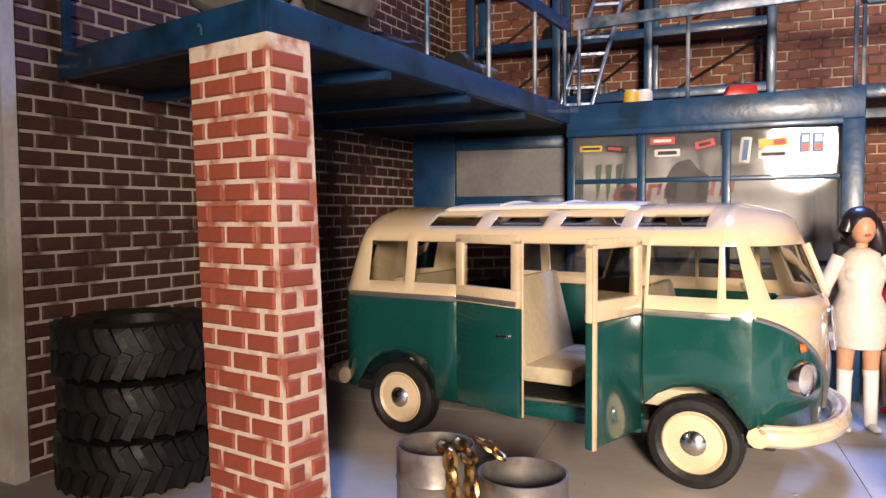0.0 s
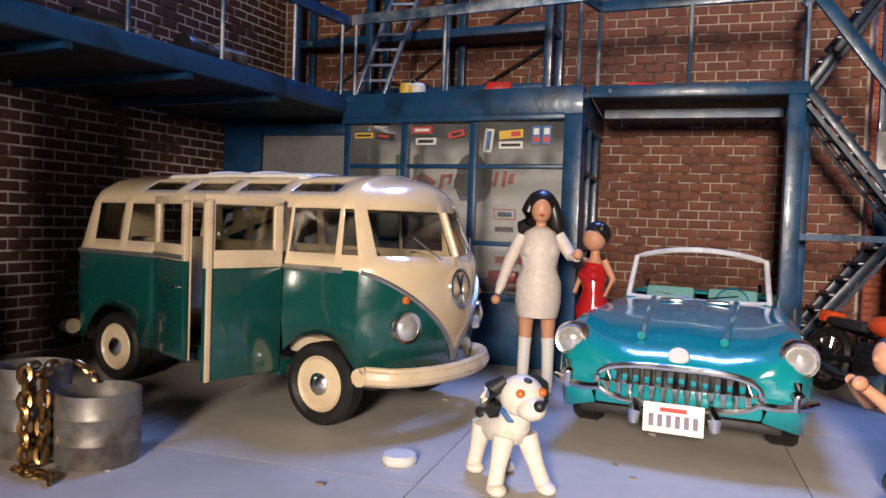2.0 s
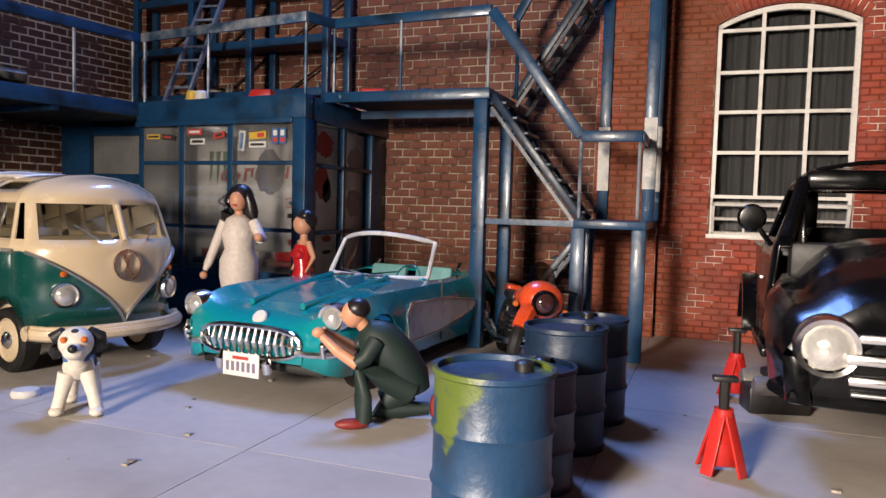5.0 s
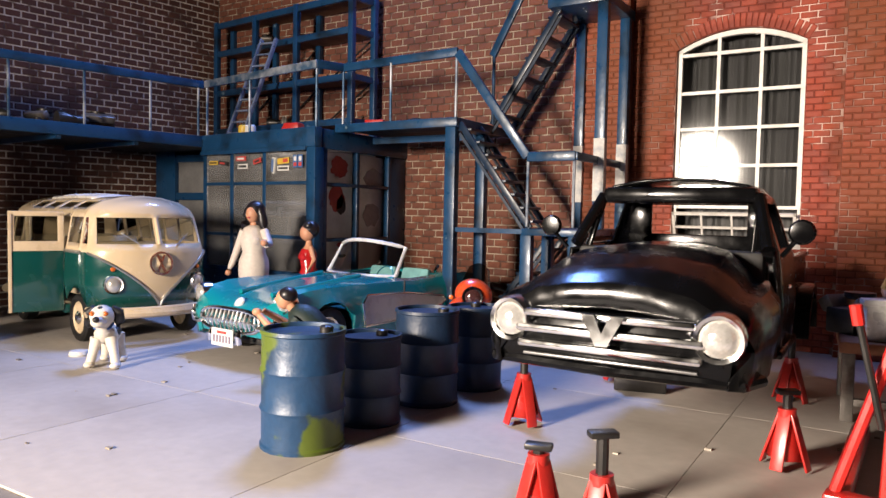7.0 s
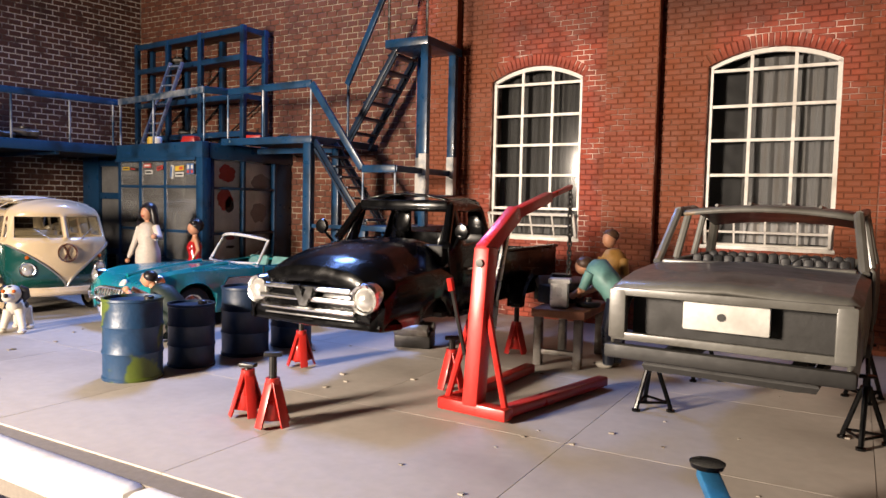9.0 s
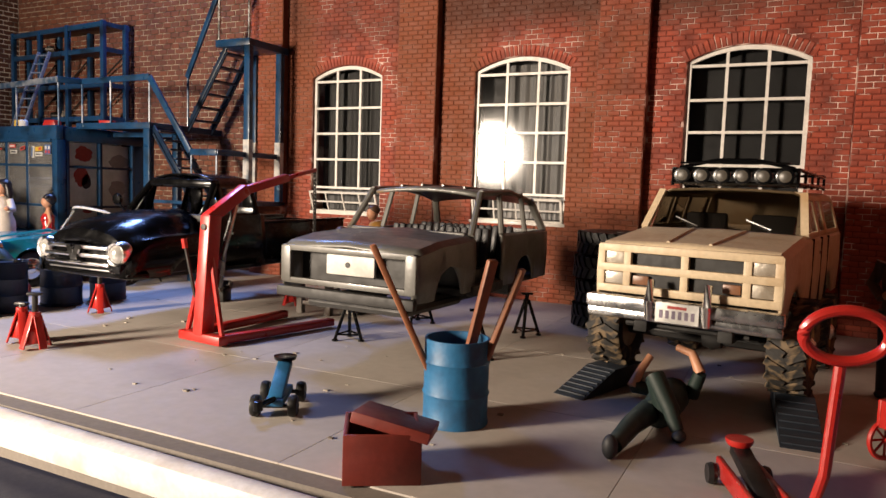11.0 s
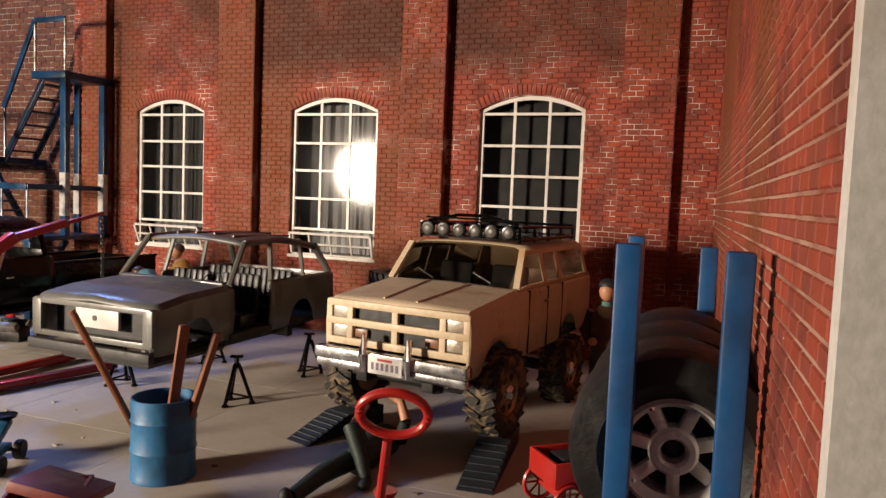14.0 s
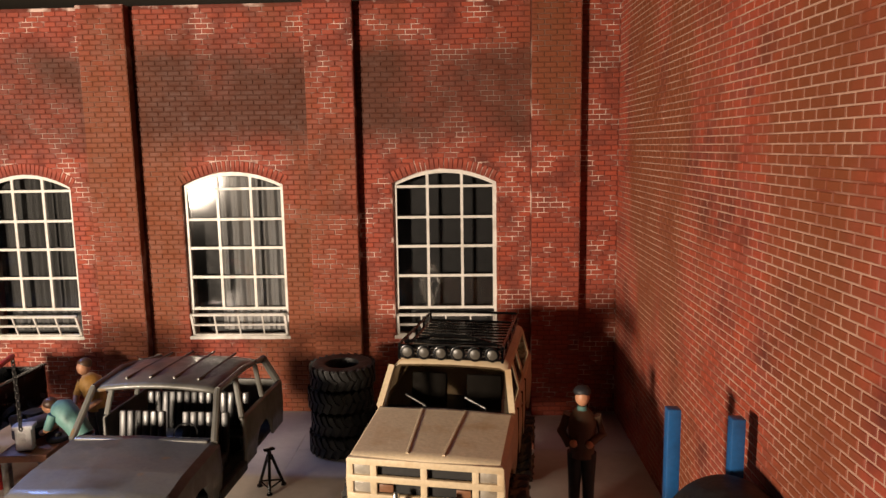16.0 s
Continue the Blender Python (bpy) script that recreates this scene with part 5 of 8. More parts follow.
    box(b, -11.3, -2.6, 2.1, -10.7, 2.6, 2.6)
    part("chassis", b, DARK_TRIM, car)
    return car


build_primer_car()


# --- tan weathered off-roader with roof rack ---
def build_offroader():
    car = thing("off_roader", "weathered tan off-road wagon on muddy tyres with a black roof rack", "truck", at(54.25, 24.0, 0, -98.5) @ Matrix.Diagonal((.79, 1.01, .99, 1)))
    def point(x, j):
        w = 3.3 if x < 3.0 else 3.3 - .12 * (x - 3.0)
        zh = float(np.interp(x, [-2.4, 2.9, 3.25], [6.42, 6.02, 5.85]))
        zl = arch(x, (0, -11.3), 2.25, 2.3, 3.45)
        top = zh if x > -2.4 else 6.45
        t = [(w * .98, zl), (w, max(zl + .03, 4.9)), (w * .99, top - .25), (w * .93, top)]
        if j < 4:
            return (x, *t[j])
        return (x, [w * .5, 0][j - 4], top + [.05, .1][j - 4])

    xs = stations([-15.4, -2.4, 2.9, 3.25], (0, -11.3), 2.25, .6)
    b = B()
    shell(b, xs, 6, point, lambda x, j, s: j >= 3 and x < -2.4)
    thick(part("body", b, TAN, car), .1)
    for s in (-1, 1):
        b = B()
        tube(b, [(2.8, s * .75, 6.1), (-2.3, s * 1.0, 6.48)], .07, 6)
        part("bonnet_crease", b, TAN, car)
    b = B()
    box(b, -15.5, -3.15, 3.4, -15.2, 3.15, 6.4, .08)
    part("tail_panel", b, TAN, car)
    # front panel with a split grille
    grille = new("grille")
    grille.parent = car
    grille.matrix_basis = at(3.2, 0, 0)
    b = B()
    box(b, -.5, -3.0, 4.2, -.25, 3.0, 5.8)
    part("grille_back", b, DARK_TRIM, grille)
    b = B()
    for z0, z1 in ((4.1, 4.4), (4.9, 5.2), (5.65, 5.95)):
        box(b, -.2, -3.2, z0, .1, 3.2, z1, .05)
    for y in (-3.1, -2.1, 0, 2.1, 3.1):
        box(b, -.2, y - .14, 4.1, .08, y + .14, 5.9, .04)
    part("grille_frame", b, TAN, grille)
    for s in (-1, 1):
        for z in (4.65, 5.43):
            b = B()
            box(b, -.22, s * 2.6 - .42, z - .24, -.02, s * 2.6 + .42, z + .24, .05)
            part("headlight", b, DULL_LENS, grille, "square dull headlight")
        b = B()
        box(b, -.2, s * 1.6 - .3, 4.45, -.05, s * 1.6 + .3, 4.8, .04)
        part("indicator", b, BROWN_LENS, grille)
    # chrome bumper with guards and plate
    b = B()
    box(b, 3.3, -3.45, 3.55, 3.95, 3.45, 4.05, .12)
    box(b, 3.4, -3.4, 3.2, 3.85, 3.4, 3.56, .1)
    part("bumper", b, STEEL, car, "scuffed chrome bumper")
    for s in (-1, 1):
        b = B()
        tube(b, [(4.0, s * 1.0, 3.3), (4.15, s * 1.0, 4.0), (3.85, s * 1.0, 4.75)], [.14, .17, .13], 10)
        part("bumper_guard", b, CHROME, car)
    number_plate(car, 4.02, 0, 3.65, 1.52, .72)
    # cabin
    BZ, RZ = 6.42, 8.15

    def cpoint(x, j):
        t = float(np.interp(x, [-15.5, -14.9, -4.2, -2.6], [0, 1, 1, 0]))
        zt = BZ + (RZ - BZ) * t
        rows = [(3.2, BZ - .1), (3.17, BZ + .12 * t), (2.84, zt - .35 * t), (2.74, zt - .15 * t), (2.45, zt), (1.3, zt + .06 * t), (0, zt + .08 * t)]
        return (x, *rows[j])

    def cwin(x, j):
        return j == 1 and (-6.6 < x < -4.2 or -9.2 < x < -7.1 or -14.4 < x < -9.8)

    xs = [-15.5, -14.9, -14.4, -9.8, -9.2, -7.1, -6.6, -4.2, -2.6]
    b = B()
    shell(b, xs, 7, cpoint, lambda x, j, s: cwin(x, j) or (x > -4.2 and 1 <= j))
    thick(part("cabin", b, TAN, car), .1)
    b = B()
    shell(b, xs, 7, lambda x, j: (cpoint(x, j)[0], cpoint(x, j)[1] * .985, cpoint(x, j)[2]), lambda x, j, s: not (cwin(x, j) or (x > -4.2 and 1 <= j)))
    g = part("glazing", b, SMOKED, car, "dusty dark window glass")
    g.visible_shadow = False
    for s in (-1, 1):
        b = B()
        bar(b, (-2.6, s * 3.1, 6.42), (-4.2, s * 2.8, 8.05), .28, .22, (1, 0, 1))
        part("screen_post", b, TAN, car)
        b = B()
        tube(b, [(-2.6, s * 1.4 + .5, 6.6), (-3.05, s * 1.4 - .5, 6.95)], .04, 5)
        part("wiper", b, STEEL, car)
        b = B()
        box(b, -6.9, s * 3.28 - .05, 5.6, -6.3, s * 3.28 + .07, 5.72, .03)
        part("door_handle", b, STEEL, car)
        for x in (-4.0, -6.95, -9.5):
            b = B()
            box(b, x - .03, s * 3.27 - .05, 3.5, x + .03, s * 3.27 + .05, 6.3)
            part("door_gap", b, material("seam", (.15, .09, .05), .8) if x == -4.0 and s < 0 else DARK_TRIM, car, smooth=0)
    b = B()
    box(b, -15, -2.9, 3.3, 2.6, 2.9, 3.6, .05)
    box(b, -3.2, -2.9, 5.3, -2.6, 2.9, 6.4, .1)
    part("floor_pan", b, DARK_TRIM, car)
    for s in (-1, 1):
        seat(car, -5.6, s * 1.4, 4.2, 1.8, 1.6, 2.6, DARK_TRIM, .2)
    # chassis, axles, wheels
    b = B()
    for s in (-1, 1):
        box(b, -14.5, s * 1.5 - .25, 2.7, 3.2, s * 1.5 + .25, 3.3, .04)
    box(b, -3, -.6, 2.5, -.6, .6, 3.0, .1)
    tube(b, [(0, -2.8, 2.4), (0, 2.8, 2.4)], .3, 8)
    tube(b, [(-11.3, -2.6, 1.7), (-11.3, 2.6, 1.7)], .3, 8)
    tube(b, [(2.6, -2.2, 2.9), (2.6, 2.2, 2.9)], .1, 6)
    part("chassis", b, DARK_TRIM, car)
    b = B()
    lathe(b, [(0, -.45), (.4, -.35), (.5, 0), (.4, .35), (0, .45)], 14, Matrix.Translation((0, .5, 2.4)) @ Matrix.Rotation(radians(90), 4, "X"))
    part("axle_housing", b, DARK_TRIM, car)
    brass = material("dull_gold_rim", (.38, .26, .12), .35, metal=.8, dirt=(.15, .1, .05))
    for x, y, z in ((0, 3.3, 2.5), (-11.3, 2.95, 1.72)):
        for s in (-1, 1):
            wheel(car, x, s * y, z, 1.68, 1.35, .95, brass, MUDDY, STEEL, spokes=6, lugs=18, side=s)
    # roof rack with lamps
    rack = new("roof_rack")
    rack.parent = car
    rack.matrix_basis = at(-4.6, 0, 8.3)
    b = B()
    for y in (-2.5, 2.5):
        tube(b, [(.0, y, .15), (-9.4, y, .15)], .1, 6)
        tube(b, [(.0, y, .75), (-9.4, y, .6)], .08, 6)
        for x in (0, -2.3, -4.7, -7, -9.4):
            tube(b, [(x, y, .0), (x, y, .72)], .07, 6)
    for x in (0, -9.4):
        for z in (.15, .7):
            tube(b, [(x, -2.5, z), (x, 2.5, z)], .08, 6)
    part("rack_frame", b, BLACK_PAINT, rack)
    for k in range(12):
        b = B()
        box(b, -.6 - k * .76, -2.4, .08, -.25 - k * .76, 2.4, .16)
        part("rack_slat", b, BLACK_PAINT, rack)
    for k in range(6):
        y = -2.05 + k * .82
        b = B()
        lathe(b, [(0, -.25), (.28, -.22), (.36, 0), (.36, .12), (.3, .14)], 18, Matrix.Translation((.2, y, .45)) @ Matrix.Rotation(radians(90), 4, "Y"))
        lampb = part("rack_lamp", b, BLACK_PAINT, rack, "round black roof lamp")
        b = B()
        lathe(b, [(.3, .1), (.2, .17), (0, .19)], 16, Matrix.Translation((.2, y, .45)) @ Matrix.Rotation(radians(90), 4, "Y"))
        part("lens", b, SMOKED_LENS, lampb)
    b = B()
    tube(b, [(-.3, -2.3, .8), (-.6, -.8, 1.15), (-.6, .8, 1.15), (-.3, 2.3, .8)], .09, 6)
    tube(b, [(.1, -2.2, 1.0), (.1, 2.2, 1.0)], .05, 6)
    part("rack_hoop", b, BLACK_PAINT, rack)
    for ob in car.children:
        if ob.name.split(".")[0] == "wheel":
            turn = ob.matrix_basis.to_3x3().to_4x4()
            ob.matrix_basis = Matrix.Translation(ob.location) @ Matrix.Diagonal((1 / .79, 1 / 1.01, 1 / .99, 1)) @ turn
    return car


build_offroader()

# ---- loose things ----
WORN_NAVY = material("worn_navy_drum", (0.012, 0.045, 0.11), 0.45, dirt=(0.008, 0.02, 0.04), dirt_scale=70, wear=(0.075, 0.105, 0.012), wear_scale=60, wear_lo=0.53, bump=0.3)
DRUM_NAVY = material("navy_drum", (0.007, 0.022, 0.055), 0.45, dirt=(0.006, 0.014, 0.03), dirt_scale=70, bump=0.3)
BIN_BLUE = material("blue_drum", (0.02, 0.13, 0.28), 0.5, dirt=(0.012, 0.06, 0.14), dirt_scale=90, wear=(0.25, 0.24, 0.2), wear_lo=0.72, bump=0.2)
TIN = material("dirty_tin", (0.24, 0.22, 0.20), 0.45, metal=0.6, dirt=(0.07, 0.045, 0.03), dirt_scale=110)
BRASS = material("brass_chain", (0.42, 0.26, 0.10), 0.35, metal=1.0)
BROWN_WOOD = material("brown_wood", (0.26, 0.095, 0.04), 0.55, dirt=(0.14, 0.045, 0.02), stretch=(1, 1, .15))
BOX_RED = material("red_brown_box", (0.20, 0.030, 0.020), 0.5, dirt=(0.12, 0.02, 0.014), dirt_scale=60)
RAIL_BLUE = material("blue_rack_paint", (0.015, 0.095, 0.27), 0.4, dirt=(0.01, 0.05, 0.14), coat=.1)
RAMP_DARK = material("dark_ramp", (0.016, 0.022, 0.032), 0.6, bump=.6, grain=250)
IRON = material("oily_iron", (0.045, 0.042, 0.04), 0.4, metal=0.7, dirt=(0.02, 0.018, 0.016))
SKIN = material("painted_skin", (0.52, 0.25, 0.14), 0.5, bump=.05)
HAIR = material("painted_hair", (0.012, 0.009, 0.010), 0.35, bump=.2)
BROWN_HAIR = material("brown_hair", (0.07, 0.035, 0.018), 0.5, bump=.2)
DRESS = material("cream_dress", (0.62, 0.54, 0.47), 0.55, bump=.1)
RED_DRESS = material("red_gloss_dress", (0.42, 0.012, 0.012), 0.2, coat=.6)
OVERALL = material("green_overall", (0.008, 0.020, 0.016), 0.6, bump=.1)
RED_SHOE = material("red_shoe", (0.20, 0.02, 0.015), .5)
YELLOW_SHIRT = material("mustard_shirt", (0.42, 0.22, 0.05), .6)
TEAL_SHIRT = material("teal_shirt", (0.09, 0.20, 0.18), .6)
JEANS = material("dark_jeans", (0.012, 0.016, 0.03), .3, coat=.2)
JACKET = material("brown_jacket", (0.07, 0.035, 0.018), .5)
DARK_CLOTH = material("dark_cloth", (0.014, 0.014, 0.017), .6)
PALE_SHOE = material("pale_shoe", (0.45, 0.42, 0.36), .6)
DOG_WHITE = material("dog_white", (0.70, 0.64, 0.54), .55, bump=.1)
DOG_BLACK = material("dog_black", (0.014, 0.013, 0.013), .5)
ORANGE = material("orange_fairing", (0.62, 0.07, 0.015), 0.25, coat=.6, bump=.02)
YELLOW = material("yellow_card", (0.62, 0.40, 0.04), .5)
GREEN_INK = material("green_ink", (0.05, 0.16, 0.04), .6)
BLUE_INK = material("blue_ink", (0.05, 0.13, 0.32), .5)
PAPER = material("paper", (0.66, 0.64, 0.60), .6)
GREY_PRINT = material("grey_print", (0.40, 0.39, 0.38), .6)
BLACK_INK = material("black_ink", (0.02, 0.02, 0.02), .6)


# shelving on the booth roof
def build_shelving():
    sh = thing("shelving_unit", "tall navy steel shelving with brown boards and few parts", "shelf")
    A, C = Vector((-13.8, 40.7, 0)), Vector((1.0, 39.3, 0))
    d = (C - A).normalized()
    n = Vector((-d.y, d.x, 0))
    for u in (0.0, 0.32, 0.63, 1.0):
        p = A.lerp(C, u)
        for k, q in enumerate((p, p + n * 2.2)):
            if k and q.y > 42.2:
                q.y = 42.2
            b = B()
            box(b, q.x - .2, q.y - .2, 11.62, q.x + .2, q.y + .2, 21.5 if u != 0.32 else 21.3, .03)
            part("upright", b, NAVY, sh)
    for z in (12.9, 15.9, 19.0, 21.2):
        b = B()
        bar(b, A + Vector((0, 0, z)), C + Vector((0, 0, z)), .25, .45, bevel=.03)
        part("front_beam", b, NAVY, sh)
        b = B()
        bar(b, A + n * 1.2 + Vector((0, 0, z + .05)), C + n * 1.4 + Vector((0, 0, z + .05)), 2.2, .15)
        part("shelf_board", b, WOOD_SHELF, sh, smooth=0)
        b = B()
        bar(b, C + Vector((0, 0, z)), C + n * 2.6 + Vector((0, 0, z)), .25, .4)
        part("end_beam", b, NAVY, sh)
    for u, v in ((.05, .3), (.36, .6), (.66, .97)):
        for z in (13.1, 16.1):
            b = B()
            a, c = A.lerp(C, u) + n * 2.3, A.lerp(C, v) + n * 2.3
            tube(b, [(a.x, min(a.y, 42.1), z), (c.x, min(c.y, 42.1), z + 2.6)], .07, 6)
            part("brace", b, IRON, sh)
    return A, d, n


SA, SD, SN = build_shelving()


def small_part(kind, x, y, z, s=1.0, rz=0):
    """Dark mechanical bits on the shelves: a flywheel, a gear box, a bottle, a can or a carton."""
    m = at(x, y, z, rz)
    b = B()
    if kind == "flywheel":
        lathe(b, [(.2 * s, 0), (.9 * s, 0), (1.0 * s, .1), (1.0 * s, .3 * s), (.9 * s, .4 * s), (.3 * s, .4 * s), (.25 * s, .7 * s), (0, .7 * s)], 24)
        return tagged(part("flywheel", b, IRON, m=m), "oily dark flywheel lying flat", "car part", "spare parts")
    if kind == "gearbox":
        lathe(b, [(.55 * s, 0), (.6 * s, .3), (.35 * s, 1.2 * s), (.4 * s, 1.5 * s), (.2 * s, 2.0 * s), (0, 2.0 * s)], 16, Matrix.Translation((-1.0 * s, 0, .6 * s)) @ Matrix.Rotation(radians(90), 4, "Y"))
        box(b, -.7 * s, -.35 * s, 0, .5 * s, .35 * s, .35 * s, .08)
        return tagged(part("gearbox", b, IRON, m=m), "dark metal gearbox casing on its side", "car part", "spare parts")
    if kind == "engine":
        ob = thing("engine_block", "dark oily engine block with two rocker covers", "engine", m, "spare parts")
        box(b, -.9 * s, -.5 * s, 0, .9 * s, .5 * s, .8 * s, .08)
        part("block", b, IRON, ob)
        for q in (-1, 1):
            b = B()
            box(b, -.85 * s, -.22 * s, 0, .85 * s, .22 * s, .45 * s, .08, m=Matrix.Translation((0, q * .45 * s, .7 * s)) @ Matrix.Rotation(-q * .6, 4, "X"))
            part("rocker_cover", b, TIN, ob)
        b = B()
        lathe(b, [(.35 * s, 0), (.45 * s, .08), (.45 * s, .25), (0, .3)], 20, Matrix.Translation((0, 0, 1.05 * s)))
        part("air_filter", b, IRON, ob)
        return ob
    if kind == "bottle":
        lathe(b, [(0, 0), (.22 * s, 0), (.24 * s, .1), (.24 * s, .6 * s), (.1 * s, .8 * s), (.1 * s, 1.0 * s), (0, 1.0 * s)], 14)
        return tagged(part("bottle", b, TIN, m=m), "small dull metal oil bottle", "bottle", "shelf clutter")
    if kind == "carton":
        box(b, -.5 * s, -.35 * s, 0, .5 * s, .35 * s, .5 * s, .03)
        return tagged(part("carton", b, BROWN_WOOD, m=m), "small brown storage carton", "box", "shelf clutter")


def on_shelf(kind, u, z, s, rz=0, back=1.0):
    p = SA + SD * (14.8 * u) + SN * back
    return small_part(kind, p.x, p.y, z, s, rz)


for kind, u, z, s, rz in (("gearbox", .40, 13.05, .6, 20), ("bottle", .46, 13.05, .8, 0), ("bottle", .48, 13.05, .7, 0), ("flywheel", .53, 13.05, .6, 0), ("gearbox", .30, 16.05, .7, 60), ("flywheel", .1, 16.05, .6, 0),
                          ("bottle", .92, 13.05, .7, 0), ("carton", .75, 16.05, .9, 10), ("engine", .32, 19.15, .7, 30), ("bottle", .14, 13.05, .7, 0), ("carton", .6, 19.15, .9, -8)):
    on_shelf(kind, u, z, s, rz)

# ladder against the shelving
ladder = thing("ladder", "pale blue metal ladder leaning on the shelving", "ladder")
LB, LT = [Vector((-8.45, 36.9, 11.72)), Vector((-6.95, 37.0, 11.72))], [Vector((-6.35, 38.3, 18.9)), Vector((-5.15, 38.5, 18.9))]
LADDER_MAT = material("pale_blue_aluminium", (0.30, 0.36, 0.50), 0.3, metal=0.6, dirt=(.1, .16, .3))
for k in (0, 1):
    b = B()
    bar(b, LB[k], LT[k], .16, .3, (0, -1, 0.2), bevel=.03)
    part("rail", b, LADDER_MAT, ladder)
for k in range(9):
    u = (k + .6) / 9
    b = B()
    bar(b, LB[0].lerp(LT[0], u), LB[1].lerp(LT[1], u), .2, .12)
    part("rung", b, LADDER_MAT, ladder)

# things on the loft, the booth roof and the walkway
for kind, x, y, s, rz in (("flywheel", -12.6, 30.0, 1.25, 0), ("engine", -10.2, 28.2, 1.0, 70), ("gearbox", -9.6, 26.2, .9, 80), ("flywheel", -9.9, 24.3, .7, 0), ("engine", -12.2, 26.0, 1.0, 10), ("gearbox", -10.4, 22.2, .8, 40)):
    small_part(kind, x, y, 11.36, s, rz)
b = B()
lathe(b, [(0, 0), (1.5, 0), (1.6, .15), (1.6, .35), (1.5, .5), (.4, .5), (.35, .6), (0, .6)], 32, Matrix.Translation((-12.3, 17.6, 12.95)) @ Matrix.Rotation(radians(70), 4, "X") @ Matrix.Rotation(radians(10), 4, "Y"))
tagged(part("wheel_disc", b, material("grey_disc", (.16, .15, .14), .5, metal=.4)), "large dull grey disc leaning on the loft", "disc")
small_part("engine", -10.9, 18.8, 11.36, 1.1, 75)
small_part("bottle", -10.9, 17.4, 11.36, .8)


def bottle_pair():
    for x, y, mt, lb in ((-4.9, 35.3, YELLOW, "small yellow can on the booth roof"), (-4.4, 35.4, PAPER, "small white tin on the booth roof")):
        b = B()
        lathe(b, [(0, 0), (.35, 0), (.38, .08), (.36, .7), (.28, .8), (0, .82)], 16, at(0, 0, 0))
        tagged(part("can", b, mt, m=at(x, y, 11.62)), lb, "can")


bottle_pair()
b = B()
box(b, -.75, -.4, 0, .75, .4, .75, .12)
for v in b.verts:
    if v.co.z > .4:
        v.co.x = v.co.x * .75 + .1
tagged(part("tool_bag", b, RED_PLASTIC, m=at(-.6, 35.4, 11.62, 10)), "small red tool bag on the booth roof", "bag")
b = B()
tube(b, [(.7 * math.cos(a), .45 * math.sin(a), .08 + .5 * max(0, math.sin(a)) * .6) for a in np.linspace(0, 2 * math.pi, 25)], .08, 6, caps=False)
tagged(part("hose_coil", b, RUBBER, m=at(8.2, 36, 11.92)), "small coil of dark hose on the walkway", "hose")
b = B()
box(b, -.6, -.3, 0, .6, .3, .4, .06)
tagged(part("tool_tray", b, RED_PLASTIC, m=at(5.6, 36.0, 11.92, 15)), "red tool tray on the walkway", "tray")

# stickers and posters in the booth: plain shapes in their colours
def card(name, label, x, z, w, h, mat, bars=(), tilt=0, y=0.11, inside=False, cat="sticker"):
    t = thing(name, label, cat, group="booth stickers")
    m = FM @ Matrix.Translation((x, y, z)) @ Matrix.Rotation(radians(tilt), 4, "Y")
    b = B()
    box(b, -w / 2, -.02, -h / 2, w / 2, .02, h / 2)
    bmesh.ops.transform(b, matrix=m, verts=b.verts)
    part("card", b, mat, t, smooth=0)
    for bx, bz, bw, bh, bm_ in bars:
        b = B()
        box(b, bx * w - bw * w / 2, -.035, bz * h - bh * h / 2, bx * w + bw * w / 2, -.02, bz * h + bh * h / 2)
        bmesh.ops.transform(b, matrix=m, verts=b.verts)
        part("print_bar", b, bm_, t, smooth=0)


mid = [(0, 0, .8, .5, PAPER)]
card("sticker", "small amber sticker on the booth glass", 1.0, 9.85, .95, .25, YELLOW, [(0, 0, .8, .4, BLACK_INK)])
card("sticker", "dark red and black sticker on the booth glass", 2.1, 9.8, .9, .28, BLACK_INK, [(-.1, 0, .6, .4, RED_INK)], 6)
card("sticker", "red sticker on the booth glass", 3.95, 10.05, 1.0, .3, RED_INK, [(0, 0, .7, .4, PAPER)])
card("sticker", "white banner sticker on the booth glass", 4.15, 9.55, 1.0, .3, PAPER, [(0, 0, .75, .5, BLACK_INK)])
card("sticker", "red tilted sticker on the booth glass", 5.6, 9.85, .75, .3, RED_INK, [(0, 0, .6, .4, BLACK_INK)], -12)
card("sticker", "white upright sticker with blue print", 7.1, 9.55, .4, 1.0, PAPER, [(0, 0, .5, .8, BLUE_INK)], 6)
card("sticker", "yellow and red sticker on the booth glass", 8.1, 9.8, 1.05, .35, YELLOW, [(.2, 0, .4, .6, RED_INK)], -4)
card("sticker", "white torn edge sticker on the booth glass", 8.1, 9.35, 1.05, .3, PAPER, [(0, 0, .8, .4, BLACK_INK)])
for x in (9.2, 9.65):
    card("sticker", "light blue card with a red foot", x, 9.75, .38, .75, BLUE_INK, [(0, -.25, .7, .3, RED_INK), (0, .2, .6, .35, PAPER)])


def poster(name, label, x, z, outline, mat, y=39.38, extra=(), inner=None):
    t = thing(name, label, "poster", group="booth posters")
    b = B()
    prism(b, outline, .03, Matrix.Translation((x, y - .03, z)))
    part("print", b, mat, t, smooth=0)
    for o, m2 in extra:
        b = B()
        prism(b, o, .02, Matrix.Translation((x, y - .055, z)))
        part("print_shape", b, m2, t, smooth=0)


def wob(w, h, seed, n=22):
    r = random.Random(seed)
    return [(w * (.75 + .25 * r.random()) * math.cos(a), h * (.7 + .3 * r.random()) * math.sin(a)) for a in (-2 * math.pi * k / n for k in range(n))]


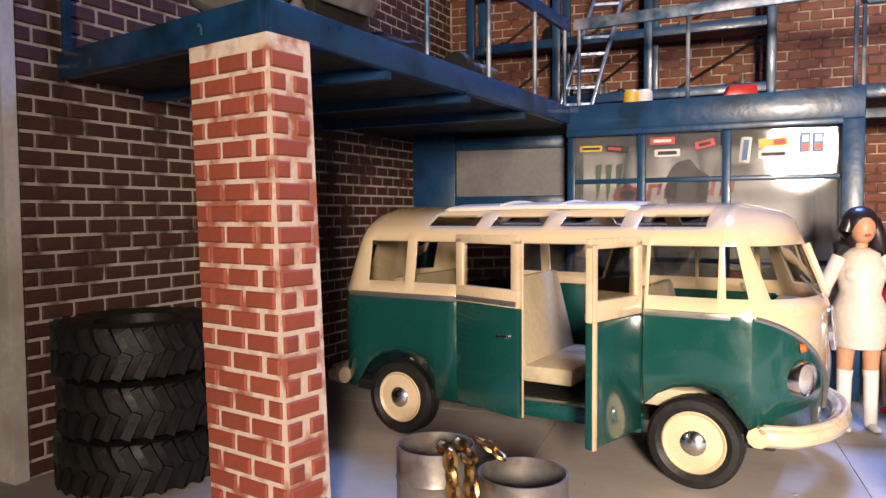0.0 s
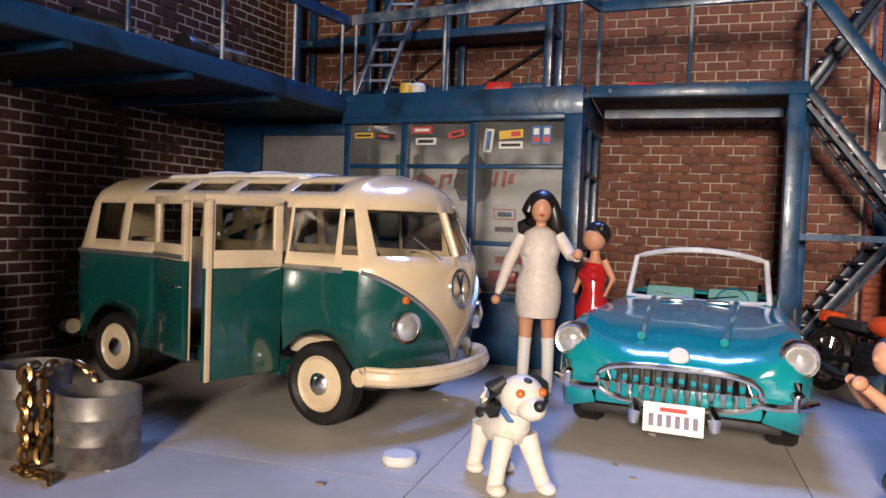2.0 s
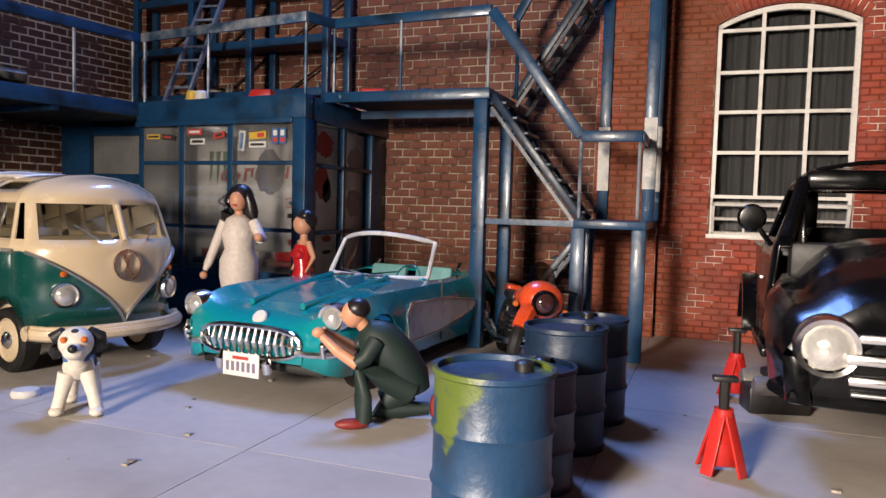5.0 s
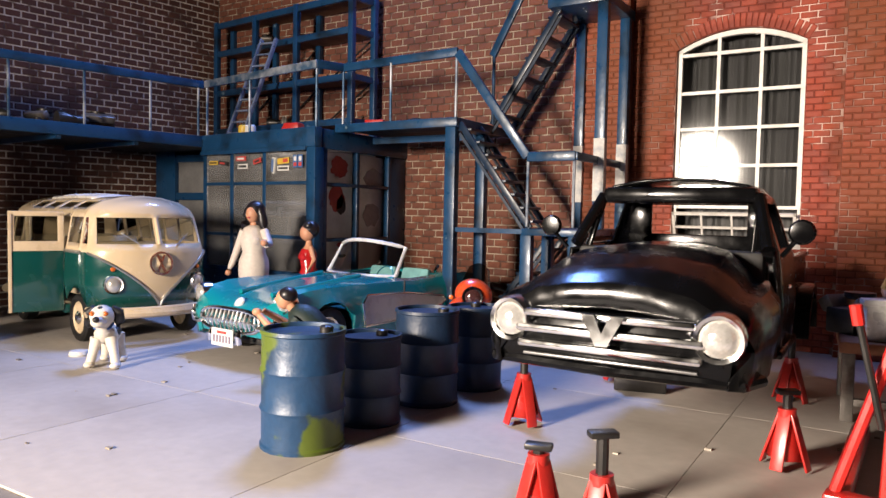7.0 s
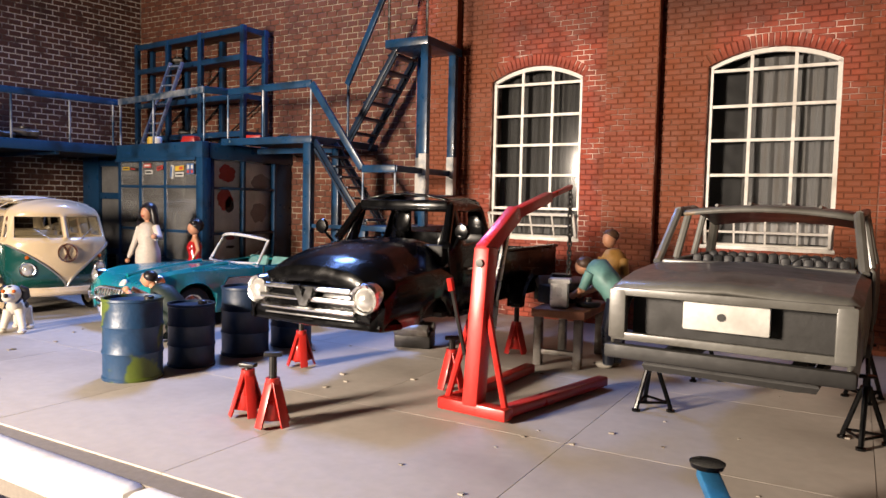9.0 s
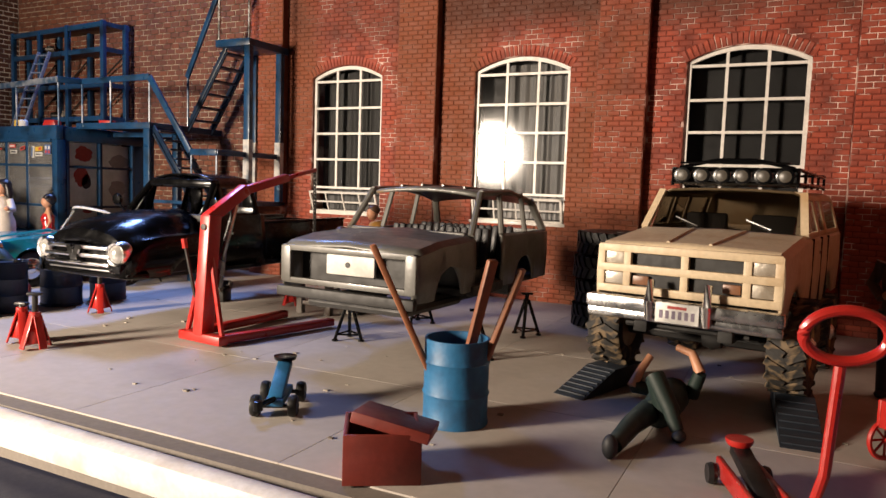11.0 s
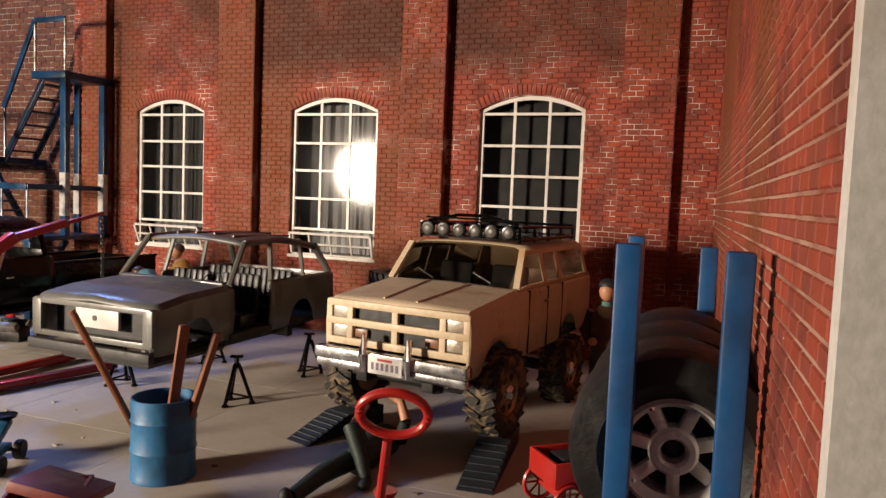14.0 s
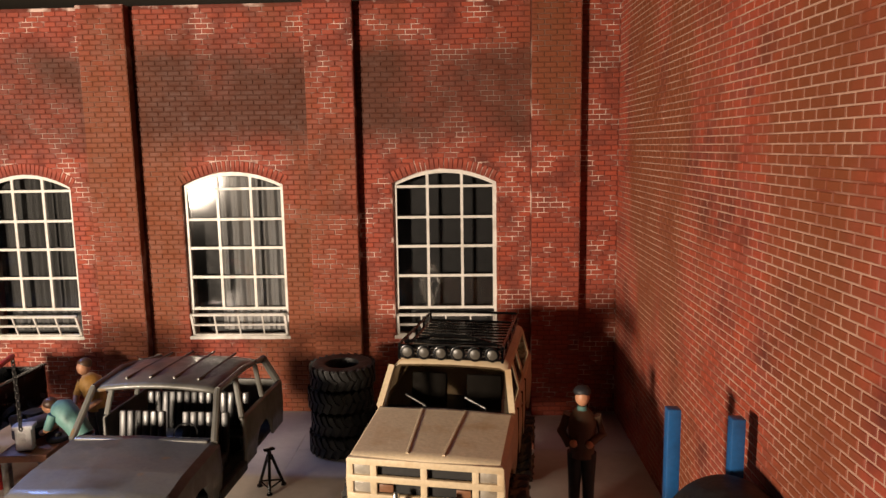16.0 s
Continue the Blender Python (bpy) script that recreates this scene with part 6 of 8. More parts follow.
def rect(w, h, x=0, z=0):
    return [(x - w / 2, z - h / 2), (x - w / 2, z + h / 2), (x + w / 2, z + h / 2), (x + w / 2, z - h / 2)]


claws = [[(k * .5 - .1, -1.0 + .2 * abs(k)), (k * .5 - .16, .95), (k * .5 + .16, 1.05), (k * .5 + .06, -.3)] for k in (-1, 0, 1)]
poster("poster", "white sheet with three green clawed strokes", -6.3, 8.5, rect(2.4, 3.0), PAPER, extra=[(c, GREEN_INK) for c in claws])
letters = [[(px_ + .16 * pz_, pz_ + .06 * px_) for px_, pz_ in rect(w_, h_, x_, z_)] for x_, z_, w_, h_ in ((-1.75, 0, .2, .8), (-1.45, .3, .5, .2), (-1.3, .1, .18, .5), (-.75, 0, .55, .75), (.55, 0, .2, .75), (.85, -.2, .35, .25), (1.15, 0, .2, .75), (1.6, 0, .22, .8), (1.95, 0, .3, .55))]
poster("poster", "red lettering blot over a dark splash on white", -2.6, 8.2, rect(4.7, 3.6, .1, -.6), PAPER, extra=[(wob(1.15, 1.5, 3), BLACK_INK)] + [(o_, RED_INK) for o_ in letters])
poster("poster", "red rimmed plate graphic on white", -.9, 6.5, rect(1.15, .55), RED_INK, y=39.3, extra=[(rect(1.0, .42), PAPER), (rect(.75, .25), BLACK_INK)])
poster("poster", "small dark printed strip on white", -.9, 5.75, rect(.95, .25), BLACK_INK, y=39.3)
poster("poster", "red printed strip on white", -.6, 4.2, rect(1.4, .35), RED_INK, y=39.3)
poster("poster", "dark oval badge graphic on white", -5.6, 6.5, wob(.75, .4, 5), BLACK_INK, y=39.3, extra=[(wob(.5, .22, 6), PAPER)])
poster("poster", "red and black round graphic", -5.4, 8.0, wob(.8, .55, 9), RED_INK, y=39.3, extra=[(wob(.45, .25, 8), BLACK_INK)])
poster("poster", "small red graphic on white", -5.4, 5.4, wob(.6, .3, 14), RED_INK, y=39.3)
# poster panels seen through the booth's side glazing
FILM = bpy.data.materials.new("translucent_paper")
FILM.use_nodes = True
ft = FILM.node_tree
fd, fl, fx = (ft.nodes.new(n) for n in ("ShaderNodeBsdfDiffuse", "ShaderNodeBsdfTranslucent", "ShaderNodeMixShader"))
fcol = ramp_mix(ft, noise_at(ft, 90, 5, 0.35, 0.7), (0.86, 0.85, 0.83), (0.66, 0.65, 0.63))
ft.links.new(fcol, fd.inputs[0]), ft.links.new(fcol, fl.inputs[0])
ft.links.new(fd.outputs[0], fx.inputs[1]), ft.links.new(fl.outputs[0], fx.inputs[2])
ft.links.new(fx.outputs[0], ft.nodes["Material Output"].inputs[0])
side = thing("poster_board", "white poster board with red and dark animal shaped blots", "poster", group="booth posters")
b = B()
box(b, 2.98, 34.1, 2.9, 3.02, 40.4, 10.4)
part("board", b, FILM, side, smooth=0)
for y, z, w, h, s, mt in ((35.7, 9.5, .9, .8, 21, RED_INK), (35.5, 7.6, .8, .9, 22, RED_INK), (35.9, 7.2, .5, .7, 25, BLACK_INK), (36.0, 4.7, .5, .22, 23, RED_INK), (36.0, 4.0, .5, .12, 24, BLACK_INK), (39.2, 9.0, 1.1, .7, 27, GREY_PRINT), (39.0, 6.6, 1.0, .9, 28, GREY_PRINT)):
    b = B()
    prism(b, wob(w, h, s), .03, Matrix.Translation((3.09, y, z)) @ Matrix.Rotation(radians(90), 4, "Z"))
    part("print_shape", b, mt, side, smooth=0)
# bench and clutter inside the booth
b = B()
box(b, -6.5, 37.3, 2.9, 0.8, 39.3, 3.2, .03)
tagged(part("booth_counter", b, BOX_RED), "dark red counter inside the booth", "counter")
for x, mt in ((-5.6, RED_PLASTIC), (-3.0, PAPER), (-.6, RED_PLASTIC)):
    b = B()
    box(b, -.7, -.4, 0, .7, .4, .5, .06)
    tagged(part("parcel", b, mt, m=at(x, 38.2, 3.2)), "small coloured parcel on the booth counter", "box", "booth clutter")


# --- tyres ---
def loose_tyre(name, label, x, y, z, r, h, mat, m=None, group="", lugs=26):
    b = B()
    lug = B()
    box(lug, -.1, -r * .06, -h * .24, .10, r * .06, h * .24)
    lug = finish(lug, mat, 0, "tread_lug")
    lathe(b, [(r * .55, .08 * h), (r * .8, 0), (r * .95, .06 * h), (r, .2 * h), (r, .8 * h), (r * .95, .94 * h), (r * .8, h), (r * .55, .92 * h), (r * .5, .5 * h)], 44, close=True)
    ty = tagged(part(name, b, mat, m=m if m is not None else at(x, y, z, random.uniform(0, 90))), label, "tyre", group)
    for k in range(lugs):
        a = 2 * math.pi * k / lugs
        for s in (0, 1):
            mm = Matrix.Rotation(a + s * math.pi / lugs, 4, "Z") @ Matrix.Translation((r, 0, h * (.30 + .42 * s))) @ Matrix.Rotation((s - .5) * .9, 4, "X")
            o = new("tread_lug", lug)
            o.parent = ty
            mm.translation *= CM
            o.matrix_basis = mm
    return ty


for k in range(3):
    loose_tyre("tyre", "black chunky off-road tyre lying in a stack", -16.7 + .12 * (k % 2), 18.6, k * 1.48, 2.05, 1.45, RUBBER, group="tyre stack by the pillar")
for k in range(4):
    loose_tyre("tyre", "black tyre in a stack against the back wall", 47.7 + .15 * (k % 2), 36.2, k * 1.4, 1.9, 1.38, RUBBER, group="tyre stack by the back wall")

# --- cans with chain by the pillar ---
def tin_can(x, y, r, h, label):
    ob = thing("tin_can", label, "can", at(x, y), "cans with chain")
    b = B()
    lathe(b, [(0, .02), (r * .97, .02), (r, .1), (r, h * .3), (r * 1.03, h * .33), (r, h * .36), (r, h * .65), (r * 1.03, h * .68), (r, h * .71), (r, h), (r * .95, h), (r * .93, h * .2), (0, h * .2)], 32)
    part("body", b, TIN, ob)
    return ob


tin_can(-7.6, 17.3, .85, 2.15, "tall dirty tin can with a hanging chain")
tin_can(-5.7, 17.4, .95, 1.7, "low dirty tin can beside a chain")


def chain(label, pts, link=.2, wire=.055, mat=BRASS):
    """Separate interlocking links along a line."""
    ch = thing("chain", label, "chain")
    pts = [Vector(p) for p in pts]
    total = sum((q - p).length for p, q in zip(pts, pts[1:]))
    n = int(total / (link * 1.35))
    b = B()
    ov = [(link * math.cos(a) * .95, link * math.sin(a) * .55, 0) for a in np.linspace(0, 2 * math.pi, 11)]
    tube(b, ov, wire, 5, caps=False)
    me = finish(b, mat, 60, "chain_link")
    for k in range(n):
        s, i = (k + .5) / n * total, 0
        while i < len(pts) - 2 and s > (pts[i + 1] - pts[i]).length:
            s -= (pts[i + 1] - pts[i]).length
            i += 1
        d = (pts[i + 1] - pts[i]).normalized()
        p = pts[i] + d * s
        o = new("chain_link", me)
        o.parent = ch
        o.matrix_basis = Matrix.Translation(p * CM) @ d.to_track_quat("X", "Z").to_matrix().to_4x4() @ Matrix.Rotation(radians(90 * (k % 2)), 4, "X")
    return ch


chain("thick brass chain hanging over the tin can", [(-7.35, 17.1, 2.2), (-7.0, 16.5, 2.15), (-6.9, 16.42, 1.2), (-6.85, 16.4, .12)], .22, .07)
chain("thick brass chain hanging over the tin can", [(-7.1, 17.4, 2.2), (-6.68, 16.75, 2.1), (-6.55, 16.6, 1.2), (-6.5, 16.5, .12)], .22, .07)
chain("brass chain draped between the cans", [(-6.9, 17.9, 2.15), (-6.55, 18.0, 1.95), (-6.25, 17.9, 1.75)], .17, .05)
chain("brass chain lying on the floor", [(-6.7, 16.0, .1), (-6.1, 15.8, .1), (-5.6, 15.9, .1), (-5.3, 15.6, .1)], .18, .05)


# --- figurines: each one plain painted mesh ---
def limb(b, pts, rs, mat, seg=12):
    tube(b, pts, rs, seg, True, mat)


def ball(b, c, r, mat, sx=1, sy=1, sz=1):
    s = len(b.verts)
    bmesh.ops.create_icosphere(b, subdivisions=3, radius=1, matrix=Matrix.Translation(c) @ Matrix.Diagonal((r * sx, r * sy, r * sz, 1)))
    b.verts.ensure_lookup_table()
    for f in {f for v in b.verts[s:] for f in v.link_faces}:
        f.material_index = mat


def figurine(label, m, mats, build, name="figurine", cat="figurine"):
    b = B()
    build(b)
    ob = part(name, b, mats, None, smooth=60, m=m)
    return tagged(ob, label, cat, "painted figurines")


def woman(b):
    limb(b, [(-.1, .45, .15), (-.05, .42, 1.7), (-.05, .4, 2.0)], [.2, .23, .25], 4)
    limb(b, [(.05, -.45, .15), (0, -.42, 1.7), (0, -.4, 2.0)], [.2, .23, .25], 4)
    for s in (1, -1):
        limb(b, [(-.05, s * .41, 1.9), (0, s * .38, 3.0)], [.22, .3], 1)
        ball(b, (.2, s * .46, .13), .2, 4, 1.7, .9, .65)
    limb(b, [(0, 0, 2.75), (0, 0, 3.3), (0, 0, 4.0), (0, 0, 4.5), (.05, 0, 5.1), (0, 0, 5.75), (0, 0, 5.95)], [.72, .82, .8, .6, .72, .55, .25], 0, 18)
    for s in (1, -1):
        ball(b, (.3, s * .28, 5.1), .36, 0)
    limb(b, [(0, -.62, 5.65), (-.05, -1.05, 4.7), (.1, -1.35, 3.8), (.2, -1.45, 3.5)], [.25, .22, .18, .1], 0)
    ball(b, (.22, -1.5, 3.3), .17, 1)
    limb(b, [(0, .62, 5.65), (.2, 1.1, 4.95), (.75, 1.25, 4.95)], [.25, .22, .17], 0)
    ball(b, (.9, 1.25, 5.05), .19, 1)
    limb(b, [(0, 0, 5.8), (0, 0, 6.3)], [.2, .2], 1)
    ball(b, (.1, 0, 6.55), .42, 1, .95, .88, 1.15)
    ball(b, (-.14, 0, 6.72), .56, 2, .95, 1.0, 1.0)
    limb(b, [(-.3, 0, 6.6), (-.35, 0, 6.1), (-.3, 0, 5.7)], [.45, .5, .3], 2)
    for s in (1, -1):
        limb(b, [(-.02, s * .34, 6.85), (-.04, s * .46, 6.45), (-.02, s * .58, 6.0), (.02, s * .72, 5.7)], [.22, .26, .27, .1], 2)
    ball(b, (.52, 0, 6.36), .08, 3, .5, 1.2, .6)


figurine("dark haired woman figurine in a cream dress and white boots", at(2.75, 29.0, 0, -78), [DRESS, SKIN, HAIR, RED_INK, WHITE_COVE], woman)


def girl(b):
    for s in (1, -1):
        limb(b, [(0, s * .3, .12), (0, s * .3, 2.6)], [.14, .26], 1)
        ball(b, (.12, s * .3, .12), .18, 0, 1.5, .9, .6)
    limb(b, [(0, 0, 2.3), (0, 0, 2.9), (0, 0, 3.6), (.05, 0, 4.3), (0, 0, 4.6)], [.62, .68, .42, .52, .4], 0, 16)
    for s in (1, -1):
        ball(b, (.3, s * .22, 4.2), .26, 0)
        limb(b, [(0, s * .45, 4.75), (-.1, s * .8, 4.1), (.2, s * .75, 3.4)], [.15, .12, .1], 1)
    limb(b, [(0, 0, 4.5), (0, 0, 4.85), (0, 0, 5.2)], [.42, .2, .15], 1)
    ball(b, (.08, 0, 5.55), .45, 1, .95, 1, 1.05)
    ball(b, (-.1, 0, 5.75), .5, 2)
    ball(b, (.1, .35, 5.95), .2, 2)


figurine("black haired girl figurine in a glossy red dress", at(4.45, 31.5, 0, -125), [RED_DRESS, SKIN, HAIR], girl)


def kneeler(b):
    # sitting on one heel, the other foot flat on the floor
    limb(b, [(.8, .5, .2), (.85, .48, .9), (.95, .45, 1.75), (.2, .35, 1.45), (-.6, .25, 1.05)], [.24, .26, .34, .38, .45], 0)
    limb(b, [(-.6, -.25, 1.0), (.1, -.4, .55), (.35, -.42, .33), (-.3, -.35, .3), (-1.25, -.2, .35)], [.45, .38, .32, .28, .2], 0)
    ball(b, (1.15, .52, .17), .26, 3, 2.0, .85, .62)
    ball(b, (-1.45, -.15, .42), .26, 3, .75, .85, 1.6)
    limb(b, [(-.75, 0, .95), (-.6, 0, 1.35), (-.2, 0, 1.95), (.35, 0, 2.5), (.6, 0, 2.75), (.8, 0, 2.95)], [.5, .62, .66, .68, .5, .25], 1, 16)
    limb(b, [(.75, 0, 2.85), (.95, 0, 3.1)], [.2, .2], 2)
    ball(b, (1.12, -.02, 3.3), .36, 2, 1, .85, 1.15)
    ball(b, (1.45, -.02, 3.27), .09, 2)
    ball(b, (1.0, -.02, 3.46), .38, 4, 1, .95, .85)
    limb(b, [(.5, .58, 2.6), (.85, .72, 2.1), (1.1, .72, 1.95)], [.26, .25, .22], 1)
    limb(b, [(1.05, .72, 1.95), (1.6, .55, 2.3), (2.05, .3, 2.7)], [.18, .16, .12], 2)
    ball(b, (2.15, .25, 2.8), .16, 2, 1.2, .8, 1)
    limb(b, [(.5, -.58, 2.6), (1.0, -.6, 2.15)], [.26, .22], 1)
    limb(b, [(1.0, -.6, 2.15), (1.55, -.4, 2.5), (2.0, -.15, 2.8)], [.18, .15, .12], 2)


figurine("kneeling mechanic figurine in dark green overalls and red shoes", at(12.9, 22.5, 0, 212), [OVERALL, OVERALL, SKIN, RED_SHOE, HAIR], kneeler)


def dog(b):
    limb(b, [(-1.25, 0, 1.2), (-.9, 0, 1.25), (-.3, 0, 1.3), (.15, 0, 1.45), (.3, 0, 1.6)], [.2, .4, .44, .42, .3], 0, 14)
    for x, y, dx, dy in ((.2, .28, .35, .3), (.2, -.28, .1, -.25), (-.95, .25, -.1, .15), (-.95, -.25, -.25, -.1)):
        limb(b, [(x, y, 1.25), (x + dx * .5, y + dy * .6, .6), (x + dx, y + dy, .16)], [.26, .19, .19], 0)
        ball(b, (x + dx + .1, y + dy, .15), .22, 0, 1.25, 1, .65)
    limb(b, [(.2, 0, 1.5), (.4, 0, 1.95)], [.32, .3], 0)
    ball(b, (.42, 0, 2.2), .5, 0, 1, .98, .95)
    ball(b, (.85, 0, 2.02), .32, 0, 1.15, 1, .82)
    ball(b, (1.2, 0, 2.16), .13, 1)
    for s in (1, -1):
        limb(b, [(.3, s * .36, 2.55), (.16, s * .58, 2.35), (.12, s * .6, 1.95), (.2, s * .56, 1.7)], [.12, .22, .24, .1], 1)
        ball(b, (.84, s * .27, 2.36), .1, 2)
    ball(b, (.5, .0, 2.56), .22, 1, 1.2, .7, .4)
    ball(b, (-.5, .34, 1.42), .28, 1, 1.2, .5, .8)
    ball(b, (-.95, -.2, 1.5), .28, 1, .9, .9, .6)
    limb(b, [(-1.3, 0, 1.3), (-1.5, 0, 1.7), (-1.4, 0, 1.95)], [.12, .1, .05], 0)
    limb(b, [(.15, .34, 1.85), (.42, .3, 1.7), (.5, 0, 1.62), (.42, -.3, 1.7), (.15, -.34, 1.85)], .07, 3)


figurine("white and black spotted toy dog with a blue collar", at(3.9, 19.5, 0, -50), [DOG_WHITE, DOG_BLACK, AMBER, BLUE_INK], dog, "dog_figurine", "toy dog")


def stander(b):
    for s in (1, -1):
        limb(b, [(0, s * .35, .15), (.03, s * .34, 1.9), (0, s * .3, 3.5)], [.24, .3, .42], 1)
        ball(b, (.2, s * .38, .15), .26, 3, 1.6, .9, .6)
    limb(b, [(0, 0, 3.3), (0, 0, 4.0), (0, 0, 5.2), (0, 0, 5.7)], [.6, .62, .72, .35], 0, 16)
    limb(b, [(.1, 0, 5.3), (.1, 0, 5.9)], [.32, .22], 4)
    ball(b, (.12, 0, 6.35), .4, 2, 1, .88, 1.15)
    ball(b, (.02, 0, 6.6), .43, 5, 1.05, 1, .7)
    limb(b, [(0, .66, 5.4), (0, 1.0, 4.5), (.55, .45, 4.2)], [.27, .24, .18], 0)
    limb(b, [(0, -.66, 5.4), (-.05, -1.0, 4.5), (.5, -.6, 4.0)], [.27, .24, .18], 0)
    for s in (1, -1):
        ball(b, (.65, s * .38, 4.15), .19, 2)


figurine("standing man figurine in a brown jacket and dark trousers", at(61.2, 27.9, 0, -100), [JACKET, DARK_CLOTH, SKIN, DARK_CLOTH, TEAL_SHIRT, DARK_CLOTH], stander)


def lying(b):
    # on his back, head under the truck, one knee raised, both arms up
    limb(b, [(-1.2, 0, .55), (-.6, 0, .6), (.4, 0, .65), (1.3, 0, .6), (1.6, 0, .55)], [.5, .6, .64, .62, .3], 0, 16)
    limb(b, [(-1.0, .35, .5), (-2.7, .5, .5), (-4.3, .62, .3)], [.42, .33, .26], 1)
    limb(b, [(-1.0, -.3, .6), (-1.15, .15, 1.75), (-1.25, .15, 1.85), (-1.6, -.45, .9), (-1.8, -.75, .3)], [.42, .34, .32, .26, .22], 1)
    ball(b, (-4.6, .65, .36), .28, 3, .85, .85, 1.35)
    ball(b, (-2.0, -.85, .2), .25, 3, 1.4, .9, .75)
    ball(b, (2.15, 0, .62), .38, 2, 1.15, .9, 1)
    limb(b, [(1.2, .65, .7), (.6, 1.25, .85)], [.27, .22], 0)
    limb(b, [(.6, 1.3, .85), (.95, 1.1, 1.4), (1.3, .85, 1.9)], [.19, .16, .13], 2)
    limb(b, [(1.2, -.65, .7), (1.0, -.95, 1.6)], [.27, .22], 0)
    limb(b, [(1.0, -.95, 1.6), (1.25, -.6, 2.2), (1.5, -.05, 2.3)], [.2, .16, .13], 2)


figurine("mechanic figurine in dark green overalls lying under the truck", at(53.7, 20.0, 0, 88), [OVERALL, OVERALL, SKIN, DARK_CLOTH], lying)


def bender(b):
    for s in (1, -1):
        limb(b, [(0, s * .38, .2), (.1, s * .36, 1.8), (-.25, s * .3, 3.3)], [.26, .32, .44], 1)
        ball(b, (.25, s * .4, .17), .28, 3, 1.7, .9, .6)
    limb(b, [(-.3, 0, 3.2), (.2, 0, 3.9), (1.0, 0, 4.6), (1.3, 0, 4.75)], [.58, .62, .68, .4], 0, 16)
    ball(b, (1.75, 0, 4.7), .4, 2, 1.05, .88, 1.0)
    ball(b, (1.65, 0, 4.88), .42, 4, 1, .95, .8)
    for s in (1, -1):
        limb(b, [(1.0, s * .6, 4.5), (1.3, s * .75, 3.7)], [.26, .21], 0)
        limb(b, [(1.3, s * .75, 3.7), (2.0, s * .35, 3.3)], [.18, .14], 2)
        ball(b, (2.1, s * .3, 3.25), .18, 2)


figurine("mechanic figurine in a teal shirt bending over the bench", at(34.3, 30.5, 0, 168), [TEAL_SHIRT, JEANS, SKIN, PALE_SHOE, BROWN_HAIR], bender)


def leaner(b):
    for s in (1, -1):
        limb(b, [(0, s * .35, .15), (0, s * .34, 1.8), (0, s * .3, 3.3)], [.24, .3, .42], 1)
        ball(b, (.2, s * .38, .15), .26, 3, 1.6, .9, .6)
    limb(b, [(0, 0, 3.2), (.1, 0, 4.0), (.4, 0, 5.0), (.5, 0, 5.4)], [.58, .6, .68, .35], 0, 16)
    ball(b, (.75, 0, 5.95), .4, 2, 1, .88, 1.12)
    ball(b, (.65, 0, 6.15), .42, 4, 1, .97, .85)
    for s in (1, -1):
        limb(b, [(.4, s * .65, 4.9), (.6, s * .95, 4.1)], [.26, .22], 0)
        limb(b, [(.6, s * .95, 4.1), (1.2, s * .5, 3.6)], [.18, .14], 2)


figurine("man figurine in a mustard shirt behind the bench", at(33.2, 34.6, 0, -110), [YELLOW_SHIRT, DARK_CLOTH, SKIN, DARK_CLOTH, BROWN_HAIR], leaner)


# --- drums ---
def drum(x, y, r, h, mat, label, rz=0):
    ob = thing("oil_drum", label, "oil drum", at(x, y, 0, rz), "oil drums")
    b = B()
    prof = [(0, .03), (r * .97, .03), (r * 1.03, 0), (r * 1.04, .1), (r, .16)]
    for z in (.34, .66):
        prof += [(r, h * z - .12), (r * 1.045, h * z), (r, h * z + .12)]
    prof += [(r, h - .14), (r * 1.04, h - .1), (r * 1.03, h), (r * .96, h), (r * .95, h - .12), (0, h - .12)]
    lathe(b, prof, 40)
    part("body", b, mat, ob)
    b = B()
    lathe(b, [(0, 0), (.2, 0), (.2, .16), (.14, .2), (0, .2)], 12, Matrix.Translation((r * .55, 0, h - .12)))
    part("bung", b, IRON, ob)
    return ob


drum(17.75, 16.7, 1.19, 3.4, WORN_NAVY, "navy oil drum with yellow-green worn patches", 40)
drum(17.85, 19.7, 1.02, 2.85, DRUM_NAVY, "dark navy open oil drum", 80)
drum(18.05, 22.85, 1.13, 3.35, DRUM_NAVY, "dark navy oil drum with a bung", 10)
drum(18.4, 25.8, 1.05, 3.2, DRUM_NAVY, "dark navy oil drum beside the pickup", 120)

# blue drum with brown poles
binn = thing("waste_drum", "bright blue open drum holding brown poles", "drum", at(47.55, 16.05))
b = B()
r, h = 1.08, 2.85
lathe(b, [(0, .05), (r * .97, .05), (r * 1.02, 0), (r * 1.03, .1), (r, .16), (r, .95), (r * 1.04, 1.05), (r, 1.15), (r, 2.0), (r * 1.04, 2.1), (r, 2.2), (r, h), (r * .94, h), (r * .92, .3), (0, .3)], 40)
part("body", b, BIN_BLUE, binn)
for a, c, w in (((47.3, 15.8, .5), (45.3, 14.2, 5.9), .32), ((47.5, 16.2, .5), (49.0, 15.3, 5.6), .36), ((47.9, 16.3, .5), (49.7, 16.1, 5.3), .3)):
    b = B()
    bar(b, a, c, w, .2, bevel=.05)
    tagged(part("wooden_pole", b, BROWN_WOOD), "rough brown wooden pole standing in the drum", "pole", "poles in the drum")


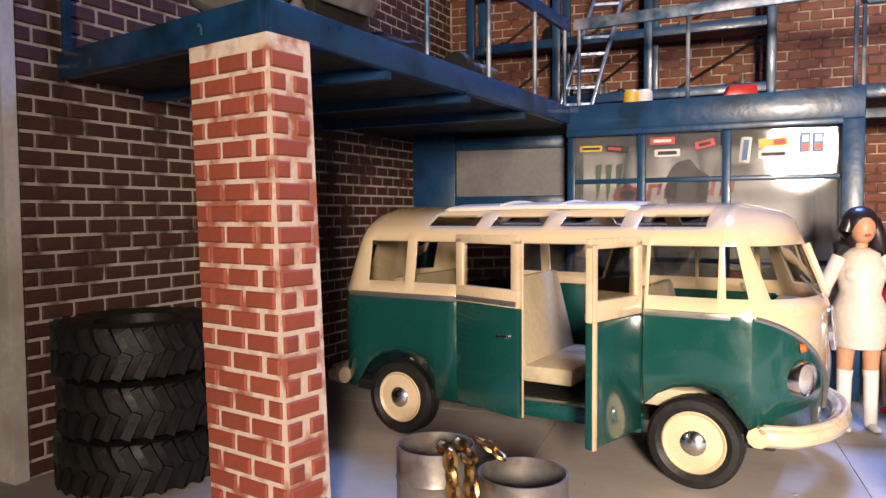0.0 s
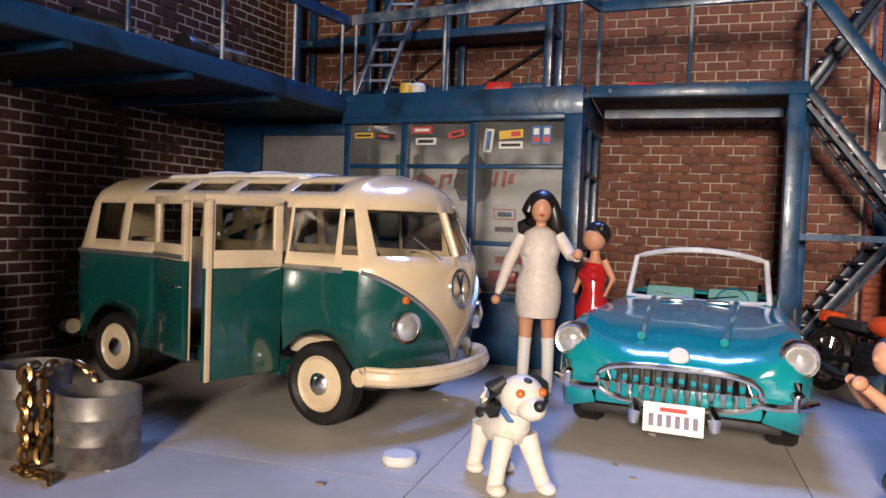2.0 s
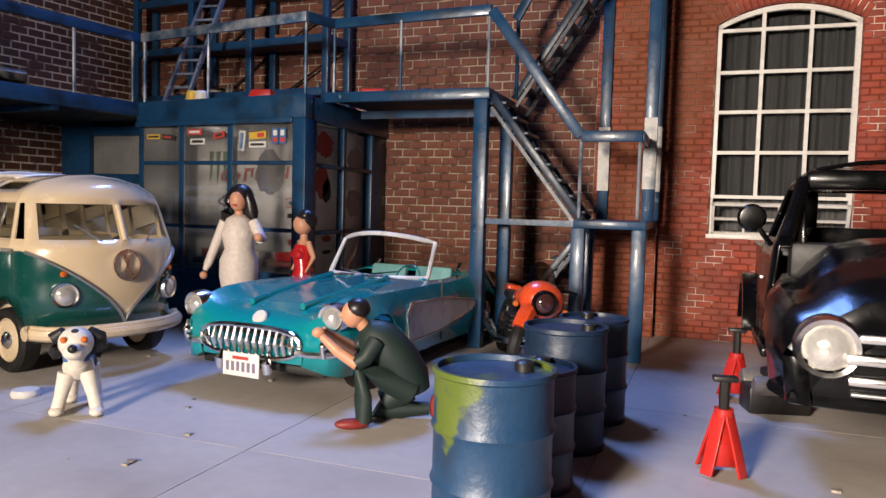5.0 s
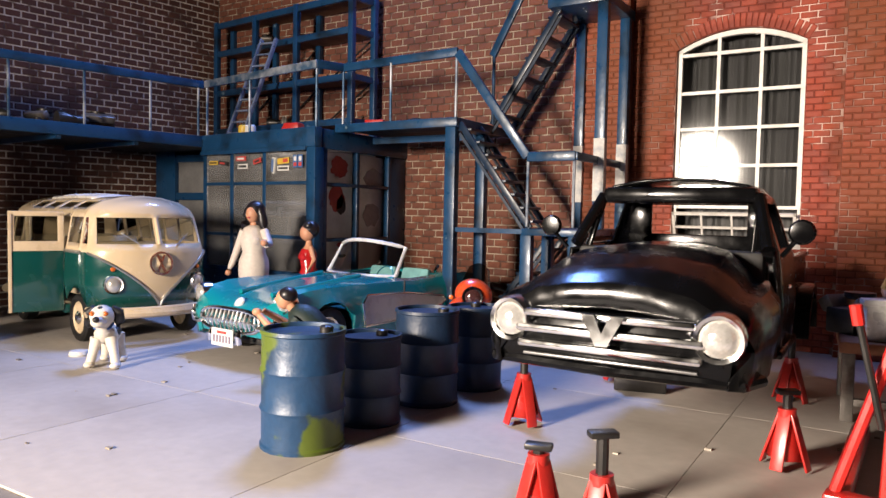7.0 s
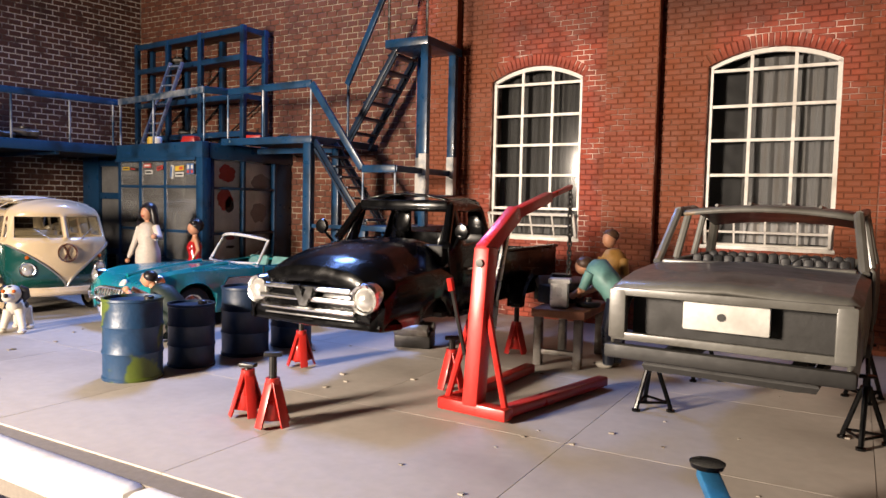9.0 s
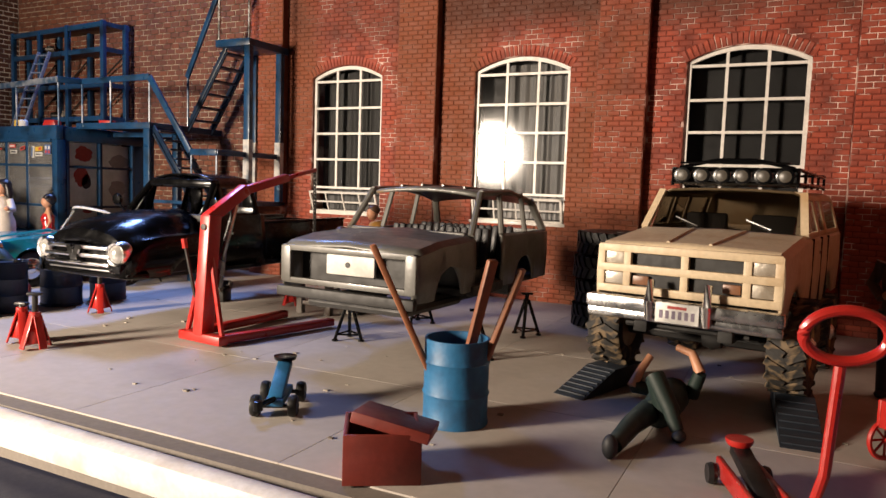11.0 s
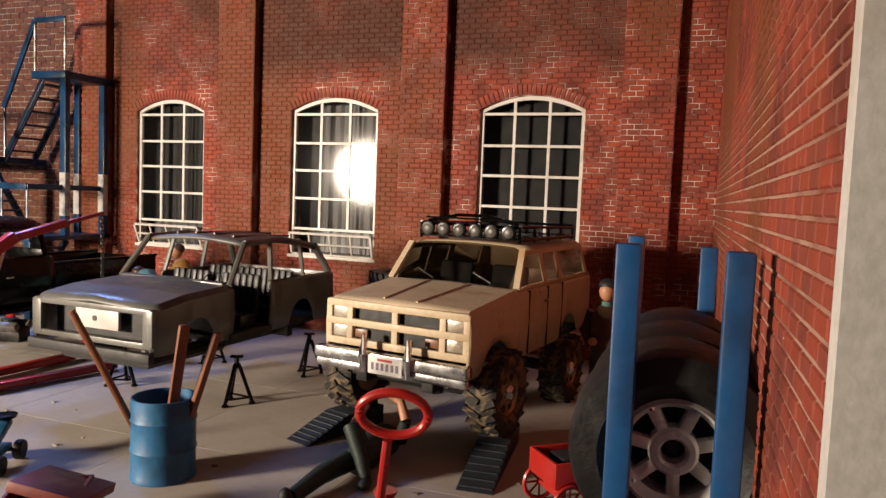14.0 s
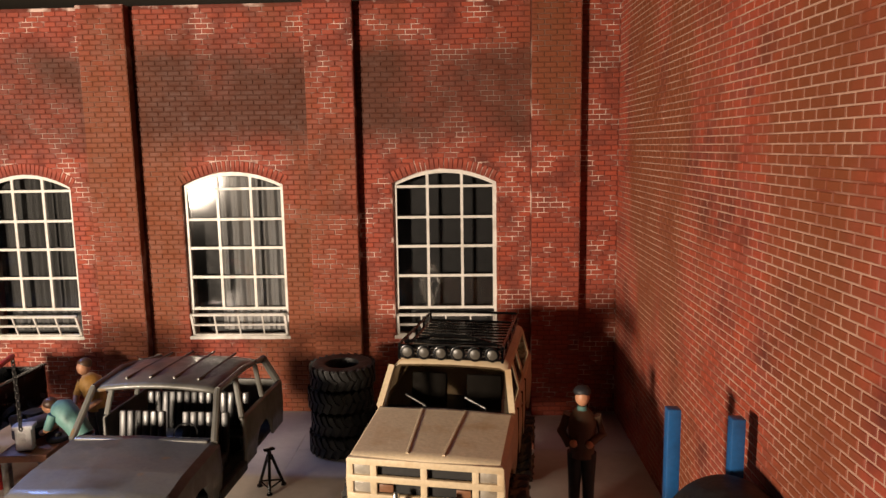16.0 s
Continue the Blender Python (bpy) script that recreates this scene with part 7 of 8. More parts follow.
# --- stands and jacks ---
def stand_red(x, y, rz, post=1.0, h=1.55):
    ob = thing("axle_stand", "red axle stand with a grey ratchet post", "axle stand", at(x, y, 0, rz), "red axle stands")
    for k in range(4):
        b = B()
        a = math.pi / 4 + k * math.pi / 2
        bar(b, (.62 * math.cos(a), .62 * math.sin(a), .06), (.16 * math.cos(a), .16 * math.sin(a), h), .34, .07, (math.cos(a), math.sin(a), .4), .02)
        part("leg", b, RED_PLASTIC, ob)
    for k in range(4):
        b = B()
        a = math.pi / 4 + k * math.pi / 2
        c = a + math.pi / 2
        vs = [b.verts.new((q * math.cos(t), q * math.sin(t), z)) for q, t, z in ((.56, a, .3), (.56, c, .3), (.2, c, h), (.2, a, h))]
        b.faces.new(vs)
        thick(part("side_plate", b, RED_PLASTIC, ob), .05)
    b = B()
    lathe(b, [(.24, h - .1), (.24, h + .12), (.15, h + .12)], 14)
    part("collar", b, RED_PLASTIC, ob)
    b = B()
    tube(b, [(0, 0, .9), (0, 0, h + post)], .13, 10)
    box(b, -.3, -.16, h + post, .3, .16, h + post + .14, .04)
    part("ratchet_post", b, IRON, ob, "grey ratchet post with a saddle")
    return ob


for x, y, rz, pst in ((22.2, 22.25, 10, .8), (29.9, 22.7, 30, .5), (22.8, 30.2, 5, .85), (29.2, 30.7, 20, .85), (25.8, 15.35, 15, .2), (27.35, 14.95, 40, .85)):
    stand_red(x, y, rz, pst)


def stand_black(x, y, rz, h=2.22):
    ob = thing("trestle_stand", "thin black tripod stand under the stripped car", "axle stand", at(x, y, 0, rz), "black stands")
    for k in range(3):
        a = 2 * math.pi * k / 3
        b = B()
        tube(b, [(.75 * math.cos(a), .75 * math.sin(a), .1), (.1 * math.cos(a), .1 * math.sin(a), h - .3)], .09, 8)
        ball_v = (.75 * math.cos(a), .75 * math.sin(a), .06)
        lathe(b, [(0, 0), (.16, 0), (.16, .08), (0, .1)], 10, Matrix.Translation((ball_v[0], ball_v[1], 0)))
        part("leg", b, BLACK_PAINT, ob)
        a2 = a + 2 * math.pi / 3
        b = B()
        tube(b, [(.68 * math.cos(a), .68 * math.sin(a), .32), (.68 * math.cos(a2), .68 * math.sin(a2), .32)], .05, 6)
        part("stretcher", b, BLACK_PAINT, ob)
    b = B()
    tube(b, [(0, 0, h - .5), (0, 0, h)], .12, 8)
    box(b, -.3, -.15, h, .3, .15, h + .1, .03)
    part("saddle", b, BLACK_PAINT, ob)


for x, y, rz in ((37.6, 24.5, 0), (44.6, 24.3, 25), (38.4, 30.6, 10), (44.7, 30.8, 40)):
    stand_black(x, y, rz)

# engine hoist
hoist = thing("engine_hoist", "bright red engine hoist with a raised folding arm", "hoist")
for nm, pts, w, hh in (("cross_bar", ((31.0, 20.0, .3), (33.9, 19.7, .3)), .6, .45), ("leg", ((33.5, 19.7, .3), (35.1, 26.6, .3)), .5, .4), ("leg", ((31.3, 20.0, .3), (31.6, 27.0, .3)), .5, .4), ("mast", ((32.4, 19.9, .4), (32.6, 20.2, 6.1)), .62, .8), ("arm", ((32.55, 20.0, 5.9), (32.7, 22.4, 7.35)), .5, .6), ("arm", ((32.68, 22.2, 7.25), (32.85, 25.4, 8.0)), .42, .42)):
    b = B()
    bar(b, *pts, w, hh, (0, 0, 1) if nm != "mast" else (0, 1, 0), bevel=.08)
    part(nm, b, RED_PLASTIC, hoist)
b = B()
bar(b, (32.84, 25.2, 7.95), (32.95, 27.8, 8.5), .2, .2, bevel=.04)
part("arm_extension", b, RED_PLASTIC, hoist)
for a, c in (((31.2, 20.1, .4), (32.4, 20.1, 4.6)), ((33.7, 19.8, .4), (32.6, 20.1, 4.6))):
    b = B()
    tube(b, [a, c], .13, 8)
    part("brace", b, RED_PLASTIC, hoist)
b = B()
tube(b, [(32.6, 20.9, 4.0), (32.65, 21.9, 6.95)], .15, 10)
tube(b, [(32.55, 20.7, 2.6), (32.6, 20.9, 4.1)], .22, 10)
part("ram", b, STEEL, hoist, "bright hydraulic ram")
b = B()
tube(b, [(32.1, 19.7, 2.2), (31.55, 19.6, 4.6)], .08, 8)
part("pump_handle", b, IRON, hoist)
b = B()
tube(b, [(31.55, 19.6, 4.5), (31.47, 19.58, 4.95)], .13, 8)
part("grip", b, RED_PLASTIC, hoist)
b = B()
lathe(b, [(0, 0), (.15, 0), (.15, .06), (0, .07)], 12, Matrix.Translation((32.58, 19.74, 5.55)) @ Matrix.Rotation(radians(90), 4, "X"))
part("pivot_bolt", b, IRON, hoist)
chain("dull steel hoist chain hanging from the arm", [(32.95, 27.7, 8.35), (33.0, 27.7, 6.4), (33.0, 27.7, 4.6)], .15, .045, IRON)

# work bench with an engine being mended
bench = thing("work_bench", "low brown wooden work bench with grey legs", "bench", at(31.9, 29.0, 0, 4))
b = B()
box(b, -1.1, -.2, 2.35, 1.5, 4.6, 2.75, .06)
part("bench_top", b, BROWN_WOOD, bench)
for x in (-.8, 1.15):
    for y in (.1, 4.2):
        b = B()
        box(b, x - .2, y - .2, 0, x + .2, y + .2, 2.35, .05)
        part("leg", b, TIN, bench)
b = B()
box(b, -.9, -.05, .55, 1.2, .25, .8, .03)
part("stretcher", b, TIN, bench)
small_part("engine", 31.3, 31.4, 2.76, 1.15, 55)
b = B()
box(b, -.42, -.3, 0, .42, .3, 1.25, .08)
box(b, -.52, -.36, 1.2, .52, .36, 1.42, .05)
tagged(part("engine_cover", b, ALLOY, m=at(31.9, 29.6, 2.76, 12)), "pale alloy engine casing upright on the bench", "car part")
small_part("flywheel", 32.9, 30.9, 2.76, .62)
b = B()
lathe(b, [(0, 0), (.4, 0), (.5, 1.0), (.55, 1.05), (.47, 1.05), (.38, .1), (0, .1)], 20)
tagged(part("bucket", b, PAPER, m=at(31.2, 33.2, 2.76)), "small white bucket on the bench", "bucket")
small_part("engine", 24.0, 29.2, 0.0, 1.1, 15)


# blue trolley jack
jack = thing("trolley_jack", "blue trolley jack on black wheels", "jack", at(41.75, 14.1, 0, 119))
b = B()
box(b, -1.1, -.32, .35, .9, .32, .6, .06)
bar(b, (-.9, 0, .5), (1.1, 0, 1.35), .5, .3, bevel=.06)
part("frame", b, BIN_BLUE, jack)
b = B()
lathe(b, [(0, 0), (.38, 0), (.42, .12), (0, .16)], 18, Matrix.Translation((1.05, 0, 1.45)))
part("saddle", b, BLACK_PAINT, jack)
for x in (-.95, .75):
    for s in (-1, 1):
        b = B()
        lathe(b, [(0, -.15), (.32, -.15), (.36, -.08), (.36, .08), (.32, .15), (0, .15)], 18, Matrix.Translation((x, s * .62, .36)) @ Matrix.Rotation(radians(90), 4, "X"))
        part("wheel", b, RUBBER, jack)
    b = B()
    tube(b, [(x, -.6, .36), (x, .6, .36)], .08, 6)
    part("axle", b, IRON, jack)
b = B()
tube(b, [(-1.0, 0, .6), (-1.55, .35, .55)], .1, 8)
lathe(b, [(0, -.2), (.16, -.15), (.16, .15), (0, .2)], 10, Matrix.Translation((-1.6, .4, .55)))
part("handle", b, BLACK_PAINT, jack)

# open box with a slanted lid
crate = thing("tool_box", "dark red-brown box with its lid propped askew", "box", at(47.3, 9.8, 0, 32))
b = B()
W_, D_, H_ = 2.05, 2.0, 1.35
for x0, y0, x1, y1 in ((0, 0, W_, .12), (0, D_ - .12, W_, D_), (0, .12, .12, D_ - .12), (W_ - .12, .12, W_, D_ - .12)):
    box(b, x0, y0, 0, x1, y1, H_, .02)
box(b, .1, .1, .05, W_ - .1, D_ - .1, .15)
part("box_body", b, BOX_RED, crate)
b = B()
box(b, -.05, -.05, -.2, W_ + .05, D_ + .05, .1, .03, m=Matrix.Translation((.25, .45, 1.75)) @ Matrix.Rotation(radians(14), 4, "Y") @ Matrix.Rotation(radians(-6), 4, "X") @ Matrix.Rotation(radians(-14), 4, "Z"))
part("lid", b, BOX_RED, crate)

# red jack with a ring handle
rj = thing("lever_jack", "red lever jack with an upright ring handle", "jack")
J0, J1 = Vector((56.3, 15.6, 0)), Vector((58.0, 10.9, 0))
jd = (J1 - J0).normalized()
js = Vector((-jd.y, jd.x, 0))
for q in (-.45, .45):
    b = B()
    bar(b, J0 + js * q + Vector((0, 0, .45)), J1 + js * q + Vector((0, 0, .55)), .16, .5, bevel=.05)
    part("side_plate", b, RED_PLASTIC, rj)
for c, q in ((J0 + jd * .3, .7), (J1 - jd * .4, .7)):
    for s_ in (-1, 1):
        b = B()
        lathe(b, [(0, -.12), (.26, -.12), (.3, 0), (.26, .12), (0, .12)], 16, Matrix.Translation(c + js * q * s_ + Vector((0, 0, .3))) @ js.to_track_quat("Z", "Y").to_matrix().to_4x4())
        part("wheel", b, IRON, rj)
b = B()
bar(b, J0 + jd * 2.6 + Vector((0, 0, .55)), J0 + jd * .2 + Vector((0, 0, 1.0)), .5, .3, bevel=.06)
part("lift_arm", b, IRON, rj, "grey steel lift arm")
b = B()
lathe(b, [(0, 0), (.3, 0), (.36, .1), (.36, .18), (0, .2)], 16, Matrix.Translation(J0 + jd * .2 + Vector((0, 0, 1.1))))
part("saddle", b, RED_PLASTIC, rj)
b = B()
tube(b, [J1 - jd * .5 + Vector((0, 0, .5)), Vector((58.2, 10.75, 2.3)), Vector((58.33, 10.95, 4.5))], .115, 10)
part("handle_bar", b, RED_PLASTIC, rj)
b = B()
rc = Vector((58.4, 11.1, 5.1))
sd = Vector((.96, .28, 0))
up = Vector((.05, -.25, .97))
tube(b, [rc + sd * .80 * math.cos(a) + up * .56 * math.sin(a) for a in np.linspace(0, 2 * math.pi, 33)], .115, 10, caps=False)
part("handle_ring", b, RED_PLASTIC, rj)

# toy wagon
wg = thing("wagon", "small red pull wagon with spoked wheels", "wagon", at(61.6, 19.6, 0, 40))
b = B()
for x0, y0, x1, y1 in ((-1.5, -.9, 1.5, -.78), (-1.5, .78, 1.5, .9), (-1.5, -.78, -1.38, .78), (1.38, -.78, 1.5, .78)):
    box(b, x0, y0, 1.15, x1, y1, 1.95, .03)
box(b, -1.45, -.85, 1.1, 1.45, .85, 1.2, .02)
part("tray", b, RED_PLASTIC, wg)
for x in (-1.0, 1.0):
    b = B()
    tube(b, [(x, -1.0, .65), (x, 1.0, .65)], .08, 6)
    box(b, x - .15, -.5, .65, x + .15, .5, 1.15)
    part("axle", b, RED_PLASTIC, wg)
    for s in (-1, 1):
        w = new("wheel")
        w.parent = wg
        w.matrix_basis = at(x, s * 1.0, .65, 0, 90)
        b = B()
        tube(b, [(.58 * math.cos(a), .58 * math.sin(a), 0) for a in np.linspace(0, 2 * math.pi, 25)], .08, 6, caps=False)
        part("rim", b, RED_PLASTIC, w)
        for k in range(4):
            a = math.pi * k / 4
            b = B()
            tube(b, [(-.58 * math.cos(a), -.58 * math.sin(a), 0), (.58 * math.cos(a), .58 * math.sin(a), 0)], .04, 5)
            part("spoke", b, RED_PLASTIC, w)
b = B()
box(b, -1.0, -.5, 1.2, .8, .5, 1.9, .1)
tagged(part("car_battery", b, DARK_CLOTH, m=at(61.6, 19.6, 0.02, 40)), "dark battery lying in the wagon", "battery")

# wheel ramps in front of the off-roader
for x0, y0, x1, y1 in ((50.0, 20.9, 50.7, 23.0), (58.0, 19.3, 57.7, 22.9)):
    rp = thing("wheel_ramp", "dark sloped wheel ramp under the off-roader", "ramp", group="wheel ramps")
    d = Vector((x1 - x0, y1 - y0, 0))
    L_ = d.length
    mm = Matrix.Translation((x0, y0, 0)) @ Matrix.Rotation(math.atan2(d.y, d.x) - math.pi / 2, 4, "Z")
    b = B()
    vs = [(-.65, 0, .02), (.65, 0, .02), (.65, L_, .8), (-.65, L_, .8)]
    top_, bot = [b.verts.new(v) for v in vs], [b.verts.new((x, y, 0)) for x, y, z in vs]
    b.faces.new(top_), b.faces.new(bot[::-1])
    for k in range(4):
        b.faces.new((bot[k], bot[(k + 1) % 4], top_[(k + 1) % 4], top_[k]))
    bmesh.ops.transform(b, matrix=mm, verts=b.verts)
    bmesh.ops.recalc_face_normals(b, faces=b.faces)
    part("slope", b, RAMP_DARK, rp, smooth=0)
    b = B()
    box(b, -.65, L_ + .005, 0, .65, L_ + 2.2, .82, .03, m=mm)
    part("platform", b, RAMP_DARK, rp)
    for k in range(7):
        b = B()
        y = .25 + k * L_ * .13
        box(b, -.6, y - .05, y / L_ * .78 + .02, .6, y + .05, y / L_ * .78 + .07, m=mm)
        part("tread_rib", b, RAMP_DARK, rp, smooth=0)

# tyre rack with big wheels on the right
rack = thing("tyre_rack", "blue painted upright rack holding large wheels", "rack")
PO = [(63.55, 10.3), (65.5, 9.6), (65.1, 18.4), (63.0, 18.8)]
for k, (x, y) in enumerate(PO):
    b = B()
    box(b, x - .24, y - .24, 0, x + .24, y + .24, (9.4, 9.4, 9.0, 9.2)[k], .05)
    part("post", b, RAIL_BLUE, rack)
for a, c in ((0, 1), (1, 2), (2, 3), (3, 0)):
    b = B()
    bar(b, (*PO[a], 3.15), (*PO[c], 3.15), .35, .5, bevel=.04)
    part("beam", b, RAIL_BLUE, rack)
    b = B()
    bar(b, (*PO[a], .3), (*PO[c], .3), .35, .4, bevel=.04)
    part("beam", b, RAIL_BLUE, rack)
for k in range(3):
    y = 11.8 + k * 2.45
    x = 64.5 - .03 * k
    wh = thing("big_wheel", "large black tyre on a bright spoked alloy rim", "wheel", at(x, y, 5.2, 5, 90), "wheels in the rack")
    b = B()
    R_, h2 = 2.1, 1.2
    lathe(b, [(1.15, -h2 * .8), (1.5, -h2), (2.0, -h2 * .9), (R_, -h2 * .6), (R_, h2 * .6), (2.0, h2 * .9), (1.5, h2), (1.15, h2 * .8)], 48, close=True)
    part("tyre", b, RUBBER, wh)
    b = B()
    lathe(b, [(1.15, -h2 * .8), (1.15, h2 * .8), (1.07, h2 * .86), (.99, h2 * .68), (.92, h2 * .6), (.92, -h2 * .3)], 40)
    rim = part("rim", b, ALLOY, wh)
    # dark disc added inside the rim for the shade between the spokes
    b = B()
    lathe(b, [(.93, h2 * .1), (.6, h2 * .06), (0, h2 * .06)], 28)
    part("disc_plate", b, DARK_TRIM, rim)
    for q in range(7):
        turn_ = Matrix.Rotation(2 * math.pi * (q + .3) / 7, 4, "Z")
        b = B()
        box(b, .38, -.13, h2 * .36, .98, .13, h2 * .6, .05, m=turn_)
        part("spoke", b, ALLOY, rim)
        b = B()
        lathe(b, [(0, 0), (.075, 0), (.075, .07), (.05, .10), (0, .11)], 8, turn_ @ Matrix.Translation((1.0, 0, h2 * .66)))
        part("stud", b, CHROME, rim)
    b = B()
    lathe(b, [(.5, h2 * .3), (.5, h2 * .6), (.43, h2 * .67), (.31, h2 * .68), (.25, h2 * .62), (.25, h2 * .2)], 24)
    part("hub", b, ALLOY, rim)
    b = B()
    lathe(b, [(.25, h2 * .3), (.12, h2 * .38), (0, h2 * .38)], 16)
    part("axle_bore", b, DARK_TRIM, rim)
r_ = random.Random(4)
for k, mt in enumerate((RED_INK, GREEN_INK, PAPER, BLUE_INK, BROWN_WOOD, RED_INK)):
    b = B()
    hh = .9 + .5 * r_.random()
    box(b, -.28, -.4, 0, .28, .4, hh, .03)
    tagged(part("parts_box", b, mt, m=at(63.7 + .33 * k, 10.9 + .5 * (k % 2), .5, r_.uniform(-15, 15))), "small printed parts box in the rack", "box", "boxes in the rack")

# motorcycle
def build_motorcycle():
    mc = thing("motorcycle", "orange motorcycle with a round headlight fairing on its wheels", "motorcycle", at(15.35, 29.95, 0, -64, -10))
    steer = at(-.6, 0, 0, -34) @ at(.6, 0, 0)
    for x in (0, -5.2):
        w = new("wheel")
        w.parent = mc
        w.matrix_basis = (steer if x == 0 else Matrix()) @ at(x, 0, 1.25, 0, 90)
        b = B()
        lathe(b, [(.95, -.2), (1.15, -.24), (1.25, -.1), (1.25, .1), (1.15, .24), (.95, .2)], 32, close=True)
        part("tyre", b, RUBBER, w)
        b = B()
        lathe(b, [(.86, -.12), (.97, -.16), (.97, .16), (.86, .12)], 32, close=True)
        lathe(b, [(0, -.3), (.2, -.3), (.2, .3), (0, .3)], 12)
        for k in range(8):
            a = 2 * math.pi * k / 8
            tube(b, [(.15 * math.cos(a), .15 * math.sin(a), .05), (.9 * math.cos(a), .9 * math.sin(a), 0)], .05, 5)
        part("rim", b, STEEL, w)
        # steel brake disc on one side of the hub
        b = B()
        lathe(b, [(0, .28), (.55, .28), (.55, .32), (0, .32)], 24)
        part("disc_plate", b, STEEL, w)
    for s in (-1, 1):
        b = B()
        tube(b, [(0, s * .38, 1.25), (-.9, s * .38, 3.2)], .13, 8)
        part("fork_leg", b, STEEL, mc, m=steer)
        b = B()
        tube(b, [(-5.2, s * .4, 1.25), (-3.2, s * .45, 1.5)], .12, 8)
        part("swing_arm", b, IRON, mc)
        b = B()
        tube(b, [(-1.9, s * .6, 1.0), (-3.4, s * .75, .8), (-5.6, s * .8, 1.1)], [.12, .17, .22], 10)
        part("exhaust", b, STEEL, mc, "bright exhaust pipe")
        b = B()
        lathe(b, [(0, 0), (.12, .02), (.1, .16), (0, .2)], 10, Matrix.Translation((-.2, s * 1.0, 2.75)) @ Matrix.Rotation(radians(90), 4, "Y"))
        part("indicator", b, AMBER, mc)
        b = B()
        tube(b, [(-.9, 0, 3.35), (-1.1, s * .9, 3.55), (-1.4, s * 1.2, 3.5)], .07, 6)
        part("handlebar", b, BLACK_PAINT, mc, m=steer)
    b = B()
    box(b, -3.3, -.6, 1.0, -1.6, .6, 2.2, .2)
    for k in range(4):
        box(b, -2.9 + .05 * k, -.75, 1.45 + k * .2, -1.6, .75, 1.53 + k * .2, .02)
    part("engine", b, IRON, mc, "finned dark engine")
    b = B()
    ball(b, (-2.3, 0, 2.85), .8, 0, 1.4, .75, .55)
    part("fuel_tank", b, ORANGE, mc)
    b = B()
    ball(b, (-.35, 0, 3.05), .95, 0, .8, .95, .8)
    part("fairing", b, ORANGE, mc, "orange nose fairing")
    headlight(mc, .28, 0, 3.0, .48, 0, BLACK_PAINT, .2, material("dark_lens", (.05, .02, .02), .1, coat=1.0))
    b = B()
    tube(b, [(.95 * math.cos(a) + .05, 0, 1.3 + 1.35 * math.sin(a)) for a in np.linspace(.5, 2.2, 9)], .34, 8)
    part("front_mudguard", b, ORANGE, mc, m=steer)
    b = B()
    vs = [[b.verts.new((-.3 - .9 * u, .75 * math.sin(t) * (1 - .3 * u), 3.6 + .9 * u - .3 * math.sin(t) ** 2)) for t in np.linspace(-1.3, 1.3, 9)] for u in (0, .5, 1)]
    for i in range(2):
        for k in range(8):
            b.faces.new((vs[i][k], vs[i][k + 1], vs[i + 1][k + 1], vs[i + 1][k]))
    g = part("windshield", b, SMOKED, mc, "smoked windshield")
    g.visible_shadow = False
    b = B()
    box(b, -5.2, -.5, 2.5, -3.2, .5, 2.9, .16)
    part("saddle", b, BLACK_VINYL, mc)
    b = B()
    box(b, -5.9, -.35, 2.6, -5.1, .35, 3.1, .14)
    part("tail_cowl", b, ORANGE, mc)
    b = B()
    tube(b, [(-.9, 0, 3.2), (-2.5, 0, 2.4), (-4.2, 0, 2.5), (-5.6, 0, 2.7)], .14, 8)
    tube(b, [(-.9, 0, 3.1), (-1.5, 0, 1.2), (-3.3, 0, 1.0), (-3.6, 0, 2.3)], .12, 8)
    part("frame", b, BLACK_PAINT, mc)
    b = B()
    tube(b, [(-3.0, .5, .9), (-3.1, 1.1, .08)], .07, 6)
    part("side_stand", b, IRON, mc)


build_motorcycle()

# small pale lid on the floor by the bus, and crumbs of paint
b = B()
lathe(b, [(0, 0), (.42, 0), (.45, .08), (.4, .22), (0, .24)], 16)
tagged(part("paper_scrap", b, PAPER, m=at(1.0, 20.1)), "small pale scrap lying on the floor", "scrap")
b = B()
r_ = random.Random(11)
for k in range(70):
    x, y, s = r_.uniform(-6, 62), r_.uniform(12, 30), r_.uniform(.03, .11)
    box(b, x - s, y - s * .7, 0, x + s, y + s * .7, s * .5, 0, 0)
tagged(part("floor_grit", b, material("grit", (.16, .13, .1), .9, vary=(.5, .45, .38), island=True), smooth=0), "scattered crumbs of grit on the concrete", "grit", kind="stuff")

# ---- floor slabs and bricks, last ----
SLAB = 8.6
me_slab = {}
for i in range(11):
    for j in range(4):
        x0, y0 = -23.9 + i * SLAB, 10.2 + j * SLAB
        x1, y1 = min(x0 + SLAB, 69.8), min(y0 + SLAB, 44.8)
        key = (round(x1 - x0, 3), round(y1 - y0, 3))
        if key not in me_slab:
            b = B()
            box(b, 0.012, 0.012, -0.058, key[0] - 0.012, key[1] - 0.012, 0.0)
            me_slab[key] = finish(b, CONCRETE, 0, "slab")
        o = new("slab", me_slab[key])
        o.parent = floor
        o.matrix_basis = at(x0, y0)


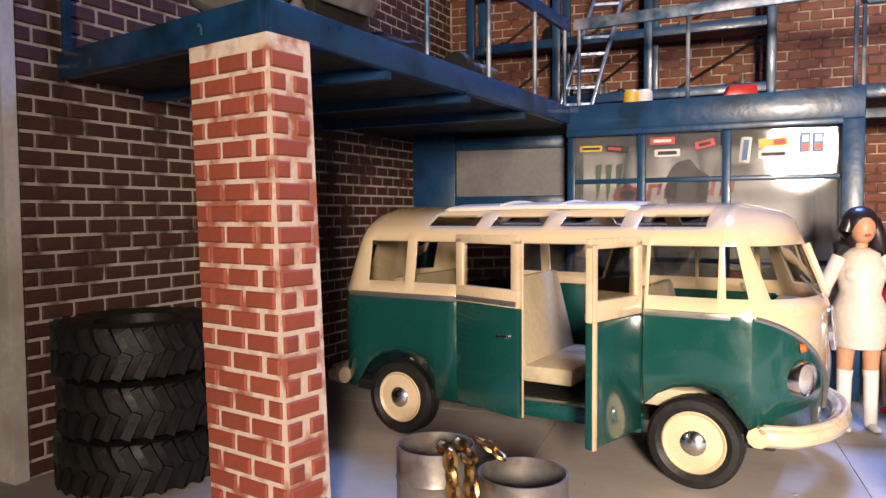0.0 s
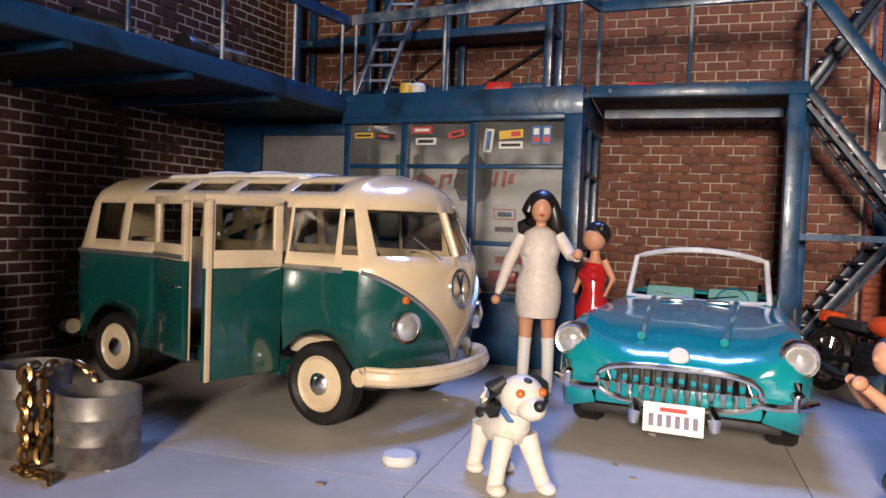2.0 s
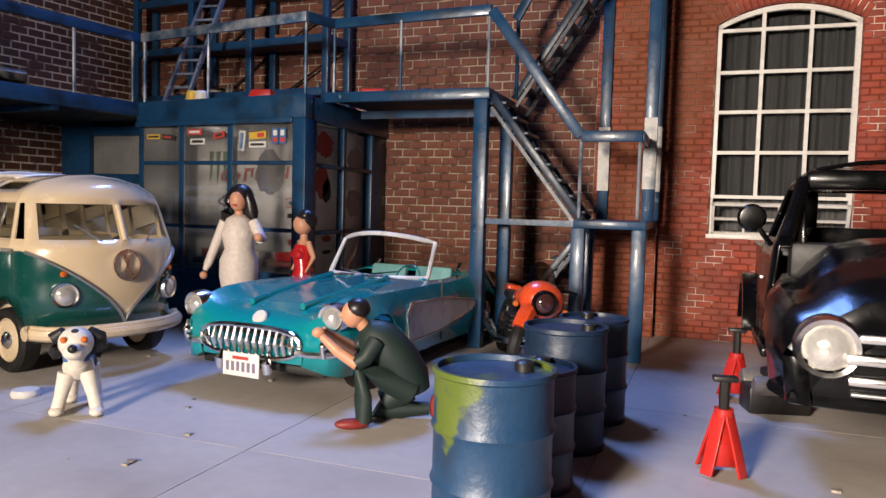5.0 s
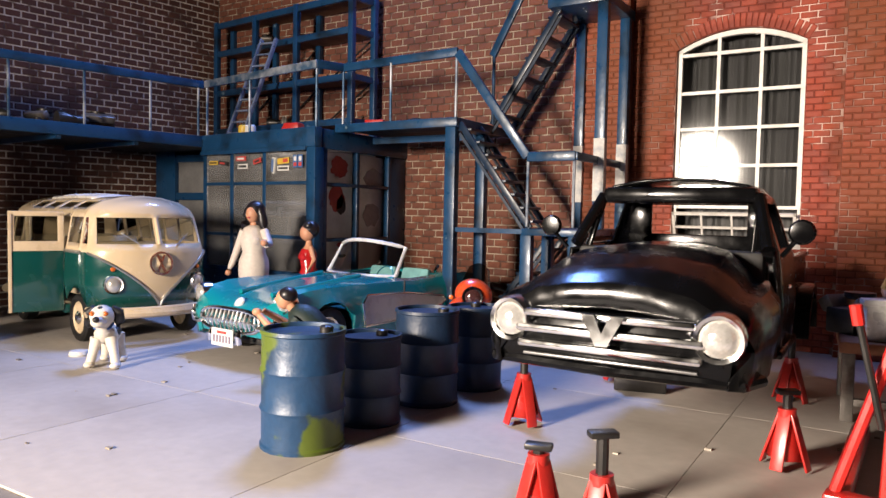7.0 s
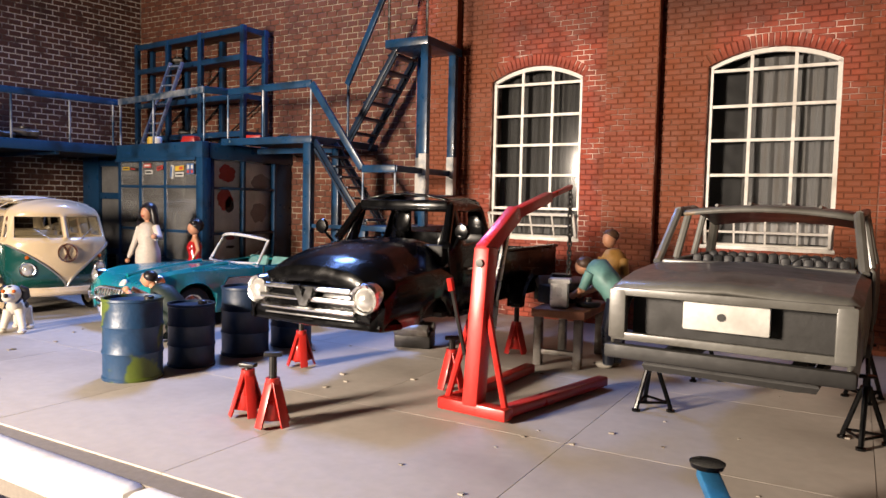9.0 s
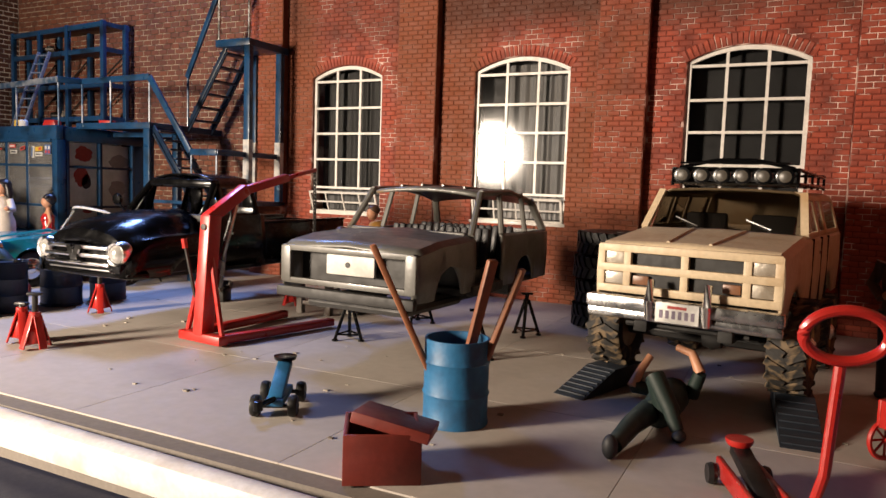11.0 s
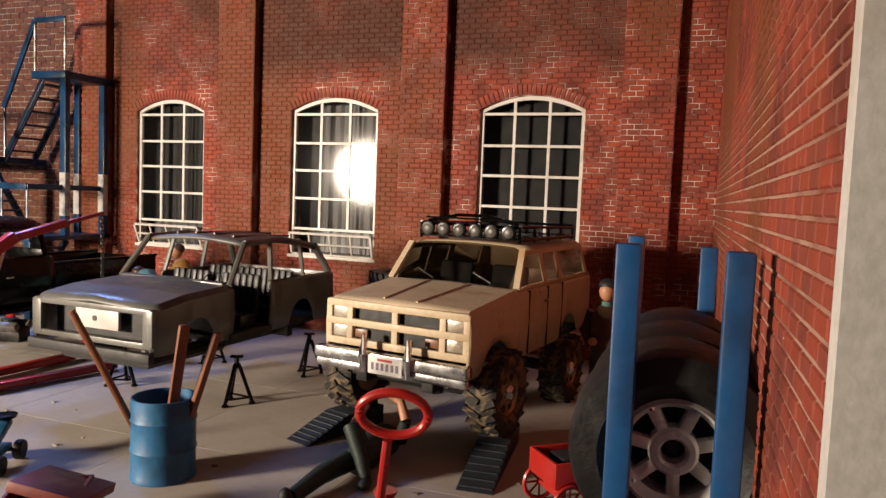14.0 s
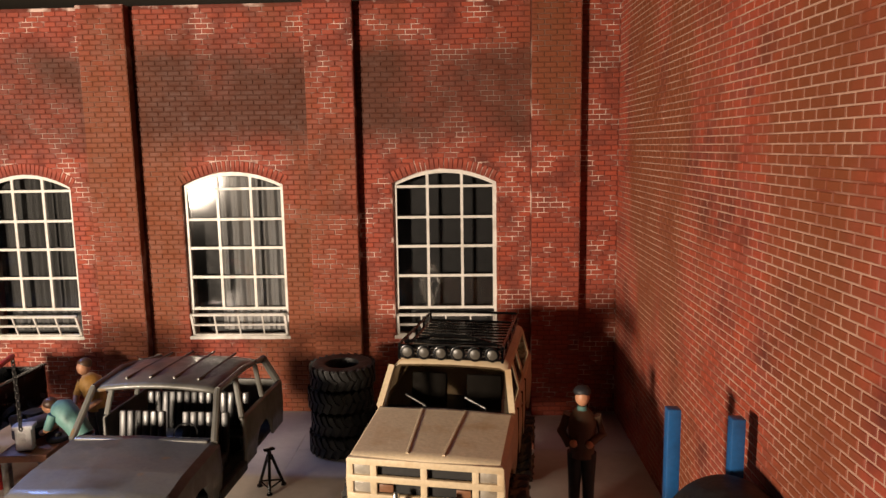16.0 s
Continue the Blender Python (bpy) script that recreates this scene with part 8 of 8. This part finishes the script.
def brick_mesh(w, h, d, mat, bev=0.035):
    """Front and four bevelled sides of one brick; y points out of the wall."""
    b = B()
    x, z = w / 2, h / 2
    a = [b.verts.new((sx * x, 0, sz * z)) for sx, sz in ((-1, -1), (1, -1), (1, 1), (-1, 1))]
    m1 = [b.verts.new((sx * x, -d + bev, sz * z)) for sx, sz in ((-1, -1), (1, -1), (1, 1), (-1, 1))]
    f1 = [b.verts.new((sx * (x - bev), -d, sz * (z - bev))) for sx, sz in ((-1, -1), (1, -1), (1, 1), (-1, 1))]
    for p, q in ((a, m1), (m1, f1)):
        for k in range(4):
            b.faces.new((p[k], p[(k + 1) % 4], q[(k + 1) % 4], q[k]))
    b.faces.new(f1)
    bmesh.ops.recalc_face_normals(b, faces=b.faces)
    return finish(b, mat, 0, "brick")


def lay(parent, origin, right, length, height, bw, bh, joint, depth, mat, mats, keep=None, near=None, z0=0.0, limit=280, seed=1):
    """Courses of bricks on a wall face. right is the way along the wall; near picks the stretch whose bricks are single parts."""
    rnd = random.Random(seed)
    right = Vector(right).normalized()
    out = Vector((right.y, -right.x, 0))
    turn = math.degrees(math.atan2(right.y, right.x))
    full = {f: brick_mesh(bw * f - joint, bh - joint, depth, mat) for f in (1.0, 0.5)}
    verts, faces, count = [], [], 0
    bev = 0.03
    for r in range(int(height / bh)):
        z = z0 + (r + 0.5) * bh
        x = 0.0 if r % 2 == 0 else -bw / 2
        while x < length - 0.05:
            xa, xb = max(x, 0), min(x + bw, length)
            w = xb - xa
            x += bw
            if w < bw * 0.3:
                continue
            xm = (xa + xb) / 2
            if keep:
                xa, xb = keep(xa, xb, z)
                w, xm = xb - xa, (xa + xb) / 2
                if w < 0.14:
                    continue
            p = Vector(origin) + right * xm + Vector((0, 0, z)) + out * rnd.uniform(-0.008, 0.006)
            f = 1.0 if abs(w - bw) < 0.02 else 0.5 if abs(w - bw / 2) < 0.02 else None
            if f and count < limit and near and near(xm, z):
                o = new("brick", full[f])
                o.parent = parent
                o.matrix_basis = at(p.x, p.y, p.z, turn, 0, rnd.uniform(-.4, .4))
                count += 1
                continue
            hx, hz = (w - joint) / 2, (bh - joint) / 2
            hx *= rnd.uniform(.97, 1.0)
            n = len(verts)
            for hx2, hz2, dd in ((hx, hz, 0.0), (hx, hz, depth - bev), (hx - bev, hz - bev, depth)):
                for sx, sz in ((-1, -1), (1, -1), (1, 1), (-1, 1)):
                    q = p + right * (sx * hx2) + out * dd + Vector((0, 0, sz * hz2))
                    verts.append((q.x * CM, q.y * CM, q.z * CM))
            for s in (0, 4):
                for k in range(4):
                    faces.append((n + s + k, n + s + (k + 1) % 4, n + s + 4 + (k + 1) % 4, n + s + 4 + k))
            faces.append((n + 8, n + 9, n + 10, n + 11))
    me = bpy.data.meshes.new("bricks")
    me.from_pydata(verts, [], faces)
    me.materials.append(mats)
    o = new("bricks", me)
    o.parent = parent
    o["kind"] = "stuff"


def clear_of_windows(xa, xb, z):
    """Cut a brick back to the edge of a window or a pilaster."""
    holes = [(x0 - 19.2, x1 - 19.2) for x0, x1 in PILASTERS]
    for x0, x1 in WIN:
        mid_x = min(max(19.2 + (xa + xb) / 2, x0), x1)
        if WIN_Z0 - .15 < z < arch_z(mid_x, x0, x1) + .15:
            holes.append((x0 - 19.2, x1 - 19.2))
        elif z < arch_z(mid_x, x0, x1) + .75 and z > WIN_Z0:
            holes.append((x0 - .3 - 19.2, x1 + .3 - 19.2))
    for h0, h1 in holes:
        if xa >= h0 and xb <= h1:
            return xa, xa
        if xa < h0 < xb:
            xb = h0
        elif xa < h1 < xb:
            xa = h1
    return xa, xb


lay(wall_back, (19.2, BACK, 0), (1, 0, 0), 46.4, WALL_TOP, .82, .335, .05, .045, RED_BRICK, RED_BRICKS, clear_of_windows, lambda x, z: 24 < x < 38 and z < 9, seed=3)
for ob, (x0, x1) in zip(pilaster_obs, PILASTERS):
    lay(ob, (x0, PIL_Y, 0), (1, 0, 0), x1 - x0, WALL_TOP, .82, .335, .05, .045, PIL_BRICK, PIL_BRICKS, None, lambda x, z: z < 14, limit=280, seed=5)
# arches of upright bricks over the windows
for i, (x0, x1) in enumerate(WIN):
    arch_ob = tagged(new("window_arch"), "flat arch of upright red bricks over the window", "arch", "window arches", "structure")
    me = brick_mesh(.27, .72, .06, RED_BRICK)
    n = 24
    for k in range(n):
        X = x0 - .3 + (x1 - x0 + .6) * (k + .5) / n
        o = new("brick", me)
        o.parent = arch_ob
        slope = -2 * (WIN_TOP - WIN_SPRING) * ((X - (x0 + x1) / 2) / ((x1 - x0) / 2) ** 2)
        o.matrix_basis = at(X, BACK, arch_z(X, x0, x1) + .40, 0, 0, -math.degrees(math.atan(slope)))
lay(wall_left_back, (-15.5, BACK, 0), (1, 0, 0), 31.3, WALL_TOP, 1.0, .47, .075, .06, BROWN_BRICK, BROWN_BRICKS, None, lambda x, z: x > 19.5 and 1 < z < 15, seed=7)
lay(wall_left, (LEFT_B.x, LEFT_B.y, 0), (-LEFT_D.x, -LEFT_D.y, 0), LEFT_LEN, WALL_TOP, 1.0, .47, .095, .06, DARK_BRICK, DARK_BRICKS, None, lambda x, z: x < 14 and z < 11, seed=9)
lay(wall_right, (RIGHT_X, BACK, 0), (0, -1, 0), BACK - RIGHT_END, WALL_TOP, .82, .335, .05, .03, PIL_BRICK, PIL_BRICKS, None, lambda x, z: 14 < x < 30 and 6 < z < 14, seed=11)


# pillar bricks, with the pillar's own lean
def pillar_face(ox, oy, turn, length, out_depth=0.05):
    rnd = random.Random(int(ox * 10) + 3)
    mesh = {f: brick_mesh(1.03 * f - .12, .46 - .11, .06, PILLAR_BRICK) for f in (1.0, 0.5)}
    for r in range(23):
        x = 0.0 if r % 2 == 0 else -.515
        while x < length - .1:
            xa, xb = max(x, 0), min(x + 1.03, length)
            x += 1.03
            w = xb - xa
            if w < .3:
                continue
            f = 1.0 if w > .8 else 0.5
            o = new("brick", mesh[f])
            o.parent = pillar
            loc = Matrix.Translation((ox, oy, .25 + r * .46)) @ Matrix.Rotation(radians(turn), 4, "Z") @ Matrix.Translation(((xa + xb) / 2, rnd.uniform(-.01, .01), 0))
            w4 = PIL_M @ loc
            o.matrix_basis = Matrix.Translation(w4.translation * CM) @ Matrix.Rotation(radians(turn - 16), 4, "Z")


pillar_face(-PIL_W / 2 + .02, -.85, 0, PIL_W - .04)
pillar_face(PIL_W / 2 - .05, -.88, 90, PIL_D - .04)
pillar_face(-PIL_W / 2 + .05, PIL_D - .9 - .02, -90, PIL_D - .04)
